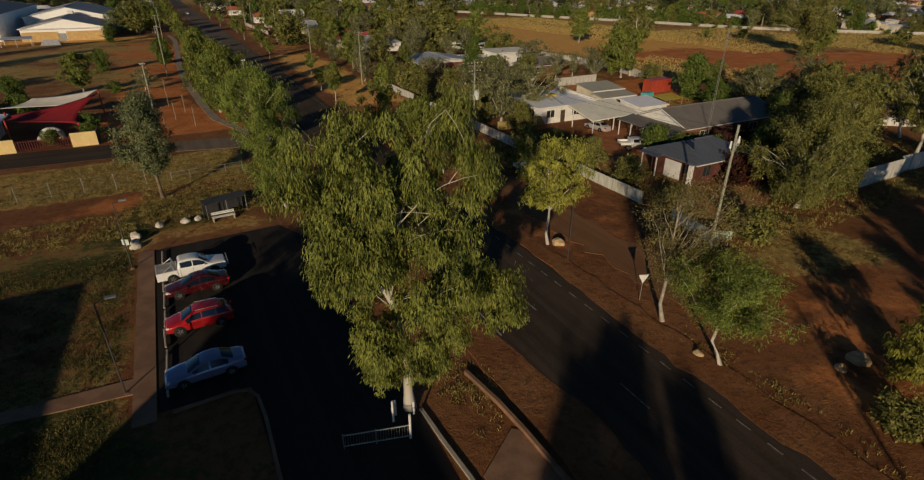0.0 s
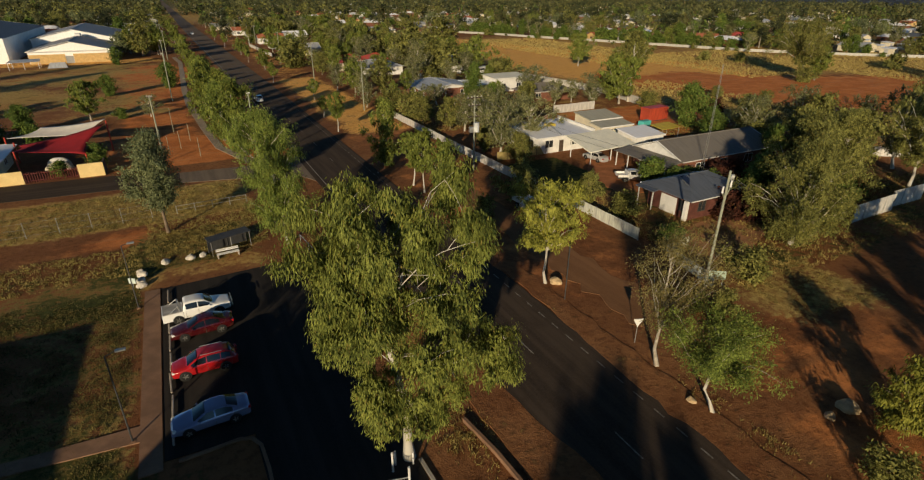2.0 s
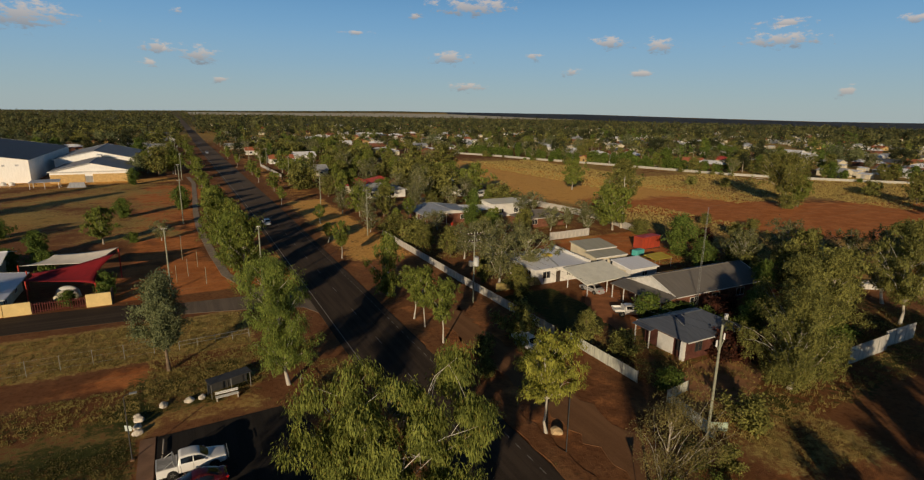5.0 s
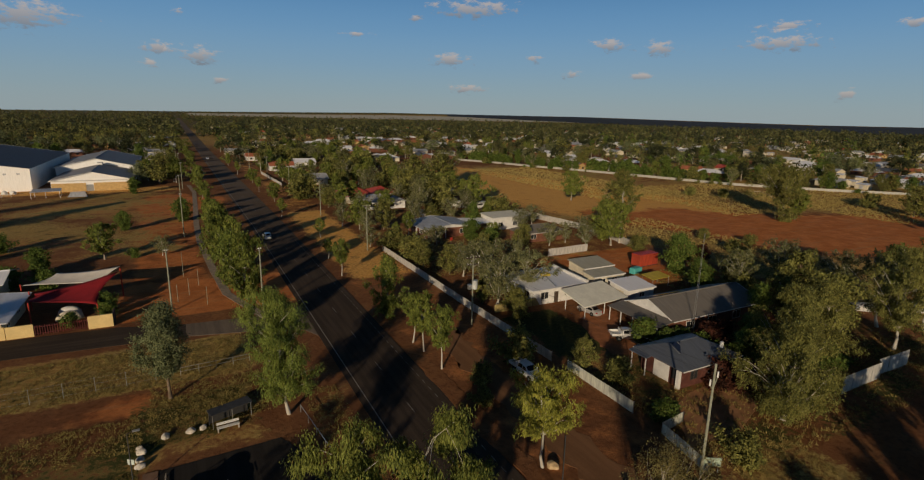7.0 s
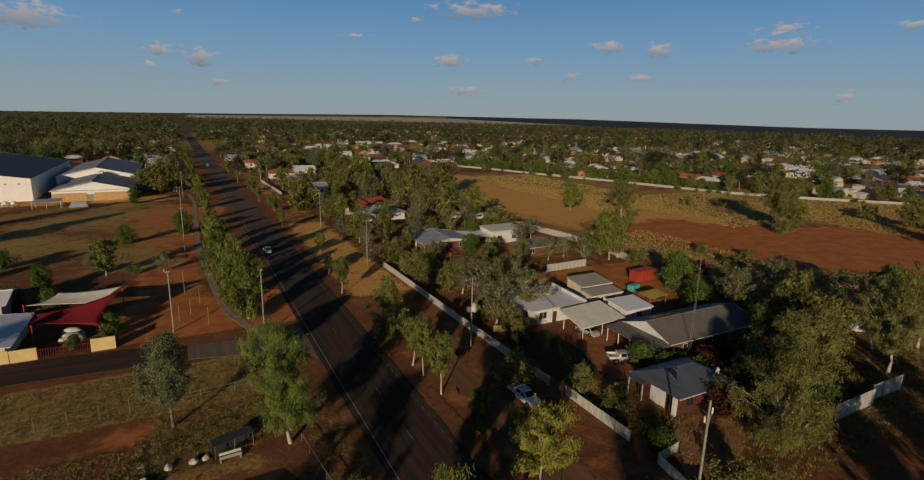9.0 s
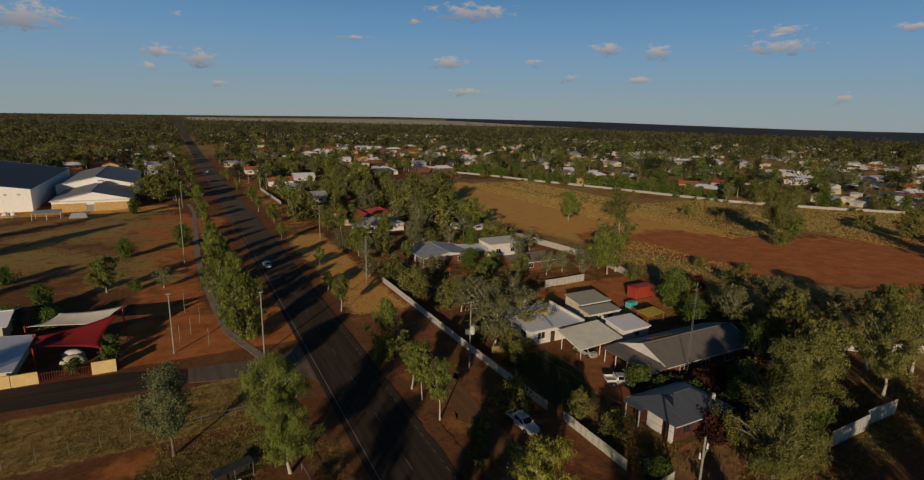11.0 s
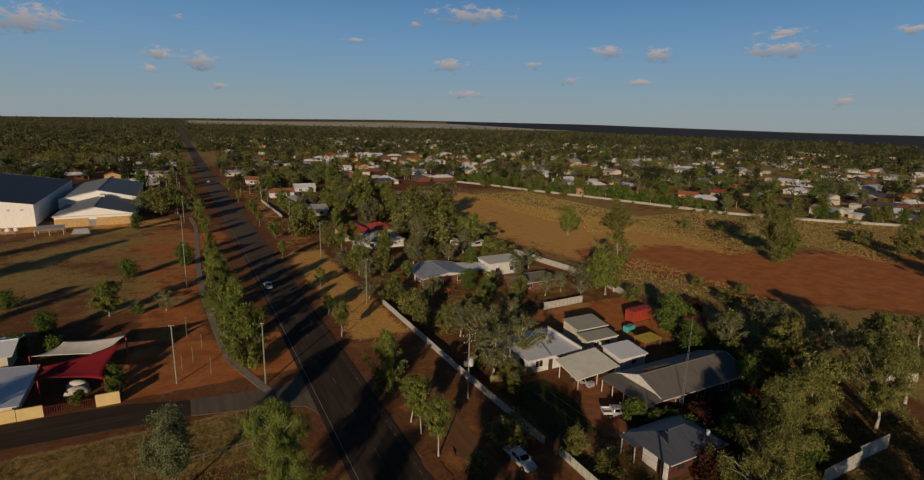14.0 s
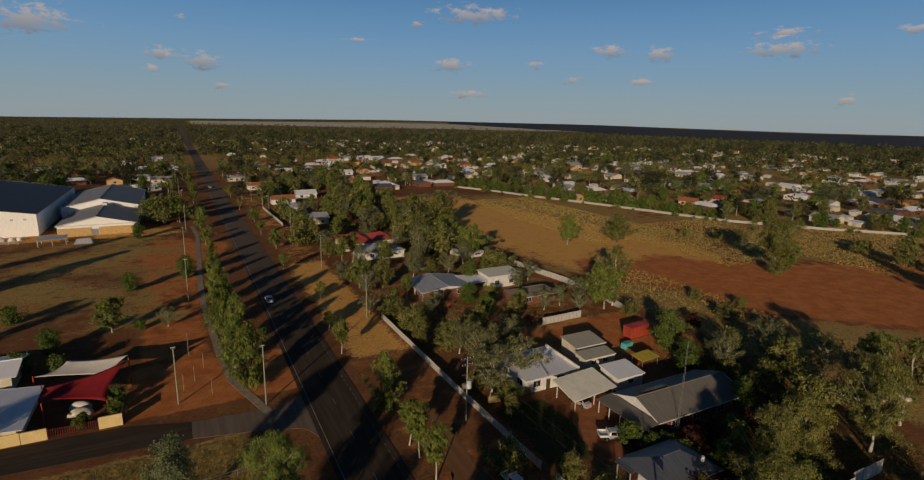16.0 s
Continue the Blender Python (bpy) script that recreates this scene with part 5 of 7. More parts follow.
part("solar_panel", slab([(66, 59.2, 4.25), (72, 59.2, 4.25), (72, 57.8, 4.72), (66, 57.8, 4.72)], (0, 0, 0.05)), solar, hb)
# blue-roofed house by the driveway
hc = house("house", 52.3, 61.8, 40.6, 47.2, 2.8, 1.7, "hip", mottled("brick_maroon", (0.115, 0.042, 0.032), 1.4, 0.85, 0.3, 0.3), roof_blue, "brick house with a hipped blue-grey iron roof", over=0.8,
           windows=[("x-", 41.6, 0.9, 1.0, 1.3), ("y-", 58, 0.9, 1.8, 1.2), ("y-", 54.5, 0.9, 1.2, 1.2)], doors=[("x-", 43.8, 2.5, 2.2, white_paint)], frames=dark_wood)
part("pier", box(51.7, 52.15, 40.55, 41.0, -0.05, 2.5), white_paint, hc, "white rendered corner pier")
part("verandah_roof", slab([(50.6, 44.9, 2.6), (52.6, 44.9, 2.92), (52.6, 48.0, 2.92), (50.6, 48.0, 2.6)], (0, 0, -0.08)), roof_blue, hc)
posts(hc, [(50.9, 47.6), (50.9, 45.2)], 2.5)
part("water_heater", rod((60.6, 41.6, 3.6), (60.6, 41.6, 4.35), 0.24, n=10), white_paint, hc)
for k in range(4):
    if k < 3:
        part("solar_panel", slab([(53.75 + k * 1.3, 42.25, 3.72), (54.75 + k * 1.3, 42.25, 3.72), (54.75 + k * 1.3, 43.9, 4.46), (53.75 + k * 1.3, 43.9, 4.46)], (0, 0, 0.04)), solar, hc, "dark blue solar panel")
    part("solar_frame", rod((53.6 + k * 1.3, 42.2, 3.65), (53.6 + k * 1.3, 44.0, 4.45), 0.035, n=4), steel, hc)
# houses further along
hd = house("house", 56.0, 70.5, 127.5, 140.0, 2.6, 1.1, "gable", brick_red, roof_zinc, "low house with a pale iron roof and white barge boards", axis="y", over=0.8, gable_mat=white_paint,
           windows=[("y-", 60, 0.9, 1.6, 1.2), ("y-", 67, 0.9, 1.6, 1.2), ("x-", 131, 0.9, 1.8, 1.2), ("x-", 137, 0.9, 1.6, 1.2)], doors=[("x-", 134, 0.9, 2.05, white_paint)])
part("verandah_roof", slab([(70.9, 129.0, 2.5), (78.0, 130.5, 2.5), (78.0, 136.5, 2.8), (70.9, 138.5, 2.8)], (0, 0, -0.1)), roof_white, hd, "flat pale roof between the houses")
posts(hd, [(71.5, 129.6), (77.5, 131.0), (77.5, 136.0), (55.5, 127.2), (58.5, 126.8), (61.5, 126.8)], 2.5)
house("house", 78.3, 89.3, 130.2, 137.2, 3.6, 0.3, "flat", white_paint, roof_cream, "white box-like house with a flat pale roof", windows=[("y-", 81, 1.0, 1.4, 1.2), ("y-", 86, 1.0, 1.4, 1.2)])
house("house", 77.8, 91.2, 113.4, 120.0, 2.5, 1.6, "hip", brick_red, roof_grey, "low cottage under a hipped grey iron roof", windows=[("y-", 81, 0.9, 1.5, 1.2), ("y-", 87, 0.9, 1.5, 1.2)])
house("house", 51.5, 62.5, 190.5, 206.5, 2.7, 2.4, "hip", cream_paint, roof_red, "cream house under a bright red iron roof", windows=[("y-", 55, 0.9, 1.6, 1.2), ("x-", 196, 0.9, 1.6, 1.2)])
house("house", 63.5, 72.0, 193, 206, 2.7, 2.0, "hip", cream_paint, roof_red, "house with a red hipped roof among gums", windows=[("y-", 67, 0.9, 1.6, 1.2)])
house("house", 53.0, 69.0, 175.5, 186.0, 2.7, 1.9, "hip", white_paint, roof_zinc, "house with a pale grey hipped iron roof", windows=[("y-", 57, 0.9, 1.6, 1.2), ("y-", 64, 0.9, 1.6, 1.2)])
for x, y, w, d, sty, wm, rm, lab in (
        (46, 247, 13, 10, "gable", cream_paint, roof_zinc, "cottage with a pale iron roof beside the street"), (44, 282, 12, 9, "hip", white_paint, roof_zinc, "white cottage with a grey roof"),
        (43, 312, 13, 9, "gable", white_paint, roof_tile, "white house with a brown tiled roof"), (42, 345, 12, 10, "hip", cream_paint, roof_zinc, "cream house with an iron roof"),
        (60, 330, 12, 10, "gable", white_paint, roof_white, "white-roofed house behind trees"), (38, 380, 12, 9, "gable", white_paint, roof_tile, "white gabled house with a tiled roof")):
    house("house", x, x + w, y, y + d, 2.8, 1.9, sty, wm, rm, lab, windows=[("y-", x + 3, 0.9, 1.6, 1.2), ("y-", x + w - 3, 0.9, 1.6, 1.2), ("x-", y + 4, 0.9, 1.6, 1.2)])

# big sheds across the left field
sa_ = house("warehouse", -112, -53.0, 262, 352, 8.8, 4.6, "gable", white_sheet, roof_navy, "tall white steel warehouse with a dark blue-grey roof", axis="y", over=0.3, category="warehouse")
part("roller_door", box(-98, -90, 261.9, 261.995, 0.05, 5.5), steel, sa_)
sb = house("hall", -46.0, -19.4, 256, 292, 4.4, 3.3, "gable", white_sheet, roof_hall, "white gabled hall with a yellow brick base", axis="y", over=0.6, category="hall", doors=[("y-", -33.4, 2.4, 2.6, steel)])
part("brick_base", box(-45.9, -34.7, 255.85, 255.99, 0, 3.3), brick_yellow, sb, "yellow brick lower wall")
part("brick_base", box(-32.1, -19.5, 255.85, 255.99, 0, 3.3), brick_yellow, sb, "yellow brick lower wall")
part("fascia", box(-46.4, -19.0, 255.3, 255.38, 4.2, 4.5), white_paint, sb)
part("roof_vent", box(-33.6, -31.6, 286.0, 290.0, 7.6, 8.6, 0.05), white_paint, sb, "white ridge ventilator")
house("hall", -50.0, -20.0, 292.3, 350, 6.4, 3.6, "gable", white_sheet, roof_hall, "larger pale hall behind the brick one", axis="y", over=0.5, category="hall")
for i in range(5):
    x = -74 + i * 4.2
    part("skylight", box(x, x + 1, 261.9, 261.993, 6.5, 7.2), roof_zinc, sa_)
ss = thing("shelter", HERE, "low open shelter with a pale iron roof before the hall", "shelter")
part("roof", slab([(-49.5, 238.5, 2.5), (-40.5, 240.0, 2.5), (-41.0, 246.0, 2.9), (-49.5, 245.0, 2.9)], (0, 0, -0.1)), roof_zinc, ss)
for x, y in ((-49.2, 238.8), (-45.0, 239.5), (-40.9, 240.2), (-41.2, 245.5), (-49.2, 244.6)):
    part("post", rod((x, y, -0.05), (x, y, 2.5), 0.09, n=6), white_paint, ss)
solo("trailer_cover", slab([(-38.5, 238.5, 0.2), (-32.5, 238.5, 0.2), (-33.2, 240.2, 1.9), (-37.6, 240.4, 1.9)], (0, 1.4, -0.1)), roof_zinc, HERE, "pale covered trailer on bare ground", "trailer")

# two-storey block and hall outside the view, added and sized for their shadows
house("hall", -29.0, -21.0, -24.0, 1.5, 10.6, 0.4, "flat", cream_paint, roof_zinc, "unseen cream two-storey block added to shade the car park", over=0.3, category="building", windows=[("y+", -27, 1.0, 2.0, 1.4), ("y+", -24, 1.0, 2.0, 1.4)])
house("hall", -20.6, -11.5, -24.0, 1.5, 6.2, 0.3, "flat", cream_paint, roof_zinc, "unseen cream wing added to shade the car park entrance", over=0.3, category="building", windows=[("y+", -17, 1.0, 2.0, 1.4)])
house("hall", -58.0, -26.2, 4.0, 27.6, 5.6, 0.3, "flat", cream_paint, roof_zinc, "plain cream flat-roofed hall west of the lawn", over=0.3, category="hall", windows=[("x+", 10, 1.0, 2.0, 1.4), ("x+", 20, 1.0, 2.0, 1.4)])

# walls, fences


def panel_fence(name, pts, h, mat, label, pitch=2.4, thick=0.045, post_mat=None, group="", cap=None):
    """A run of separate sheets between posts along a line in plan."""
    f = thing(name, HERE, label, "fence", group)
    me_panel = part("panel", box(-pitch / 2 + 0.03, pitch / 2 - 0.03, -thick / 2, thick / 2, 0.04, h), mat, f)
    me_post = part("post", box(-0.04, 0.04, -0.05, 0.05, -0.1, h + 0.06), post_mat or steel, f)
    first = True
    rng = random.Random(len(pts) + int(pts[0][0]))
    for (ax, ay), (bx, by) in zip(pts, pts[1:]):
        L = math.hypot(bx - ax, by - ay)
        n = max(1, round(L / pitch))
        ang = math.degrees(math.atan2(by - ay, bx - ax))
        for k in range(n):
            mx, my = ax + (bx - ax) * (k + 0.5) / n, ay + (by - ay) * (k + 0.5) / n
            px, py = ax + (bx - ax) * k / n, ay + (by - ay) * k / n
            if first:
                p, q = me_panel, me_post
                first = False
            else:
                p, q = new("panel", me_panel.data), new("post", me_post.data)
                p.parent = q.parent = f
            p.matrix_local = pose(mx, my, rng.uniform(-0.03, 0.02), rng.uniform(-1.5, 1.5), 0, ang) @ Matrix.Diagonal((L / n / pitch, 1, 1, 1))
            q.matrix_local = pose(px, py, 0, 0, 0, ang)
    return f


panel_fence("iron_fence", [(42.7, 39.0), (42.8, 51.0)], 1.45, fence_sheet, "greenish corrugated iron fence along the verge")
panel_fence("iron_fence", [(42.3, 53.8), (41.6, 79.0), (41.3, 120.8)], 1.4, fence_pale, "low pale sheet fence along the verge")
panel_fence("iron_fence", [(41.2, 27.8), (42.6, 34.7), (46.6, 35.3)], 1.3, fence_sheet, "weathered iron fence beside the driveway")
panel_fence("iron_fence", [(69.6, 31.0), (78.6, 31.1), (79.4, 31.7), (87.0, 31.6)], 2.3, fence_pale, "tall leaning sheets of grey corrugated iron")
panel_fence("iron_fence", [(97.6, 163.0), (101.5, 138), (104.6, 116), (101.3, 97.5)], 1.9, fence_pale, "pale sheet fence along the open field")
panel_fence("iron_fence", [(75.6, 99.6), (88.2, 100.2)], 1.9, fence_pale, "pale sheet fence between yards")
panel_fence("iron_fence", [(99.5, 50.5), (107, 44.5), (116, 40)], 1.7, fence_pale, "broken line of pale iron sheets under trees")
panel_fence("boundary_fence", [(178, 352), (192, 325), (205, 289), (220, 256), (235, 218), (249.5, 179), (277.5, 144.5), (306.5, 118), (380, 60)], 1.3, fence_old, "long pale boundary fence behind the open field", 3.6)
panel_fence("board_fence", [(44.4, 72.6), (56.4, 73.0)], 1.5, mottled("board_yellow", (0.42, 0.33, 0.13), 1.0, 0.8), "yellowish board fence across the garden", 2.0, post_mat=dark_wood)
panel_fence("iron_fence", [(38.6, 248), (36.5, 300)], 1.4, fence_pale, "white sheet fence beside the street")
gw = thing("garden_wall", HERE, "low yellow rendered wall of the yard", "wall", "yellow yard walls")
part("wall_panel", box(-30, -24.9, 92.6, 92.85, -0.05, 1.9), wall_yellow, gw)
part("wall_panel", box(-24.8, -21.6, 92.55, 92.8, -0.05, 1.85), wall_yellow, gw)
gw = thing("garden_wall", HERE, "low yellow rendered wall beside the gate", "wall", "yellow yard walls")
part("wall_panel", box(-15.0, -11.8, 92.4, 92.65, -0.05, 2.0), wall_yellow, gw)
part("wall_return", box(-11.98, -11.75, 92.66, 95.5, -0.05, 1.9), dark_wood, gw)
maroon_paint = mottled("maroon_paint", (0.13, 0.022, 0.018), 1.0, 0.6, 0.2, 0.1)
rf = thing("picket_fence", HERE, "dark red metal slat fence between the walls", "fence")
for k in range(22):
    part("slat", box(-21.5 + k * 0.3, -21.42 + k * 0.3, 92.68, 92.72, 0.05, 1.6), maroon_paint, rf)
part("rail", box(-21.6, -15.0, 92.73, 92.77, 1.3, 1.38), maroon_paint, rf)
part("rail", box(-21.6, -15.0, 92.73, 92.77, 0.3, 0.38), maroon_paint, rf)


# ---- shade sails ----
def sail(name, corners, sag, mat, label):
    """A taut cloth between four corners whose edges are drawn in."""
    n = 10
    c = [Vector(p) for p in corners]
    V = []
    for i in range(n + 1):
        for j in range(n + 1):
            a, b = i / n, j / n
            ia, ib = a + (0.5 - a) * 0.18 * 4 * b * (1 - b), b + (0.5 - b) * 0.18 * 4 * a * (1 - a)
            p = c[0].lerp(c[1], ia).lerp(c[3].lerp(c[2], ia), ib)
            p.z -= sag * 16 * ia * (1 - ia) * ib * (1 - ib)
            V.append(p)
    bm = bmesh.new()
    vs = [bm.verts.new(p) for p in V]
    for i in range(n):
        for j in range(n):
            k = i * (n + 1) + j
            bm.faces.new((vs[k], vs[k + n + 1], vs[k + n + 2], vs[k + 1]))
    ob = solo(name, bm, mat, HERE, label, "shade sail", smooth=True)
    sol = ob.modifiers.new("cloth", "SOLIDIFY")
    sol.thickness = 0.03
    return ob


sail("shade_sail", [(-25.0, 102.0, 2.7), (-14.2, 97.3, 2.2), (-11.7, 107.0, 4.9), (-24, 106, 2.6)], 0.5, sail_red, "deep red shade sail over the play yard")
sail("shade_sail", [(-26.2, 110.5, 3.0), (-13.5, 104.5, 3.6), (-11.6, 108.6, 5.3), (-22, 114.5, 3.6)], 0.3, sail_white, "off-white shade sail beside the red one")
for x, y, h in ((-14.2, 97.2, 2.4), (-11.6, 107.4, 5.2), (-26.4, 110.5, 3.2), (-24.3, 105.5, 3.3), (-23.0, 98.2, 3.5)):
    solo("sail_post", rod((x, y, -0.05), (x, y, h), 0.11), red_paint, HERE, "round red steel post of the shade sails", "post", "sail posts")
house("pavilion", -37, -25.2, 92.9, 106.0, 2.7, 0.6, "gable", cream_paint, roof_white, "low building with a pale metal roof beside the yard", axis="y", over=0.9, windows=[("x+", 96, 0.9, 1.6, 1.2), ("x+", 102, 0.9, 1.6, 1.2)], category="building")
house("pavilion", -44, -30.0, 113, 122.0, 3.0, 1.2, "gable", cream_paint, roof_white, "second low building with a white roof", over=0.9, windows=[("y-", -35, 0.9, 1.6, 1.2)], category="building")


def dome(name, x, y, a, b, h, turn, mat, label, category):
    """A rounded shell lying on the ground, with a rim."""
    bm = bmesh.new()
    rings = [[bm.verts.new((a * math.cos(t) * math.cos(i * 0.25), b * math.sin(t) * math.cos(i * 0.25), 0.12 + h * math.sin(i * 0.25))) for t in [k * math.tau / 20 for k in range(20)]] for i in range(6)]
    foot = [bm.verts.new((v.co.x, v.co.y, -0.03)) for v in rings[0]]
    for lo, hi in zip([foot] + rings, rings):
        for k in range(20):
            bm.faces.new((lo[k], lo[(k + 1) % 20], hi[(k + 1) % 20], hi[k]))
    bm.faces.new(rings[-1])
    return solo(name, bm, mat, pose(x, y, 0, 0, 0, turn), label, category, smooth=True)


dome("play_shell", -18.5, 101.0, 1.7, 0.95, 1.25, -12, white_paint, "pale rounded play shell under the red sail", "play equipment")


# ---- vehicles ----
def loft(sections, close=True):
    """A skin over cross-sections of equal corner count, given from front to back."""
    bm = bmesh.new()
    rows = [[bm.verts.new(p) for p in s] for s in sections]
    n = len(rows[0])
    for a, b in zip(rows, rows[1:]):
        for k in range(n):
            j = (k + 1) % n
            bm.faces.new((a[k], a[j], b[j], b[k]))
    if close:
        bm.faces.new(rows[0][::-1])
        bm.faces.new(rows[-1])
    return bm


def wheel(parent, x, y, r=0.33, w=0.22, rim=None):
    s = 1 if y > 0 else -1
    bm = bmesh.new()
    for (y0, r0), (y1, r1) in zip([(-w / 2, r * 0.62), (-w / 2, r * 0.94), (-w * 0.36, r), (w * 0.36, r), (w / 2, r * 0.94)], [(-w / 2, r * 0.94), (-w * 0.36, r), (w * 0.36, r), (w / 2, r * 0.94), (w / 2, r * 0.62)]):
        for k in range(20):
            a, b = k * math.tau / 20, (k + 1) * math.tau / 20
            f = lambda yy, rr, an: bm.verts.new((x + rr * math.cos(an), y + yy, r + rr * math.sin(an)))
            bm.faces.new((f(y0, r0, a), f(y0, r0, b), f(y1, r1, b), f(y1, r1, a)))
    bmesh.ops.remove_doubles(bm, verts=bm.verts[:], dist=0.001)
    wh = part("wheel", bm, rubber, parent, smooth=True)
    bm = rod((x, y - s * w * 0.3, r), (x, y + s * w * 0.36, r), r * 0.63, n=16)
    for k in range(5):
        an = k * math.tau / 5
        add_rod(bm, (x + 0.05 * math.cos(an), y + s * w * 0.42, r + 0.05 * math.sin(an)), (x + r * 0.58 * math.cos(an), y + s * w * 0.40, r + r * 0.58 * math.sin(an)), 0.035, n=4)
    part("rim", bm, rim or steel, wh)
    return wh


def car(name, m, label, paint, kind="sedan", category="car", glass=None):
    """Body, bonnet line, glasshouse, roof, wheels, lamps. x runs to the front."""
    c = thing(name, m, label, category, "parked vehicles")
    L, W, H = {"sedan": (4.65, 0.90, 1.46), "suv": (4.45, 0.92, 1.60), "ute": (5.25, 0.92, 1.75), "tray": (5.3, 0.92, 1.75)}[kind]
    g = 0.26 if kind in ("ute", "tray") else 0.18
    f = L / 2
    shape = "cab" if kind in ("ute", "tray") else kind
    # height of the outline and of the shoulder, half width of the sides and of the top, from nose to tail
    TOP = {"sedan": ((2.32, 0.60), (2.2, 0.70), (1.6, 0.83), (1.08, 0.91), (0.25, 1.38), (-0.3, 1.46), (-0.9, 1.41), (-1.65, 1.05), (-2.1, 1.0), (-2.28, 0.92), (-2.32, 0.7)),
           "suv": ((2.22, 0.66), (2.1, 0.80), (1.6, 0.94), (1.18, 1.01), (0.38, 1.50), (-0.2, 1.60), (-1.25, 1.56), (-1.75, 1.42), (-2.1, 1.02), (-2.19, 0.85), (-2.22, 0.66)),
           "cab": ((2.62, 0.78), (2.5, 0.97), (1.9, 1.06), (1.32, 1.11), (0.58, 1.66), (0.0, 1.75), (-0.75, 1.73), (-0.95, 1.64), (-1.06, 1.14), (-1.08, 1.0))}[shape]
    SHO = {"sedan": ((2.32, 0.52), (2.2, 0.63), (1.6, 0.73), (1.0, 0.81), (-1.6, 0.90), (-2.2, 0.88), (-2.32, 0.6)), "suv": ((2.22, 0.55), (2.1, 0.70), (1.5, 0.83), (1.0, 0.90), (-1.7, 1.01), (-2.1, 0.93), (-2.22, 0.58)),
           "cab": ((2.62, 0.68), (2.5, 0.87), (1.6, 1.0), (1.2, 1.04), (-1.05, 1.1), (-1.08, 0.95))}[shape]
    k0, k1 = f, TOP[-1][0]
    SIDE = ((k0, W * 0.62), (k0 - 0.12, W * 0.84), (k0 - 0.42, W * 0.96), (k0 - 1.0, W), (k1 + 0.9, W), (k1 + 0.3, W * (0.95 if shape != "cab" else 1)), (k1 + 0.06, W * (0.83 if shape != "cab" else 0.98)), (k1, W * (0.68 if shape != "cab" else 0.94)))
    x_ = [p[0] for p in TOP]
    ROOF = {"sedan": (0.45, 0.60, 0.70, 0.74, 0.61, 0.58, 0.57, 0.68, 0.66, 0.58, 0.5), "suv": (0.48, 0.64, 0.72, 0.76, 0.66, 0.64, 0.62, 0.62, 0.68, 0.62, 0.5), "cab": (0.6, 0.72, 0.76, 0.78, 0.68, 0.66, 0.65, 0.66, 0.74, 0.76)}[shape]

    def along(table, x):
        xs, zs = zip(*sorted(table))
        return float(np.interp(x, xs, zs))

    def shell(x):
        return along(SIDE, x), along(zip(x_, ROOF), x), along(SHO, x), along(TOP, x)

    def flank(x, q, out):
        """A point on the cabin's side, q of the way from shoulder to roof."""
        w, t, zs, zr = shell(x)
        return w * 0.94 + (t * 1.05 - w * 0.94) * q + out, zs + 0.03 + (zr - 0.06 - zs - 0.03) * q + out * 0.3
    rings = []
    stations = sorted(set([p[0] for p in TOP] + [k0 - 0.42, k0 - 0.9, 0.85, -0.55] + [p[0] for p in SIDE]), reverse=True)
    for x in stations:
        w, t, zs, zr = shell(x)
        zs = min(zs, zr - 0.05)
        half = [(w * 0.88, g + 0.02), (w * 0.98, g + 0.14), (w, (g + zs) / 2), (w * 0.985, zs - 0.03), (w * 0.94, zs + 0.02), (t * 1.05, zr - 0.055), (t * 0.82, zr - 0.012), (t * 0.4, zr)]
        rings.append([(x, y, z) for y, z in half] + [(x, -y, z) for y, z in reversed(half)])
    body = part("body", loft(rings), paint, c, smooth=True)
    be = body.modifiers.new("soft", "SUBSURF")
    be.levels = be.render_levels = 2
    pane = glass or car_glass

    def patch(pts, n, m, name, label):
        bm = bmesh.new()
        vs = [bm.verts.new(p) for p in pts]
        for i in range(n - 1):
            for j in range(m - 1):
                bm.faces.new((vs[i * m + j], vs[i * m + j + 1], vs[(i + 1) * m + j + 1], vs[(i + 1) * m + j]))
        bmesh.ops.recalc_face_normals(bm, faces=bm.faces)
        return part(name, bm, pane, c, label, smooth=True)
    cowl, roof_f, roof_r, deck = {"sedan": (1.02, 0.30, -0.95, -1.58), "suv": (1.12, 0.44, -1.62, -2.02), "cab": (1.25, 0.64, -0.97, -1.05)}[shape]
    for name, xa, xb in (("windscreen", cowl, roof_f), ("rear_window", roof_r, deck)):
        pts = []
        for i in range(5):
            x = xa + (xb - xa) * i / 4
            w, t, zs, zr = shell(x)
            pts += [(x + (0.012 if name == "windscreen" else -0.012), t * q * 0.9, zr - 0.05 * abs(q) ** 3 + 0.02) for q in (-1, -0.6, -0.2, 0.2, 0.6, 1)]
        patch(pts, 5, 6, name, "dark tinted glass")
    doors = {"sedan": ((0.80, -0.16), (-0.24, -1.25)), "suv": ((0.90, -0.10), (-0.18, -1.05), (-1.12, -1.72)), "cab": ((1.0, 0.12), (0.04, -0.82))}[shape]
    for s in (1, -1):
        for xa, xb in doors:
            pts = []
            for i in range(6):
                x = xa + (xb - xa) * i / 5
                for q in (0.08, 0.45, 0.86):
                    y, z = flank(x, q, 0.014)
                    pts.append((x, s * y, z))
            patch(pts, 6, 3, "side_window", "dark tinted glass")
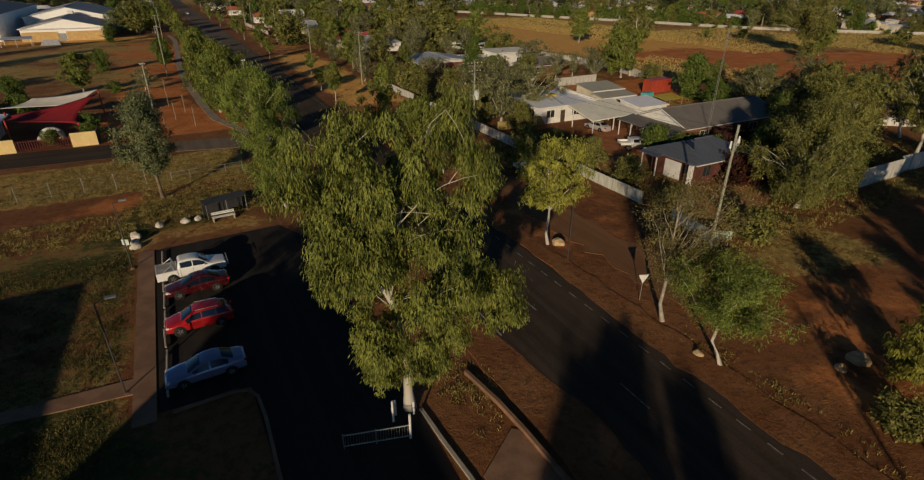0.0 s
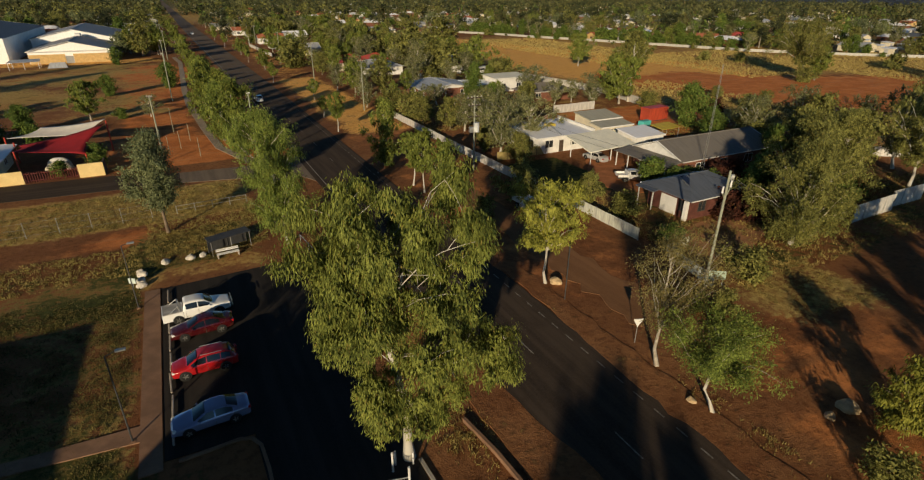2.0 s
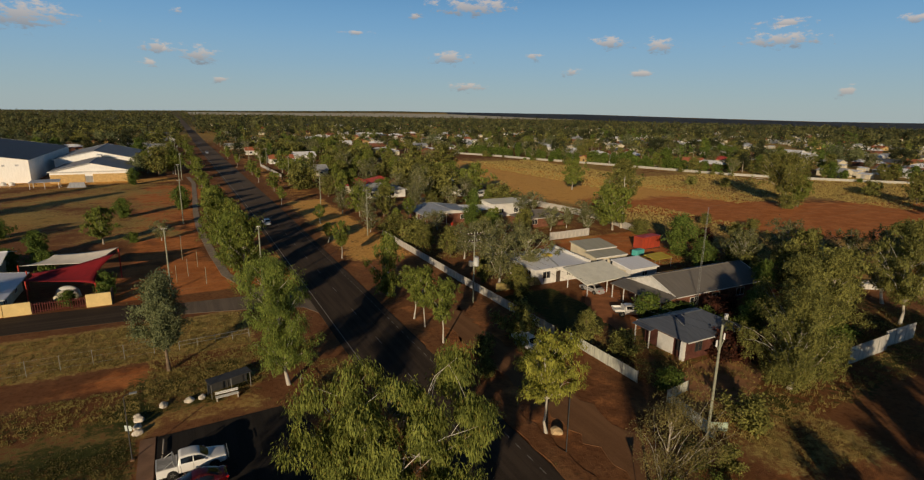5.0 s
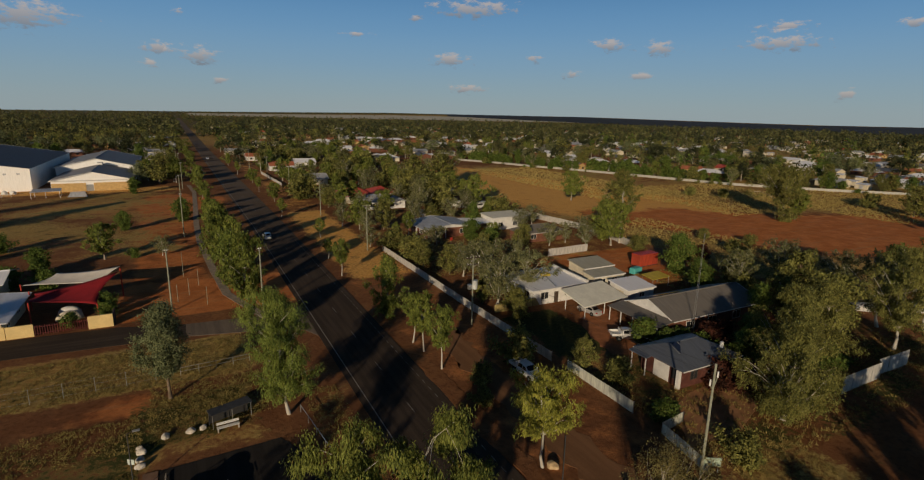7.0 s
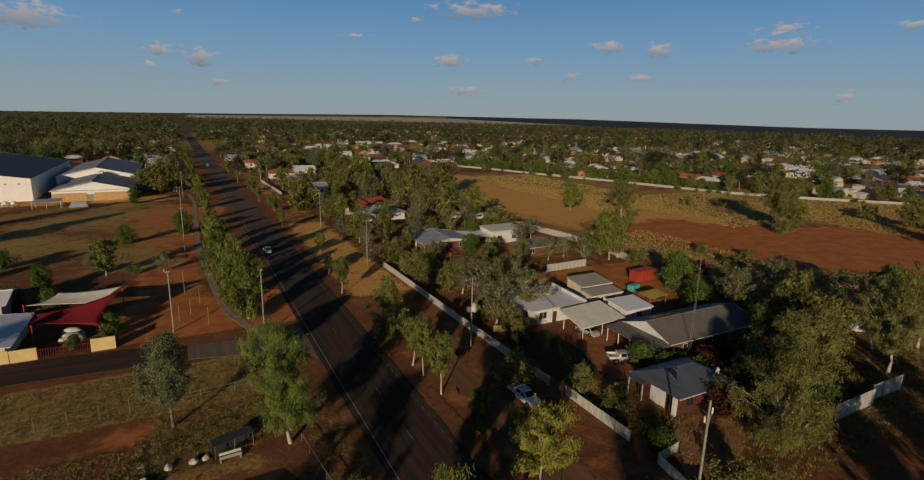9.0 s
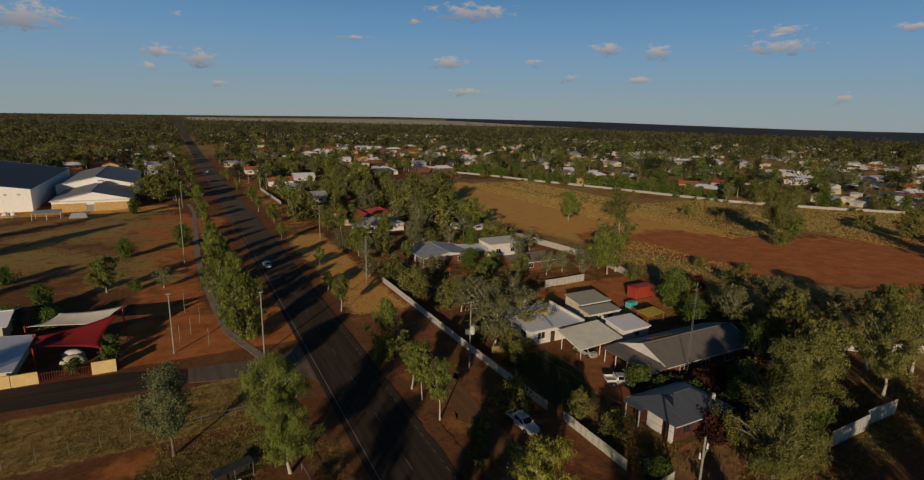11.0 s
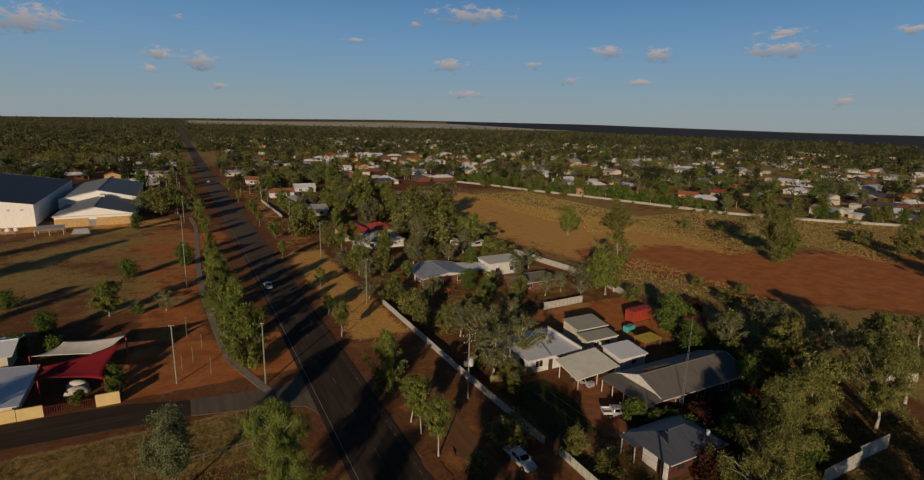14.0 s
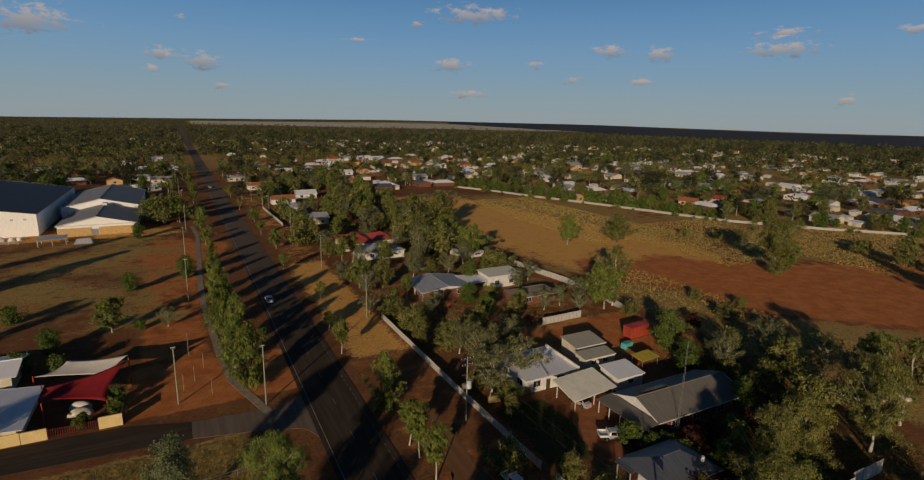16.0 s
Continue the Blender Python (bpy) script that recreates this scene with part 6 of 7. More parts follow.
            part("door_seam", box(xb - 0.05, xb - 0.03, min(s * W * 0.95, s * (W + 0.003)), max(s * W * 0.95, s * (W + 0.003)), g + 0.15, along(SHO, xb) - 0.05), dark_steel, c)
        zs = shell(cowl - 0.3)[2]
        part("mirror", box(cowl - 0.38, cowl - 0.24, min(s * W * 0.95, s * (W + 0.16)), max(s * W * 0.95, s * (W + 0.16)), zs + 0.03, zs + 0.16, 0.04), paint, c)
        nz = along(SHO, f - 0.14)
        part("headlight", box(f - 0.36, f - 0.06, min(s * W * 0.5, s * W * 0.86), max(s * W * 0.5, s * W * 0.86), nz - 0.10, nz + 0.05, 0.05), lamp_glass, c, "clear headlight")
        tz = 0.82 if kind == "sedan" else 0.92
        part("tail_light", box(-f - 0.006, -f + 0.22, min(s * W * 0.56, s * W * 0.86), max(s * W * 0.56, s * W * 0.86), tz - 0.14, tz + 0.04, 0.03), tail_glass, c, "red tail light")
    fr, rr_, wt = roof_f, roof_r, 0.70
    A, E, WB = fr, rr_, wt
    part("bumper", box(f - 0.1, f + 0.03, -W * 0.74, W * 0.74, g + 0.02, g + 0.26, 0.04), dark_steel if kind != "sedan" else paint, c)
    part("number_plate", box(f + 0.032, f + 0.04, -0.19, 0.19, g + 0.1, g + 0.21), white_paint, c)
    if kind == "ute":
        tub = bmesh.new()
        add_box(tub, -f, -1.08, -W, W, g + 0.12, 0.62)
        add_box(tub, -f, -1.08, W - 0.08, W, 0.62, 1.06)
        add_box(tub, -f, -1.08, -W, -W + 0.08, 0.62, 1.06)
        add_box(tub, -f, -f + 0.08, -W + 0.08, W - 0.08, 0.62, 1.1)
        add_box(tub, -1.17, -1.09, -W + 0.08, W - 0.08, 0.62, 1.1)
        part("tub", tub, paint, c)
        part("tonneau_cover", box(-f + 0.05, -1.12, -W + 0.05, W - 0.05, 1.05, 1.1, 0.02), mottled("canvas_grey", (0.42, 0.41, 0.39), 1.5, 0.9), c, "grey soft cover over the tub")
        bar = bmesh.new()
        for s in (1, -1):
            add_rod(bar, (-1.3, s * 0.78, 1.08), (-1.4, s * 0.70, 1.55), 0.04)
            add_rod(bar, (-2.05, s * 0.8, 1.08), (-1.4, s * 0.70, 1.52), 0.035)
        add_rod(bar, (-1.4, -0.7, 1.55), (-1.4, 0.7, 1.55), 0.04)
        part("sports_bar", bar, steel, c, "chrome sports bar")
        part("bull_bar", add_rod(rod((f + 0.1, -0.75, 0.95), (f + 0.1, 0.75, 0.95), 0.035), (f + 0.1, -0.75, 0.6), (f + 0.1, 0.75, 0.6), 0.035), steel, c)
    if kind == "tray":
        part("tray_deck", box(-f, -1.1, -W, W, 0.82, 0.92, 0.01), white_paint, c, "white drop-side tray")
        for y0, y1 in ((W - 0.05, W), (-W, -W + 0.05)):
            part("tray_side", box(-f, -1.2, y0, y1, 0.922, 1.2, 0.01), white_paint, c)
        part("tailgate", box(-f, -f + 0.05, -W + 0.052, W - 0.052, 0.922, 1.2, 0.01), white_paint, c)
        part("headboard", box(-1.2, -1.13, -W + 0.052, W - 0.052, 0.922, 1.65, 0.01), white_paint, c)
        part("chassis", box(-f + 0.2, -1.0, -0.4, 0.4, 0.45, 0.818), dark_steel, c)
        part("bull_bar", add_rod(rod((f + 0.1, -0.75, 0.95), (f + 0.1, 0.75, 0.95), 0.04), (f + 0.1, -0.75, 0.6), (f + 0.1, 0.75, 0.6), 0.04), steel, c)
    if kind == "suv":
        for s in (1, -1):
            part("roof_rail", rod((A - 0.25, s * WB * 0.84, H - 0.02), (E + 0.35, s * WB * 0.82, H - 0.05), 0.022), steel, c)
    wx = {"sedan": (1.38, -1.32), "suv": (1.35, -1.3), "ute": (1.62, -1.5), "tray": (1.62, -1.5)}[kind]
    r = {"sedan": 0.32, "suv": 0.35, "ute": 0.37, "tray": 0.38}[kind]
    for x in wx:
        for s in (1, -1):
            wheel(c, x, s * (W - 0.08), r)
            part("wheel_arch", rod((x, s * (W - 0.30), r + 0.01), (x, s * (W + 0.004), r + 0.01), r + 0.055, n=18), rubber, c)
    return c


car("pickup", pose(-1.95, 44.6, 0.045, 0, 0, 2), "white dual-cab pickup with a grey tub cover, parked", paint_white, "ute", "pickup")
car("sedan", pose(-1.75, 41.7, 0.045, 0, 0, 182), "dark red sedan in the shadow of the pickup", paint_maroon, "sedan")
car("hatchback", pose(-1.9, 36.5, 0.045, 0, 0, 180), "bright red hatchback with silver roof rails, parked", paint_red, "suv")
car("sedan", pose(-1.95, 30.55, 0.045, 0, 0, 182), "silver-blue sedan parked at the end bay", paint_silver, "sedan")
car("pickup", pose(36.9, 51.9, 0.02, 0, 0, -86), "white dual-cab pickup with a drop-side tray on the verge", paint_white, "tray", "pickup")
car("sedan", pose(17.9, 144.5, 0.06, 0, 0, 90), "white car driving along the street", paint_white, "suv")
car("sedan", pose(15.5, 400, 0.06, 0, 0, 270), "white car far along the street", paint_white, "sedan")
car("pickup", pose(57.4, 55.0, 0.02, 0, 0, -25), "old grey utility in the driveway of the brick house", paint_grey, "tray", "pickup")
car("sedan", pose(59.5, 66.0, 0.02, 0, 0, 95), "grey car under the carport", paint_grey, "sedan")
car("sedan", pose(60.5, 146, 0.02, 0, 0, 30), "pale car beside the low house", paint_white, "sedan")
for x, y, a in ((-70, 253.5, 5), (-76, 253.0, 0), (-82, 253.6, 8)):
    car("hatchback", pose(x, y, 0.02, 0, 0, a), "white vehicle parked before the warehouse", paint_white, "suv")

# wheel stops
for k in range(8):
    u0 = 29.2 + k * 2.62
    w = thing("wheel_stop", pose(-4.2, u0, 0.04, 0, 0, random.Random(k).uniform(-2, 2)), "pale steel wheel-stop rail of a parking bay", "wheel stop", "wheel stops")
    part("rail", box(-0.06, 0.06, 0, 2.3, 0.12, 0.24, 0.02), concrete_pale, w)
    part("foot", box(-0.05, 0.05, 0.2, 0.32, 0, 0.12), concrete, w)
    part("foot", box(-0.05, 0.05, 1.98, 2.1, 0, 0.12), concrete, w)


# ---- poles and lamps ----
def power_pole(x, y, h, label, arms=((0.6, 2.2),), turn=0, transformer=False, mat=None, lamp=False):
    p = thing("power_pole", pose(x, y, 0, 0, 0, turn), label, "power pole", "power poles")
    part("pole", rod((0, 0, -0.1), (0, 0, h), 0.145, 0.1, 10), mat or wood_pole, p)
    for down, w in arms:
        part("crossarm", box(-w / 2, w / 2, -0.07, 0.07, h - down - 0.07, h - down + 0.07), dark_wood, p)
        for s in (-0.46, -0.2, 0.2, 0.46):
            part("insulator", rod((s * w, 0, h - down + 0.07), (s * w, 0, h - down + 0.27), 0.05, 0.03, 6), white_paint, p)
        bm = bmesh.new()
        for s in (1, -1):
            add_rod(bm, (s * w * 0.32, 0.09, h - down), (0, 0.12, h - down - 0.7), 0.02, n=4)
        part("brace", bm, steel, p)
    if transformer:
        part("transformer", rod((0.05, -0.6, h - 5.3), (0.05, -0.6, h - 3.9), 0.42, n=14), mottled("transformer_grey", (0.55, 0.57, 0.56), 1, 0.5), p, "grey drum transformer")
        part("bracket", box(-0.08, 0.08, -0.62, 0.1, h - 4.6, h - 4.5), steel, p)
        part("crossarm", box(-1.0, 1.0, -0.06, 0.06, h - 3.2, h - 3.08), dark_wood, p)
        part("switch_box", box(-0.9, -0.3, -0.5, 0.1, h - 5.4, h - 4.6, 0.03), steel, p)
    if lamp:
        part("lamp_arm", rod((0, 0, h - 1.6), (-1.8, 0, h - 0.9), 0.035), steel, p)
        part("lamp_head", box(-2.3, -1.7, -0.12, 0.12, h - 0.95, h - 0.82, 0.03), steel, p)
    return p


RIGHT_LINE = [(38.6, 69.9), (38.0, 122.0), (38.2, 171.5), (37.5, 222), (36.0, 272), (34.0, 328), (33, 390)]
power_pole(38.6, 69.9, 11.5, "timber power pole with a drum transformer and cross-arms", ((0.4, 2.4), (1.5, 2.0)), 0, True)
for x, y in RIGHT_LINE[1:]:
    power_pole(x, y, 11.4, "timber power pole beside the street", ((0.5, 1.8),))
corner_pole = power_pole(40.5, 28.1, 11.5, "greenish timber power pole at the driveway corner", (), 20, mat=mottled("pole_green", (0.30, 0.31, 0.235), 2, 0.85, 0.25, 0.4))
for s in (1, -1):
    part("crossarm", rod((0, 0, 8.9), (s * 1.05, 0, 9.8), 0.05, n=6), wood_pole, corner_pole)
    part("insulator", rod((s * 1.05, 0, 9.75), (s * 1.05, 0, 10.35), 0.09, 0.07, 8), white_paint, corner_pole)
power_pole(-3.9, 95.8, 10.6, "weathered timber power pole behind the footpath", ((0.3, 0.7),))
power_pole(9.6, 89.3, 11.0, "timber street pole between the avenue gums", ((0.2, 0.5),))
for x, y, h in ((-1.4, 154.0, 11.5), (-1.6, 203, 11), (-0.8, 252, 11), (-1.6, 305, 11), (-3.0, 360, 11), (-5, 420, 11)):
    power_pole(x, y, h, "slim timber pole along the footpath", ((0.3, 0.9),))
power_pole(12.1, -12.9, 10.0, "timber power pole standing south of the car park")
power_pole(16.4, -11.2, 10.0, "second timber power pole south of the car park")
for x, y in ((-1.2, 103.5), (0.5, 109), (-2, 116), (1.5, 97), (-3.0, 100.2)):
    solo("marker_post", rod((x, y, -0.05), (x, y, 5.0 if y > 110 else 3.2), 0.05, 0.04, 6), wood_pole, HERE, "thin timber post in bare earth", "post", "marker posts")


def park_lamp(x, y, h, arm, label):
    p = thing("street_lamp", pose(x, y, 0, 0, 0, 0), label, "street lamp", "park lamps")
    part("pole", rod((0, 0, -0.05), (0, 0, h), 0.055, 0.04), dark_steel, p)
    part("base_plate", box(-0.16, 0.16, -0.16, 0.16, 0.0, 0.1), concrete, p)
    part("arm", rod((0, 0, h), (arm, 0.25, h + 0.05), 0.03), dark_steel, p)
    part("lamp_head", box(arm, arm + 0.55, 0.12, 0.38, h, h + 0.1, 0.02), steel, p)


park_lamp(-6.45, 30.9, 6.4, 0.5, "slim dark lamp post beside the parking footpath")
park_lamp(-6.5, 48.0, 6.0, 0.4, "slim lamp post at the end of the car park")
sg = thing("sign", pose(-7.0, 52.4, 0, 0, 0, -30), "small pale square sign on a post", "sign")
part("post", rod((0, 0, -0.05), (0, 0, 0.9), 0.03), steel, sg)
part("panel", box(-0.32, 0.32, -0.05, -0.03, 0.4, 0.95), mottled("sign_pale", (0.62, 0.70, 0.66), 1, 0.6), sg)

# lattice radio mast
mast = thing("radio_mast", pose(66.9, 51.0, 0, 0, 0, 15), "thin lattice radio mast beside the brick house", "mast")
tri = [(0.19 * math.cos(a), 0.19 * math.sin(a)) for a in (0, math.tau / 3, 2 * math.tau / 3)]
for x, y in tri:
    part("leg", rod((x, y, 0), (x * 0.4, y * 0.4, 16.5), 0.018, 0.014, 5), steel, mast)
bm = bmesh.new()
for k in range(26):
    z0, z1 = k * 0.63, (k + 1) * 0.63
    for i in range(3):
        p, q = tri[i], tri[(i + 1) % 3]
        s0, s1 = 1 - 0.6 * z0 / 16.5, 1 - 0.6 * z1 / 16.5
        add_rod(bm, (p[0] * s0, p[1] * s0, z0), (q[0] * s1, q[1] * s1, z1), 0.008, n=4)
part("lattice", bm, steel, mast)


# ---- cables ----
def cable(a, b, sag, r=0.02):
    cu = bpy.data.curves.new("power_cable", "CURVE")
    cu.dimensions, cu.bevel_depth, cu.bevel_resolution = "3D", r, 1
    sp = cu.splines.new("POLY")
    sp.points.add(12)
    for k, pt in enumerate(sp.points):
        f = k / 12
        p = Vector(a).lerp(Vector(b), f)
        pt.co = (p.x, p.y, p.z - sag * 4 * f * (1 - f), 1)
    cu.materials.append(dark_steel)
    return tagged(new("power_cable", cu), "thin dark overhead cable between poles", "cable", "power cables")


line = [(40.2, 27.8)] + RIGHT_LINE
for (ax, ay), (bx, by) in zip(line, line[1:]):
    for off in (-0.9, 0.9):
        cable((ax + off, ay, 11.0), (bx + off, by, 11.0), 0.7, 0.012)


# ---- rocks, bench, shelter, gate, signs ----
def rock(name, x, y, s, seed, mat, label, sz=0.75):
    rng = random.Random(seed)
    bm = bmesh.new()
    bmesh.ops.create_icosphere(bm, subdivisions=3, radius=1)
    o = Vector((rng.uniform(0, 50), rng.uniform(0, 50), rng.uniform(0, 50)))
    for v in bm.verts:
        k = 1 + 0.32 * noise.noise(v.co * 1.1 + o) + 0.12 * noise.noise(v.co * 3 + o)
        v.co = Vector((v.co.x * k * s, v.co.y * k * s * 0.8, max(-0.25, v.co.z * k) * s * sz))
    return solo(name, bm, mat, pose(x, y, s * sz * 0.2, 0, 0, rng.uniform(0, 360)), label, "rock", "landscape rocks")


for i, (x, y, s) in enumerate(((-6.3, 52.2, 0.5), (-6.4, 53.4, 0.45), (-6.35, 54.6, 0.5), (-4.3, 56.5, 0.5), (-2.0, 56.5, 0.5), (-0.8, 56.6, 0.42), (-6.5, 55.4, 0.36))):
    rock("rock", x, y, s, i + 3, stone_pale, "pale landscape boulder beside the car park")
rock("rock", 35.7, 12.5, 0.7, 40, stone_ochre, "large pale ochre boulder on red earth")
rock("rock", 33.9, 12.6, 0.4, 44, stone_ochre, "small ochre rock beside the boulder")
rock("rock", 28.6, 35.3, 0.62, 47, stone_ochre, "ochre rock at the foot of the yellow gum")
rock("rock", 27.0, 17.8, 0.35, 48, stone_ochre, "small rock by the leaning tree")
be_ = thing("bench", pose(1.55, 55.3, 0, 0, 0, 5), "white slatted park bench facing the car park", "bench")
for k in range(4):
    part("slat", box(-1.1, 1.1, -0.24 + k * 0.13, -0.14 + k * 0.13, 0.43, 0.47), white_paint, be_)
for k in range(2):
    part("back_slat", box(-1.1, 1.1, 0.28, 0.32, 0.6 + k * 0.16, 0.72 + k * 0.16), white_paint, be_)
for x in (-1.0, 1.0):
    part("leg", box(x - 0.05, x + 0.05, -0.22, 0.3, -0.02, 0.43), concrete_pale, be_)
sh_ = thing("bus_shelter", pose(1.9, 57.0, 0, 0, 0, 18), "dark open shelter with a low flat roof", "shelter")
part("roof", slab([(-2.2, -0.65, 1.72), (2.2, -0.65, 1.72), (2.2, 0.6, 1.85), (-2.2, 0.6, 1.85)], (0, 0, -0.09)), dark_steel, sh_)
for x in (-2.05, 0, 2.05):
    for y in (-0.55, 0.5):
        part("post", rod((x, y, -0.05), (x, y, 1.68), 0.04), steel if y < 0 else dark_steel, sh_)
part("back_panel", box(-2.0, 2.0, 0.54, 0.58, 0.2, 1.6), dark_steel, sh_)
gt = thing("gate", pose(3.9, 20.85, 0.02, 0, 0, -15), "low grey metal swing gate at the car park", "gate")
part("top_rail", rod((0, 0, 0.95), (3.45, 0, 0.95), 0.035), steel, gt)
part("bottom_rail", rod((0, 0, 0.2), (3.45, 0, 0.2), 0.03), steel, gt)
for k in range(24):
    part("bar", rod((0.1 + k * 0.142, 0, 0.2), (0.1 + k * 0.142, 0, 0.95), 0.011, n=4), steel, gt)
for x in (0, 1.7):
    part("stile", rod((x, 0, 0.0), (x, 0, 1.05), 0.035), steel, gt)
part("gate_post", rod((3.52, 0, -0.05), (3.52, 0, 1.7), 0.07), white_paint, gt)
for x, y, h in ((6.9, 21.5, 1.5), (7.2, 21.9, 1.1), (8.15, 21.5, 0.95)):
    solo("bollard", rod((x, y, -0.05), (x, y, h), 0.07, 0.06), white_paint, HERE, "short white steel bollard beside the gate", "bollard", "bollards")
gw_ = thing("give_way_sign", pose(28.4, 24.6, 0, 0, 0, -20), "triangular white road sign on a steel post", "sign")
part("post", rod((0, 0, -0.05), (0, 0, 2.2), 0.03), steel, gw_)
part("panel", slab([(-0.42, -0.04, 2.25), (0.42, -0.04, 2.25), (0, -0.04, 1.5)], (0, 0.015, 0)), white_paint, gw_)
solo("sign_post", rod((27.5, 32.4, -0.05), (27.5, 32.4, 5.4), 0.05), dark_steel, HERE, "thin dark steel post beside the yellow gum", "post")
sb_ = thing("street_sign", pose(41.7, 28.0, 0, 0, 0, -30), "pale green board sign in shrubs", "sign")
part("panel", box(-0.9, 0.9, -0.03, 0.03, 0.7, 1.6), mottled("sign_green", (0.40, 0.50, 0.40), 1, 0.6), sb_)
for x in (-0.7, 0.7):
    part("post", rod((x, 0.05, -0.05), (x, 0.05, 1.6), 0.04), steel, sb_)
rs = thing("red_banner", pose(-3.2, 334, 0, 0, 0, 30), "tall red banner sign on two posts", "sign")
part("panel", box(-1.4, 1.4, -0.06, 0.06, 1.0, 4.6), red_paint, rs)
for x in (-1.2, 1.2):
    part("post", rod((x, 0.1, -0.05), (x, 0.1, 4.6), 0.08), steel, rs)

# wire fence along the dry verge, pipe rail near the grey tree
wf = thing("wire_fence", HERE, "chain-wire fence on thin steel posts", "fence")
for k in range(16):
    x = -52 + k * 3.1
    y = 69.0 + (x + 52) * 0.028
    part("post", rod((x, y, -0.05), (x, y, 1.9), 0.035, n=6), steel, wf)
for z in (0.3, 1.1, 1.8):
    part("wire", rod((-52, 69.0, z), (-5.5, 70.3, z), 0.009, n=4), steel, wf)
pr = thing("pipe_rail", HERE, "galvanised pipe rail fence beside the grass", "fence")
pts = [(-2.8 + k * 2.05, 70.5 + k * 0.15) for k in range(5)]
for x, y in pts:
    part("post", rod((x, y, -0.05), (x, y, 1.1), 0.04, n=6), steel, pr)
for (ax, ay), (bx, by) in zip(pts, pts[1:]):
    part("rail", rod((ax, ay, 1.05), (bx, by, 1.05), 0.035, n=6), steel, pr)
    part("rail", rod((ax, ay, 0.55), (bx, by, 0.55), 0.025, n=6), steel, pr)
gr = thing("guard_rail", HERE, "low pipe barrier beside the street gum", "rail")
for k in range(5):
    part("post", rod((9.0 + k * 0.3, 55.5 - k * 2.6, -0.05), (9.0 + k * 0.3, 55.5 - k * 2.6, 0.9), 0.04, n=6), steel, gr)
part("rail", rod((9.0, 55.5, 0.85), (10.2, 45.1, 0.85), 0.04, n=6), steel, gr)

# yard things
ct = thing("shipping_container", pose(92.0, 85.0, 0, 0, 0, 4), "rust-red shipping container on the yard", "container")
part("body", box(-3.05, 3.05, -1.22, 1.22, 0.12, 2.7, 0.03), sheet_metal("container_red", (0.36, 0.055, 0.026), "X", 0.6, 0.28, metal=0.0), ct)
for k in range(20):
    part("rib", box(-2.95 + k * 0.3, -2.80 + k * 0.3, -1.26, -1.22, 0.3, 2.55), MATS["container_red"], ct)
part("rail", box(-3.08, 3.08, -1.28, 1.28, 2.7, 2.8), red_paint, ct)
part("rail", box(-3.08, 3.08, -1.28, 1.28, 0.0, 0.12), dark_steel, ct)
solo("trampoline_cover", box(-1.4, 1.4, -0.7, 0.7, 0.0, 1.3, 0.12), teal_plastic, pose(85.0, 80.7, 0, 0, 0, 10), "teal tarpaulin over a crate", "crate")
solo("tarpaulin", box(-4.2, 4.2, -0.7, 0.7, 0.0, 0.7, 0.1), teal_plastic, pose(82.5, 102.0, 0, 0, 0, 3), "long teal tarpaulin over stored things behind the fence", "tarpaulin")
sd = thing("sign", pose(58.5, 117.5, 0, 0, 0, 20), "small bright red sign on a post", "sign")
part("post", rod((0, 0, -0.05), (0, 0, 2.2), 0.04), steel, sd)
part("panel", box(-0.45, 0.45, -0.07, -0.045, 1.6, 2.4), red_paint, sd)
aw = thing("awning", pose(82.0, 72.5, 0, 0, 0, 5), "small awning with a yellow cover", "awning")
part("cover", slab([(-2.6, -1.5, 2.0), (2.6, -1.5, 2.0), (2.6, 1.5, 2.4), (-2.6, 1.5, 2.4)], (0, 0, -0.08)), yellow_plastic, aw)
for x in (-2.4, 2.4):
    for y in (-1.3, 1.3):
        part("post", rod((x, y, -0.05), (x, y, 2.0), 0.05), steel, aw)
cv = thing("caravan", pose(68.7, 155.0, 0, 0, 0, -25), "white caravan beside the low house", "caravan")
part("body", box(-2.8, 2.8, -1.15, 1.15, 0.5, 2.6, 0.25), white_paint, cv)
for x in (-0.4, 0.5):
    for s in (1, -1):
        wheel(cv, x, s * 0.95, 0.33)
part("window", box(-1.2, 1.0, -1.165, -1.14, 1.5, 2.1), window_glass, cv)
for x, y, turn in ((87.0, 167.8, -60), (92.5, 164.0, 5), (98.5, 199.0, 70)):
    copy_thing(cv, pose(x, y, 0, 0, 0, turn))
db = bmesh.new()
bmesh.ops.create_uvsphere(db, u_segments=20, v_segments=10, radius=1)
for v in db.verts:
    v.co = Vector((v.co.x * 1.9, v.co.y * 1.3, max(0, v.co.z) * 1.35))
solo("play_dome", db, mottled("dome_cream", (0.72, 0.64, 0.50), 1, 0.7), pose(-18.2, 98.6, 0, 0, 0, 0), "cream dome-shaped play shelter", "play house", smooth=True)
for i, (x, y, s) in enumerate(((-63.5, 254.5, 1.4), (-66.5, 254.0, 1.3), (-60.2, 254.8, 1.2), (-57.5, 254.5, 1.2))):
    rock("bale", x, y, s, 80 + i, white_paint, "white wrapped bale before the warehouse", 0.9)
yf = thing("yard_rail", HERE, "pale post-and-rail fence before the warehouse", "fence")
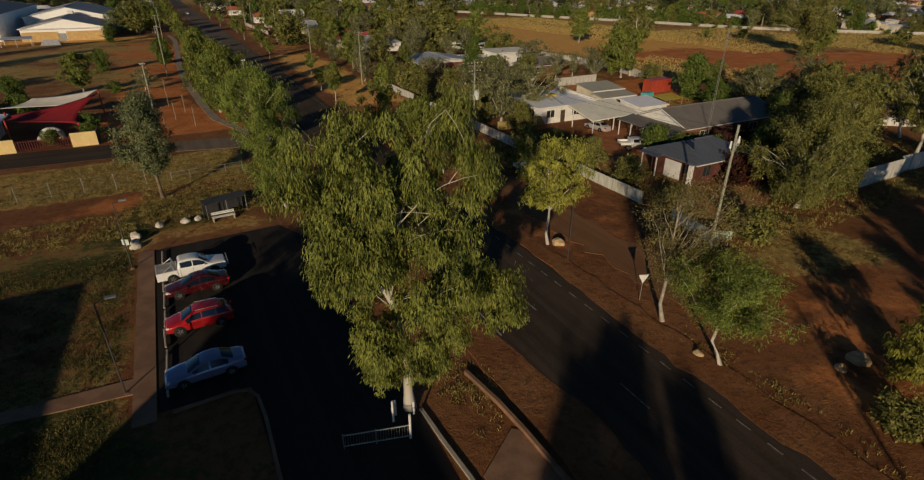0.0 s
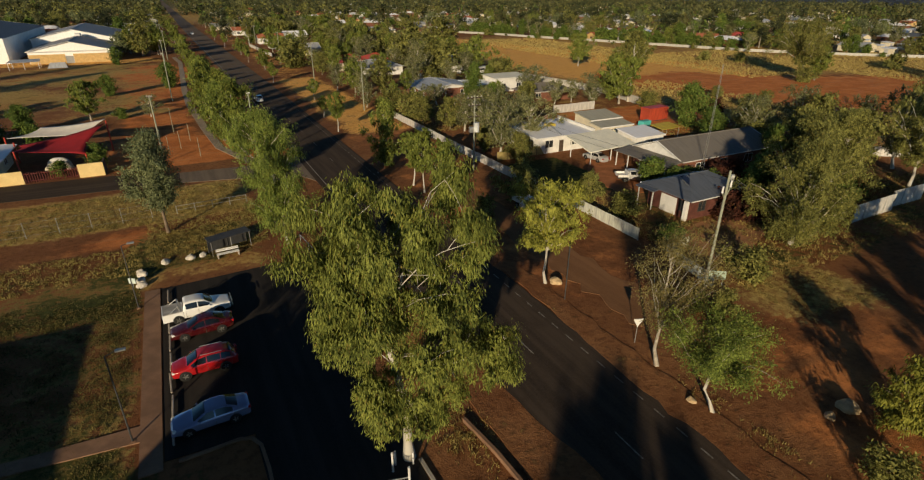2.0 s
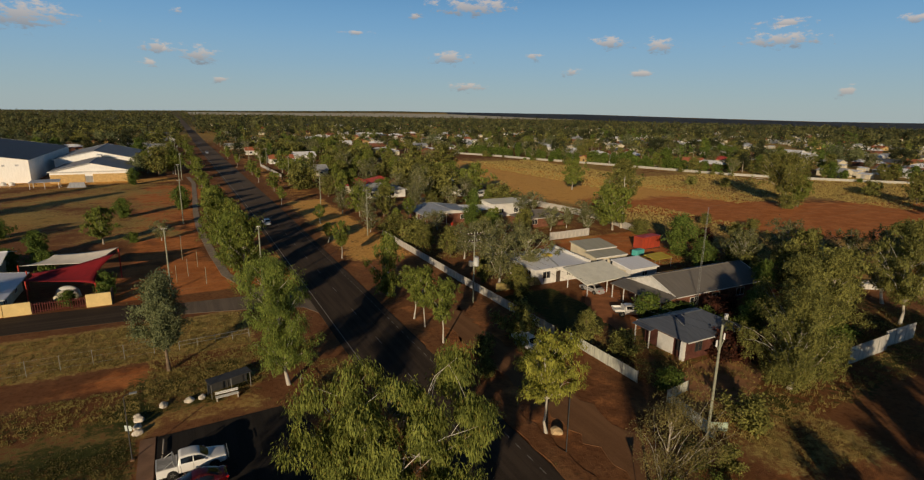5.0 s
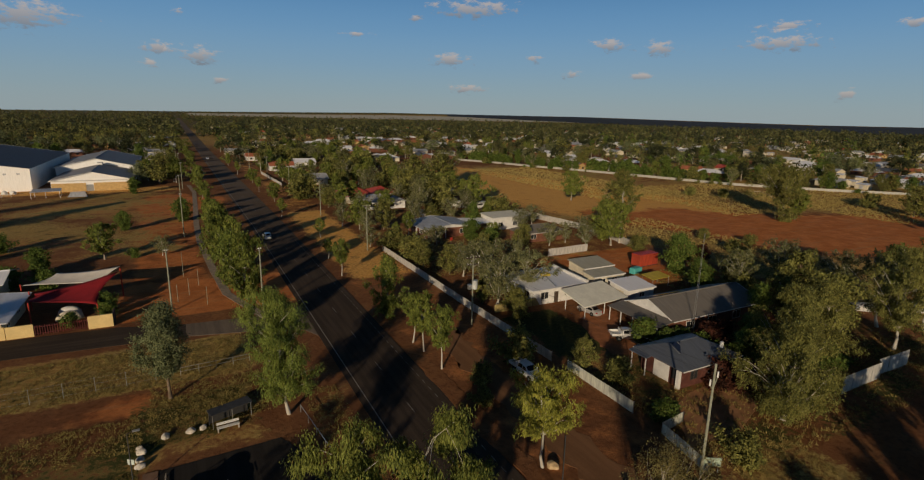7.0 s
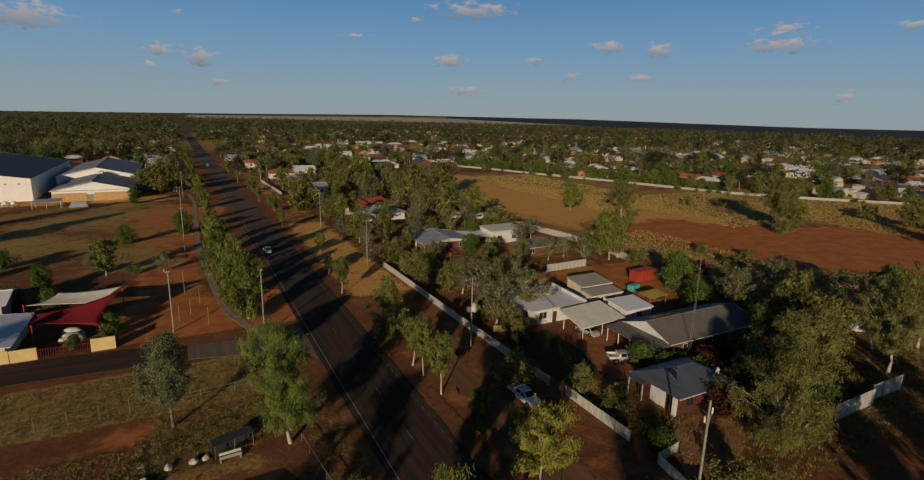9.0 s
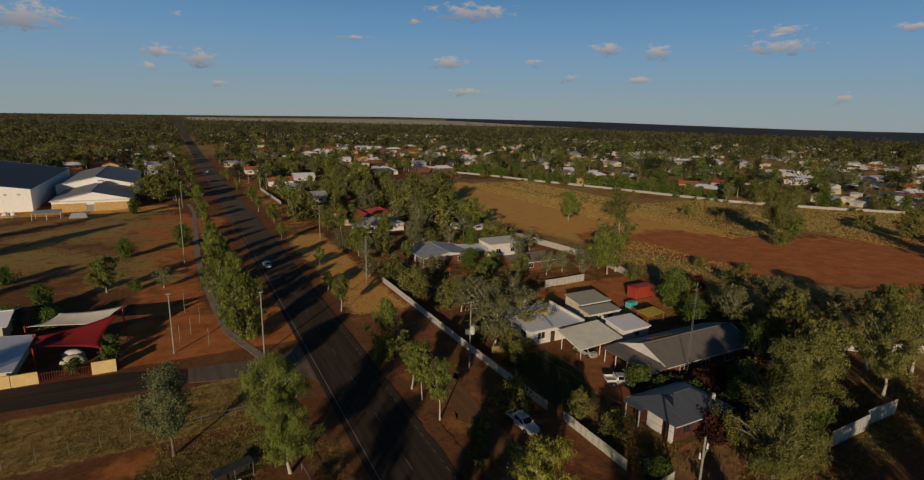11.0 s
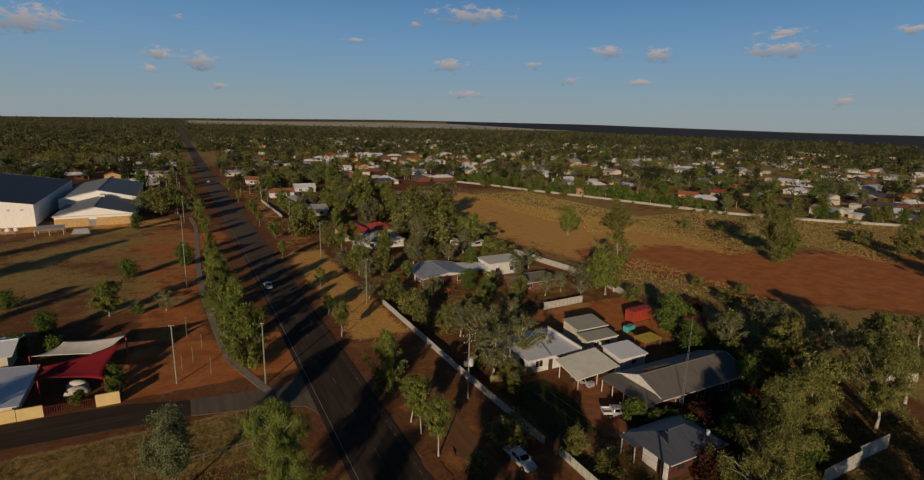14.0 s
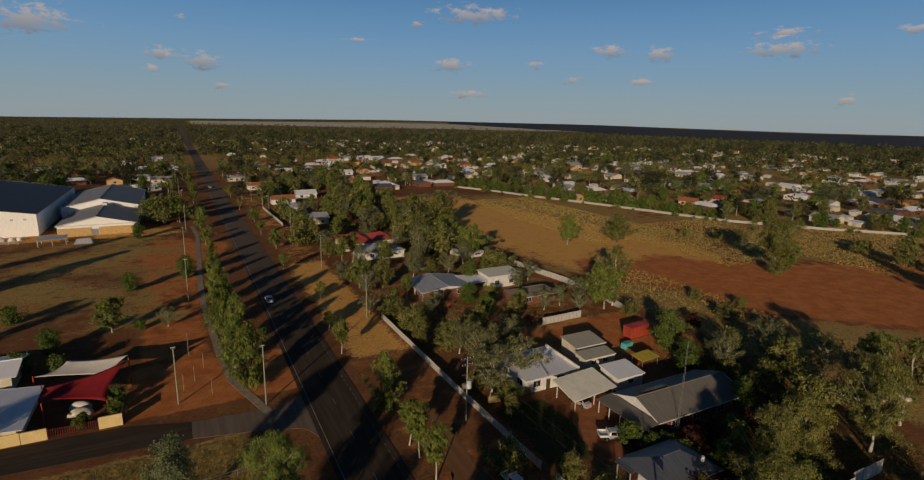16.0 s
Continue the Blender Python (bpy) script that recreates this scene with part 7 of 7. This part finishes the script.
for k in range(15):
    part("post", rod((-97 + k * 2.9, 246.5, -0.05), (-97 + k * 2.9, 246.5, 1.2), 0.07, n=6), white_paint, yf)
part("rail", rod((-97, 246.5, 1.1), (-56.4, 246.5, 1.1), 0.05, n=6), white_paint, yf)
part("rail", rod((-97, 246.5, 0.6), (-56.4, 246.5, 0.6), 0.05, n=6), white_paint, yf)

# ---- the town beyond ----
rng_t = random.Random(77)


def in_field(x, y):
    return x > 96 and y < 352 - (x - 178) * 1.83 + 4 and y < 350


def corridor(x, y):
    return abs(x - road_v(y)) < 17


STYLES = [
    ("hip", white_paint, roof_zinc, "white cottage under a grey hipped iron roof"), ("gable", cream_paint, roof_zinc, "cream cottage under a pale gabled roof"),
    ("hip", brick_red, roof_white, "brick cottage under a white roof"), ("gable", brick_yellow, roof_tile, "orange brick house with a tiled roof"),
    ("hip", cream_paint, roof_red, "cream house under a red roof"), ("gable", white_paint, roof_white, "white-roofed weatherboard house among trees"),
    ("hip", cream_paint, roof_grey, "cream house under a dark grey roof"), ("gable", brick_red, roof_blue, "brick house with a blue-grey roof")]
TOWN = []


def town_house(w, d, sty, wm, rm, lab):
    """A cottage of the town, seen only from afar."""
    h = thing("house", HERE, lab, "house", "town houses")
    bm = bmesh.new()
    for a, b, c, e in ((-w / 2, w / 2, -d / 2, -d / 2 + 0.2), (-w / 2, w / 2, d / 2 - 0.2, d / 2), (-w / 2, -w / 2 + 0.2, -d / 2 + 0.2, d / 2 - 0.2), (w / 2 - 0.2, w / 2, -d / 2 + 0.2, d / 2 - 0.2)):
        add_box(bm, a, b, c, e, -0.05, 2.8)
    if sty == "gable":
        for x in (-w / 2, w / 2 - 0.15):
            add_poly(bm, [(x, -d / 2, 2.8), (x, d / 2, 2.8), (x, 0, 4.4)], (0.15, 0, 0))
    part("wall", bm, wm, h)
    X, Y, r = w / 2 + 0.5, d / 2 + 0.5, 0.0 if sty == "gable" else d * 0.45
    e, k = [(-X, -Y, 2.8), (X, -Y, 2.8), (X, Y, 2.8), (-X, Y, 2.8)], [(-X + r, 0, 4.55), (X - r, 0, 4.55)]
    bm = bmesh.new()
    for p in [[e[0], e[1], k[1], k[0]], [e[2], e[3], k[0], k[1]]] + ([[e[1], e[2], k[1]], [e[3], e[0], k[0]]] if sty == "hip" else []):
        add_poly(bm, p, (0, 0, -0.12))
    part("roof", bm, rm, h)
    for x in (-w * 0.28, w * 0.28):
        part("window", box(x - 0.8, x + 0.8, -d / 2 - 0.03, -d / 2 - 0.005, 0.9, 2.1), window_glass, h)
    part("window", box(-w / 2 - 0.03, -w / 2 - 0.005, -0.8, 0.8, 0.9, 2.1), window_glass, h)
    part("door", box(-0.5, 0.5, -d / 2 - 0.04, -d / 2 - 0.005, 0.02, 2.05), dark_wood, h)
    return h


for i, (sty, wm, rm, lab) in enumerate(STYLES):
    TOWN.append(town_house(11 + (i % 3) * 2, 8 + (i % 2) * 1.5, sty, wm, rm, lab))
spots = []
for _ in range(12000):
    if len(spots) >= 430:
        break
    x, y = rng_t.uniform(-420, 1000), rng_t.uniform(60, 1150)
    r = math.hypot(x, y)
    if in_field(x, y) or corridor(x, y) or y < 215 and x < 240 or x < 112 and y < 420 and x > -120 or x < -30 and y < 390 or r > 1150:
        continue
    if x < -30 and rng_t.random() < 0.8 or x < 100 and rng_t.random() < 0.4:
        continue
    if r > 650 and rng_t.random() < 0.35:
        continue
    if any(abs(x - a) < 16 and abs(y - b) < 13.5 for a, b in spots):
        continue
    spots.append((x, y))
spots.sort(key=lambda p: math.hypot(*p))
for i, (x, y) in enumerate(spots[:270]):
    m = pose(x, y, 0, 0, 0, rng_t.choice((0, 90, 180, 270)) + rng_t.uniform(-4, 4))
    if i < len(TOWN):
        TOWN[i].matrix_world = m
    else:
        copy_thing(TOWN[rng_t.choice((0, 0, 1, 1, 1, 2, 2, 2, 3, 3, 4, 5, 5, 5, 6, 6, 7))], m)
for k, (x, y, turn) in enumerate(((-97, 537, 0), (-66, 446, 0), (-25, 530, 0), (-14, 441, 0), (-22, 397, 30), (236, 506, 0), (247, 468, 5), (192, 462, 0), (245, 252, -55), (281, 229, -50), (-140, 560, 0))):
    copy_thing(TOWN[(5, 2, 5, 1, 5, 5, 2, 5, 5, 3, 1)[k]], pose(x, y, 0, 0, 0, turn))
    spots.append((x, y))
# the furthest roofs, too small to tell apart
V, F, M = [], [], []
for x, y in spots[270:-11]:
    w, d, turn = rng_t.uniform(5, 7.5), rng_t.uniform(4, 5.5), rng_t.choice((0, 1))
    pts = [(-w, -d, 0), (w, -d, 0), (w, d, 0), (-w, d, 0), (-w, -d, 2.8), (w, -d, 2.8), (w, d, 2.8), (-w, d, 2.8), (-w, 0, 4.4), (w, 0, 4.4)]
    b0 = len(V)
    V += [(x - q, y + p, r) if turn else (x + p, y + q, r) for p, q, r in pts]
    k = rng_t.choice((1, 1, 1, 2, 3, 3))
    for f, mi in (((0, 1, 5, 4), 0), ((2, 3, 7, 6), 0), ((1, 2, 6, 9, 5), 0), ((3, 0, 4, 8, 7), 0), ((4, 5, 9, 8), k), ((6, 7, 8, 9), k)):
        F.append([b0 + j for j in f])
        M.append(mi)
me = bpy.data.meshes.new("far_houses")
me.from_pydata(V, [], F)
for mm in (cream_paint, roof_zinc, roof_white, roof_tile):
    me.materials.append(mm)
me.polygons.foreach_set("material_index", M)
tagged(new("far_houses", me), "far scatter of pale-roofed houses among trees", "houses", kind="stuff")


def blob_forms(seed, count, size, leaf, R=4.2, H=9.0):
    """Crown and trunk of a distant tree with fewer, larger leaf sprays."""
    rng = np.random.default_rng(seed)
    C, Rr = [], []
    for k in range(11):
        a, f = rng.uniform(0, 6.28), rng.uniform(0.35, 0.95)
        r = R * 0.72 * math.sin(math.pi * min(1, f * 0.9)) ** 0.6 * rng.uniform(0.3, 1)
        C.append((r * math.cos(a), r * math.sin(a), H * f))
        Rr.append(R * rng.uniform(0.28, 0.45))
    V, F = leaves(rng, C, Rr, count, size, 0.4)
    T, G = tubes([(np.array([(0, 0, -0.2), (0.1, 0.05, H * 0.4), (0.2, -0.1, H * 0.8)]), np.array([0.22, 0.16, 0.05]))], 5)
    return V, F, T, G


# gardens along the street, filled in between the houses
filled = []
tries = 0
while len(filled) < 125 and tries < 9000:
    tries += 1
    x, y = rng_t.uniform(39.5, 108), rng_t.uniform(104, 420)
    if x > 96 - max(0, y - 163) * -0.25 and y < 352 - (x - 178) * 1.83 and x > 97:
        continue
    if any(a - 3 < x < b + 3 and c - 15 < y < d + 2.5 for a, b, c, d in HOUSES) or any(math.hypot(x - a, y - b) < 4.6 for a, b in filled):
        continue
    if any(math.hypot(x - p[1], y - p[2]) < 5 for p in PLANTS):
        continue
    filled.append((x, y))
    plant(rng_t.choice(("slim", "grey", "grey", "verge", "street", "bush")), x, y, rng_t.uniform(4.5, 8.0) if y < 165 else rng_t.uniform(6.5, 12.0))

# a belt of garden trees behind the long boundary fence
BELT = [(178, 352), (192, 325), (205, 289), (220, 256), (235, 218), (249.5, 179), (277.5, 144.5), (306.5, 118), (380, 60)]
for (ax, ay), (bx, by) in zip(BELT, BELT[1:]):
    n_b = max(2, int(math.hypot(bx - ax, by - ay) / 4.6))
    for k in range(n_b):
        f = (k + rng_t.uniform(0.1, 0.9)) / n_b
        deep = rng_t.choice((5, 8, 12, 20, 30, 40)) + rng_t.uniform(-2, 2)
        ln = math.hypot(bx - ax, by - ay)
        x, y = ax + (bx - ax) * f - (by - ay) / ln * deep, ay + (by - ay) * f + (bx - ax) / ln * deep
        if any(abs(x - p) < 8 and abs(y - q) < 7 for p, q in spots):
            continue
        plant(rng_t.choice(("green", "lush", "olive", "grey", "olive", "verge")), x, y, rng_t.uniform(4.5, 9.5))

for (ax, ay), (bx, by) in zip(BELT[:5], BELT[1:6]):
    ln = math.hypot(bx - ax, by - ay)
    for k in range(int(ln / 5.5)):
        f, deep = (k + rng_t.uniform(0.2, 0.8)) / int(ln / 5.5), rng_t.uniform(3.5, 9.0)
        plant(rng_t.choice(("lush", "lush", "green")), ax + (bx - ax) * f - (by - ay) / ln * deep, ay + (by - ay) * f + (bx - ax) / ln * deep, rng_t.uniform(4.5, 8.0))

# shrubs before that fence, and pale sheds in the yards behind it
for (ax, ay), (bx, by) in zip(BELT, BELT[1:]):
    ln = math.hypot(bx - ax, by - ay)
    for k in range(int(ln / 9)):
        f, deep = rng_t.random(), rng_t.uniform(-6, -2.2)
        plant(rng_t.choice(("bush", "bush", "lush", "olive")), ax + (bx - ax) * f - (by - ay) / ln * deep, ay + (by - ay) * f + (bx - ax) / ln * deep, rng_t.uniform(1.6, 4.2))
yard_shed = thing("shed", HERE, "small white iron shed in a back yard", "shed", "yard sheds")
bm = bmesh.new()
for a, b, c, e in ((-3, 3, -2, -1.9), (-3, 3, 1.9, 2), (-3, -2.9, -1.9, 1.9), (2.9, 3, -1.9, 1.9)):
    add_box(bm, a, b, c, e, -0.05, 2.3)
part("wall", bm, cream_paint, yard_shed)
part("roof", slab([(-3.2, -2.3, 2.35), (3.2, -2.3, 2.35), (3.2, 2.3, 2.9), (-3.2, 2.3, 2.9)], (0, 0, -0.06)), roof_white, yard_shed)
part("door", box(-0.9, 0.9, -2.03, -2.005, 0.02, 2.0), roof_zinc, yard_shed)
sheds = []
while len(sheds) < 130:
    x, y = rng_t.uniform(60, 640), rng_t.uniform(90, 620)
    if in_field(x, y) or corridor(x, y) or y < 215 and x < 250 or x < 112 and y < 420 or any(abs(x - a) < 10 and abs(y - b) < 9 for a, b in spots) or any(abs(x - a) < 7 and abs(y - b) < 7 for a, b in sheds):
        continue
    sheds.append((x, y))
for i, (x, y) in enumerate(sheds):
    m = pose(x, y, 0, 0, 0, rng_t.choice((0, 90, 180, 270)) + rng_t.uniform(-5, 5))
    if i:
        copy_thing(yard_shed, m)
    else:
        yard_shed.matrix_world = m
spots += sheds

spot_xy = np.array(spots)
spot_d = -spot_xy / np.linalg.norm(spot_xy, axis=1, keepdims=True)


def crowds(x, y):
    """True on a house or in the open yard on its street side."""
    rel = np.array((x, y)) - spot_xy
    along = (rel * spot_d).sum(axis=1)
    across = np.abs(rel[:, 0] * spot_d[:, 1] - rel[:, 1] * spot_d[:, 0])
    return bool(((along > -7) & (along < 17) & (across < 7)).any())


# nearer town trees, each a tree of its own
far_forms = []
for i, lf in enumerate((leaf_olive, leaf_shaded, leaf_gum, leaf_grey, leaf_far, leaf_shaded, leaf_green)):
    V, F, T, G = blob_forms(200 + i, 2000, (0.52, 0.3), lf)
    far_forms.append((mesh_np("trunk", T, G, bark_grey, smooth=True), mesh_np("crown", V, F, lf)))
protos = []
placed = []
tries = 0
while len(placed) < 400 and tries < 25000:
    tries += 1
    x, y = rng_t.uniform(-330, 470), rng_t.uniform(120, 560)
    if in_field(x, y) or abs(x - road_v(y)) < 9 or (x < 106 and x > -50 and y < 250) or (x < -50 and y < 365) or (-60 < x < -18 and y < 362) or y < 215 and x < 250:
        continue
    if abs(x - road_v(y)) < 18 and rng_t.random() < 0.7:
        continue
    if crowds(x, y):
        continue
    if any(abs(x - a) < 3.5 and abs(y - b) < 3.5 for a, b in placed):
        continue
    placed.append((x, y))
for i, (x, y) in enumerate(placed):
    if math.hypot(x, y) < 400 and rng_t.random() < 0.6:
        plant(rng_t.choice(("grey", "verge", "olive", "olive", "tall", "green")), x, y, rng_t.uniform(7.0, 13.0))
        continue
    k = i % len(far_forms) if len(protos) == len(far_forms) else len(protos)
    s = rng_t.uniform(0.7, 1.45)
    m = pose(x, y, 0, 0, 0, rng_t.uniform(0, 360)) @ Matrix.Diagonal((s * rng_t.uniform(0.85, 1.25), s * rng_t.uniform(0.85, 1.25), s, 1))
    if len(protos) < len(far_forms):
        protos.append(tree("town_tree", far_forms[k], m, "gum among the houses of the town", "tree", "town trees"))
    else:
        q = protos[k].scale
        copy_thing(protos[k], m @ Matrix.Diagonal((1 / q.x, 1 / q.y, 1 / q.z, 1)))


def woods(name, count, seed, rmin, rmax, leafs, size, label, keep, mat, a0=-75, a1=100):
    """Far woodland: every tree a small heap of leaf sprays, joined."""
    rng = np.random.default_rng(seed)
    V, F, base, n = [], [], 0, 0
    while n < count:
        r = math.sqrt(rng.uniform(rmin ** 2, rmax ** 2)) if rmax < 900 else rmin * (rmax / rmin) ** rng.random()
        a = radians(rng.uniform(a0, a1))
        x, y = r * math.sin(a), r * math.cos(a)
        if not keep(x, y, rng):
            continue
        n += 1
        s = rng.uniform(0.6, 1.6 if rmax < 2500 else 1.15)
        C = rng.normal(size=(6, 3)) * np.array([1.75, 1.75, 2.0]) * s + np.array([0, 0, 5.8 * s])
        v, f = leaves(rng, C, np.full(6, 1.7 * s), leafs, (size[0] * s, size[1] * s), 0.3)
        z = float(rise(x, y))
        V.append(v + np.array([x, y, z]))
        F.append(f + base)
        base += len(v)
    ob = new(name, mesh_np(name, np.concatenate(V), np.concatenate(F), mat))
    return tagged(ob, label, "woodland", kind="stuff")


def keep_mid(x, y, rng):
    if in_field(x, y) or corridor(x, y) and rng.random() < 0.85 or abs(x - road_v(y)) < 8 or x < -50 and y < 365 or -60 < x < 106 and y < 420:
        return False
    if y < 215 and x < 250 or crowds(x, y):
        return False
    return rng.random() < (1.0 if x < 60 else 0.75)


def keep_far(x, y, rng):
    if abs(x - road_v(y)) < 9 + y * 0.002:
        return False
    if x > 1700:
        return False
    if y + 0.45 * x > 2930 and x > 40 and y < 3850:
        return rng.random() < 0.03
    return True


# some far woods take the dark copy, standing in for crowns' shaded sides
for seed_w, many, leaf_w in ((301, 520, leaf_far), (307, 430, leaf_olive), (309, 190, leaf_green), (311, 520, leaf_shaded)):
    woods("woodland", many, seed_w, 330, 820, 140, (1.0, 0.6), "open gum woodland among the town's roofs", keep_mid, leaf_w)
for seed_w, many, leaf_w in ((303, 3700, leaf_far), (313, 2900, leaf_shaded)):
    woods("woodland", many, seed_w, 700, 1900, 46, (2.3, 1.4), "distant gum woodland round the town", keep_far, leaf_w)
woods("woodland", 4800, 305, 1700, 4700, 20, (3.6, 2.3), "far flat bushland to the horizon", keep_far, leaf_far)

# pale open plain beyond the bush
bm = bmesh.new()
prev = None
for k in range(60):
    a = radians(1.0 + k * 0.75)
    p = []
    for f in (0.0, 0.33, 0.66, 1.0):
        r0 = (2900 + 60 * noise.noise(Vector((k * 0.7, 3, 0)))) / (math.cos(a) + 0.45 * math.sin(a))
        rr = r0 + (3850 + 70 * noise.noise(Vector((k * 0.9, 8, 0))) - r0) * f
        p.append(bm.verts.new((rr * math.sin(a), rr * math.cos(a), float(rise(rr * math.sin(a), rr * math.cos(a))) + 1.2)))
    if prev:
        for i in range(3):
            bm.faces.new((prev[i], prev[i + 1], p[i + 1], p[i]))
    prev = p
bmesh.ops.recalc_face_normals(bm, faces=bm.faces)
solo("plain", bm, mottled("pale_plain", (0.66, 0.60, 0.46), 0.006, 0.95, 0.15, 0), HERE, "pale open grass plain far beyond the town", "plain", kind="structure", smooth=True)

# low range on the skyline; its dark colour stands in for cloud shadow
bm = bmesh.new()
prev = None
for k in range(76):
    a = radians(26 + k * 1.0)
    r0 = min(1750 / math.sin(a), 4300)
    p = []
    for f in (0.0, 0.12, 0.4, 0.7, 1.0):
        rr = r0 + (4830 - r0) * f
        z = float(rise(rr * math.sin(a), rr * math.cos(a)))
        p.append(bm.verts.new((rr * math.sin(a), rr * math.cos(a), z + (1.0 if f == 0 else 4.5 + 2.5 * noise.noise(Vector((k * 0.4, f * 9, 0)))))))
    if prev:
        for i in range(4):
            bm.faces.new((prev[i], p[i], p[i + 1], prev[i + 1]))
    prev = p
solo("far_range", bm, mottled("cloud_shaded_scrub", (0.021, 0.024, 0.034), 0.004, 0.95, 0.3, 0), HERE, "low country on the skyline, coloured dark as under cloud shadow", "backdrop", kind="structure", smooth=True)


# ---- grass and litter ----
def tufts(name, count, seed, boxes, h, mat, label):
    rng = np.random.default_rng(seed)
    area = np.array([(b[1] - b[0]) * (b[3] - b[2]) for b in boxes], float)
    pick = rng.choice(len(boxes), count, p=area / area.sum())
    B = np.array(boxes, float)[pick]
    x = B[:, 0] + (B[:, 1] - B[:, 0]) * rng.random(count)
    y = B[:, 2] + (B[:, 3] - B[:, 2]) * rng.random(count)
    patch = np.sin(x * 0.9 + np.sin(y * 0.7) * 2) * np.sin(y * 0.8 + np.sin(x * 0.5) * 2)
    ok = rng.random(count) < 0.55 + 0.45 * patch
    x, y = x[ok], y[ok]
    n = len(x)
    blades = 7
    bx = np.repeat(x, blades) + rng.normal(0, 0.13, n * blades)
    by = np.repeat(y, blades) + rng.normal(0, 0.13, n * blades)
    hh = h * rng.uniform(0.4, 1.3, n * blades)
    a = rng.uniform(0, 6.28, n * blades)
    w = 0.014 + 0.022 * rng.random(n * blades) * (1 + 3 * (h > 0.4))
    lx, ly = rng.normal(0, 0.5, (2, n * blades)) * hh
    V = np.stack([np.stack([bx - w * np.cos(a), by - w * np.sin(a), np.zeros_like(bx)], -1), np.stack([bx + w * np.cos(a), by + w * np.sin(a), np.zeros_like(bx)], -1), np.stack([bx + lx, by + ly, hh], -1)], 1).reshape(-1, 3)
    ob = new(name, mesh_np(name, V, np.arange(len(V)).reshape(-1, 3), mat))
    return tagged(ob, label, "grass", kind="stuff")


grass_dry = foliage("grass_dry", (0.20, 0.16, 0.05), (0.42, 0.33, 0.11), glow=0.2)
straw = foliage("straw", (0.40, 0.30, 0.10), (0.74, 0.56, 0.20), glow=0.3)
grass_green = foliage("grass_green", (0.07, 0.068, 0.021), (0.19, 0.155, 0.052), glow=0.2)
tufts("dry_grass", 20000, 1, [(-45, 5, 68.5, 81), (-40, -6.4, 55, 62), (-6, 6, 57.5, 68)], 0.2, grass_dry, "dry yellowed grass tufts on the verge")
tufts("green_grass", 26000, 2, [(-34, -6.4, 33, 52), (-30, -6.3, 18, 30), (-6, 5, 55.5, 65), (-34, -7, 20, 50)], 0.14, grass_green, "rough green grass and weeds by the car park")
tufts("verge_grass", 3200, 3, [(10, 14, 20, 60), (27, 29, 6, 20), (44, 54, 20, 27), (10.5, 12.5, 18, 26)], 0.18, grass_dry, "sparse dry weeds on red earth")
tufts("yard_grass", 14000, 5, [(43.5, 52, 36, 52), (84, 104, 45, 80), (43.5, 60, 95, 125), (44, 100, 26, 40)], 0.35, grass_dry, "dry weeds and grass in the yards")
tufts("field_grass", 34000, 4, [(108, 137, 60, 128), (170, 245, 118, 190), (150, 200, 165, 290), (212, 300, 84, 150)], 0.6, straw, "dry grass tussocks of the open field")
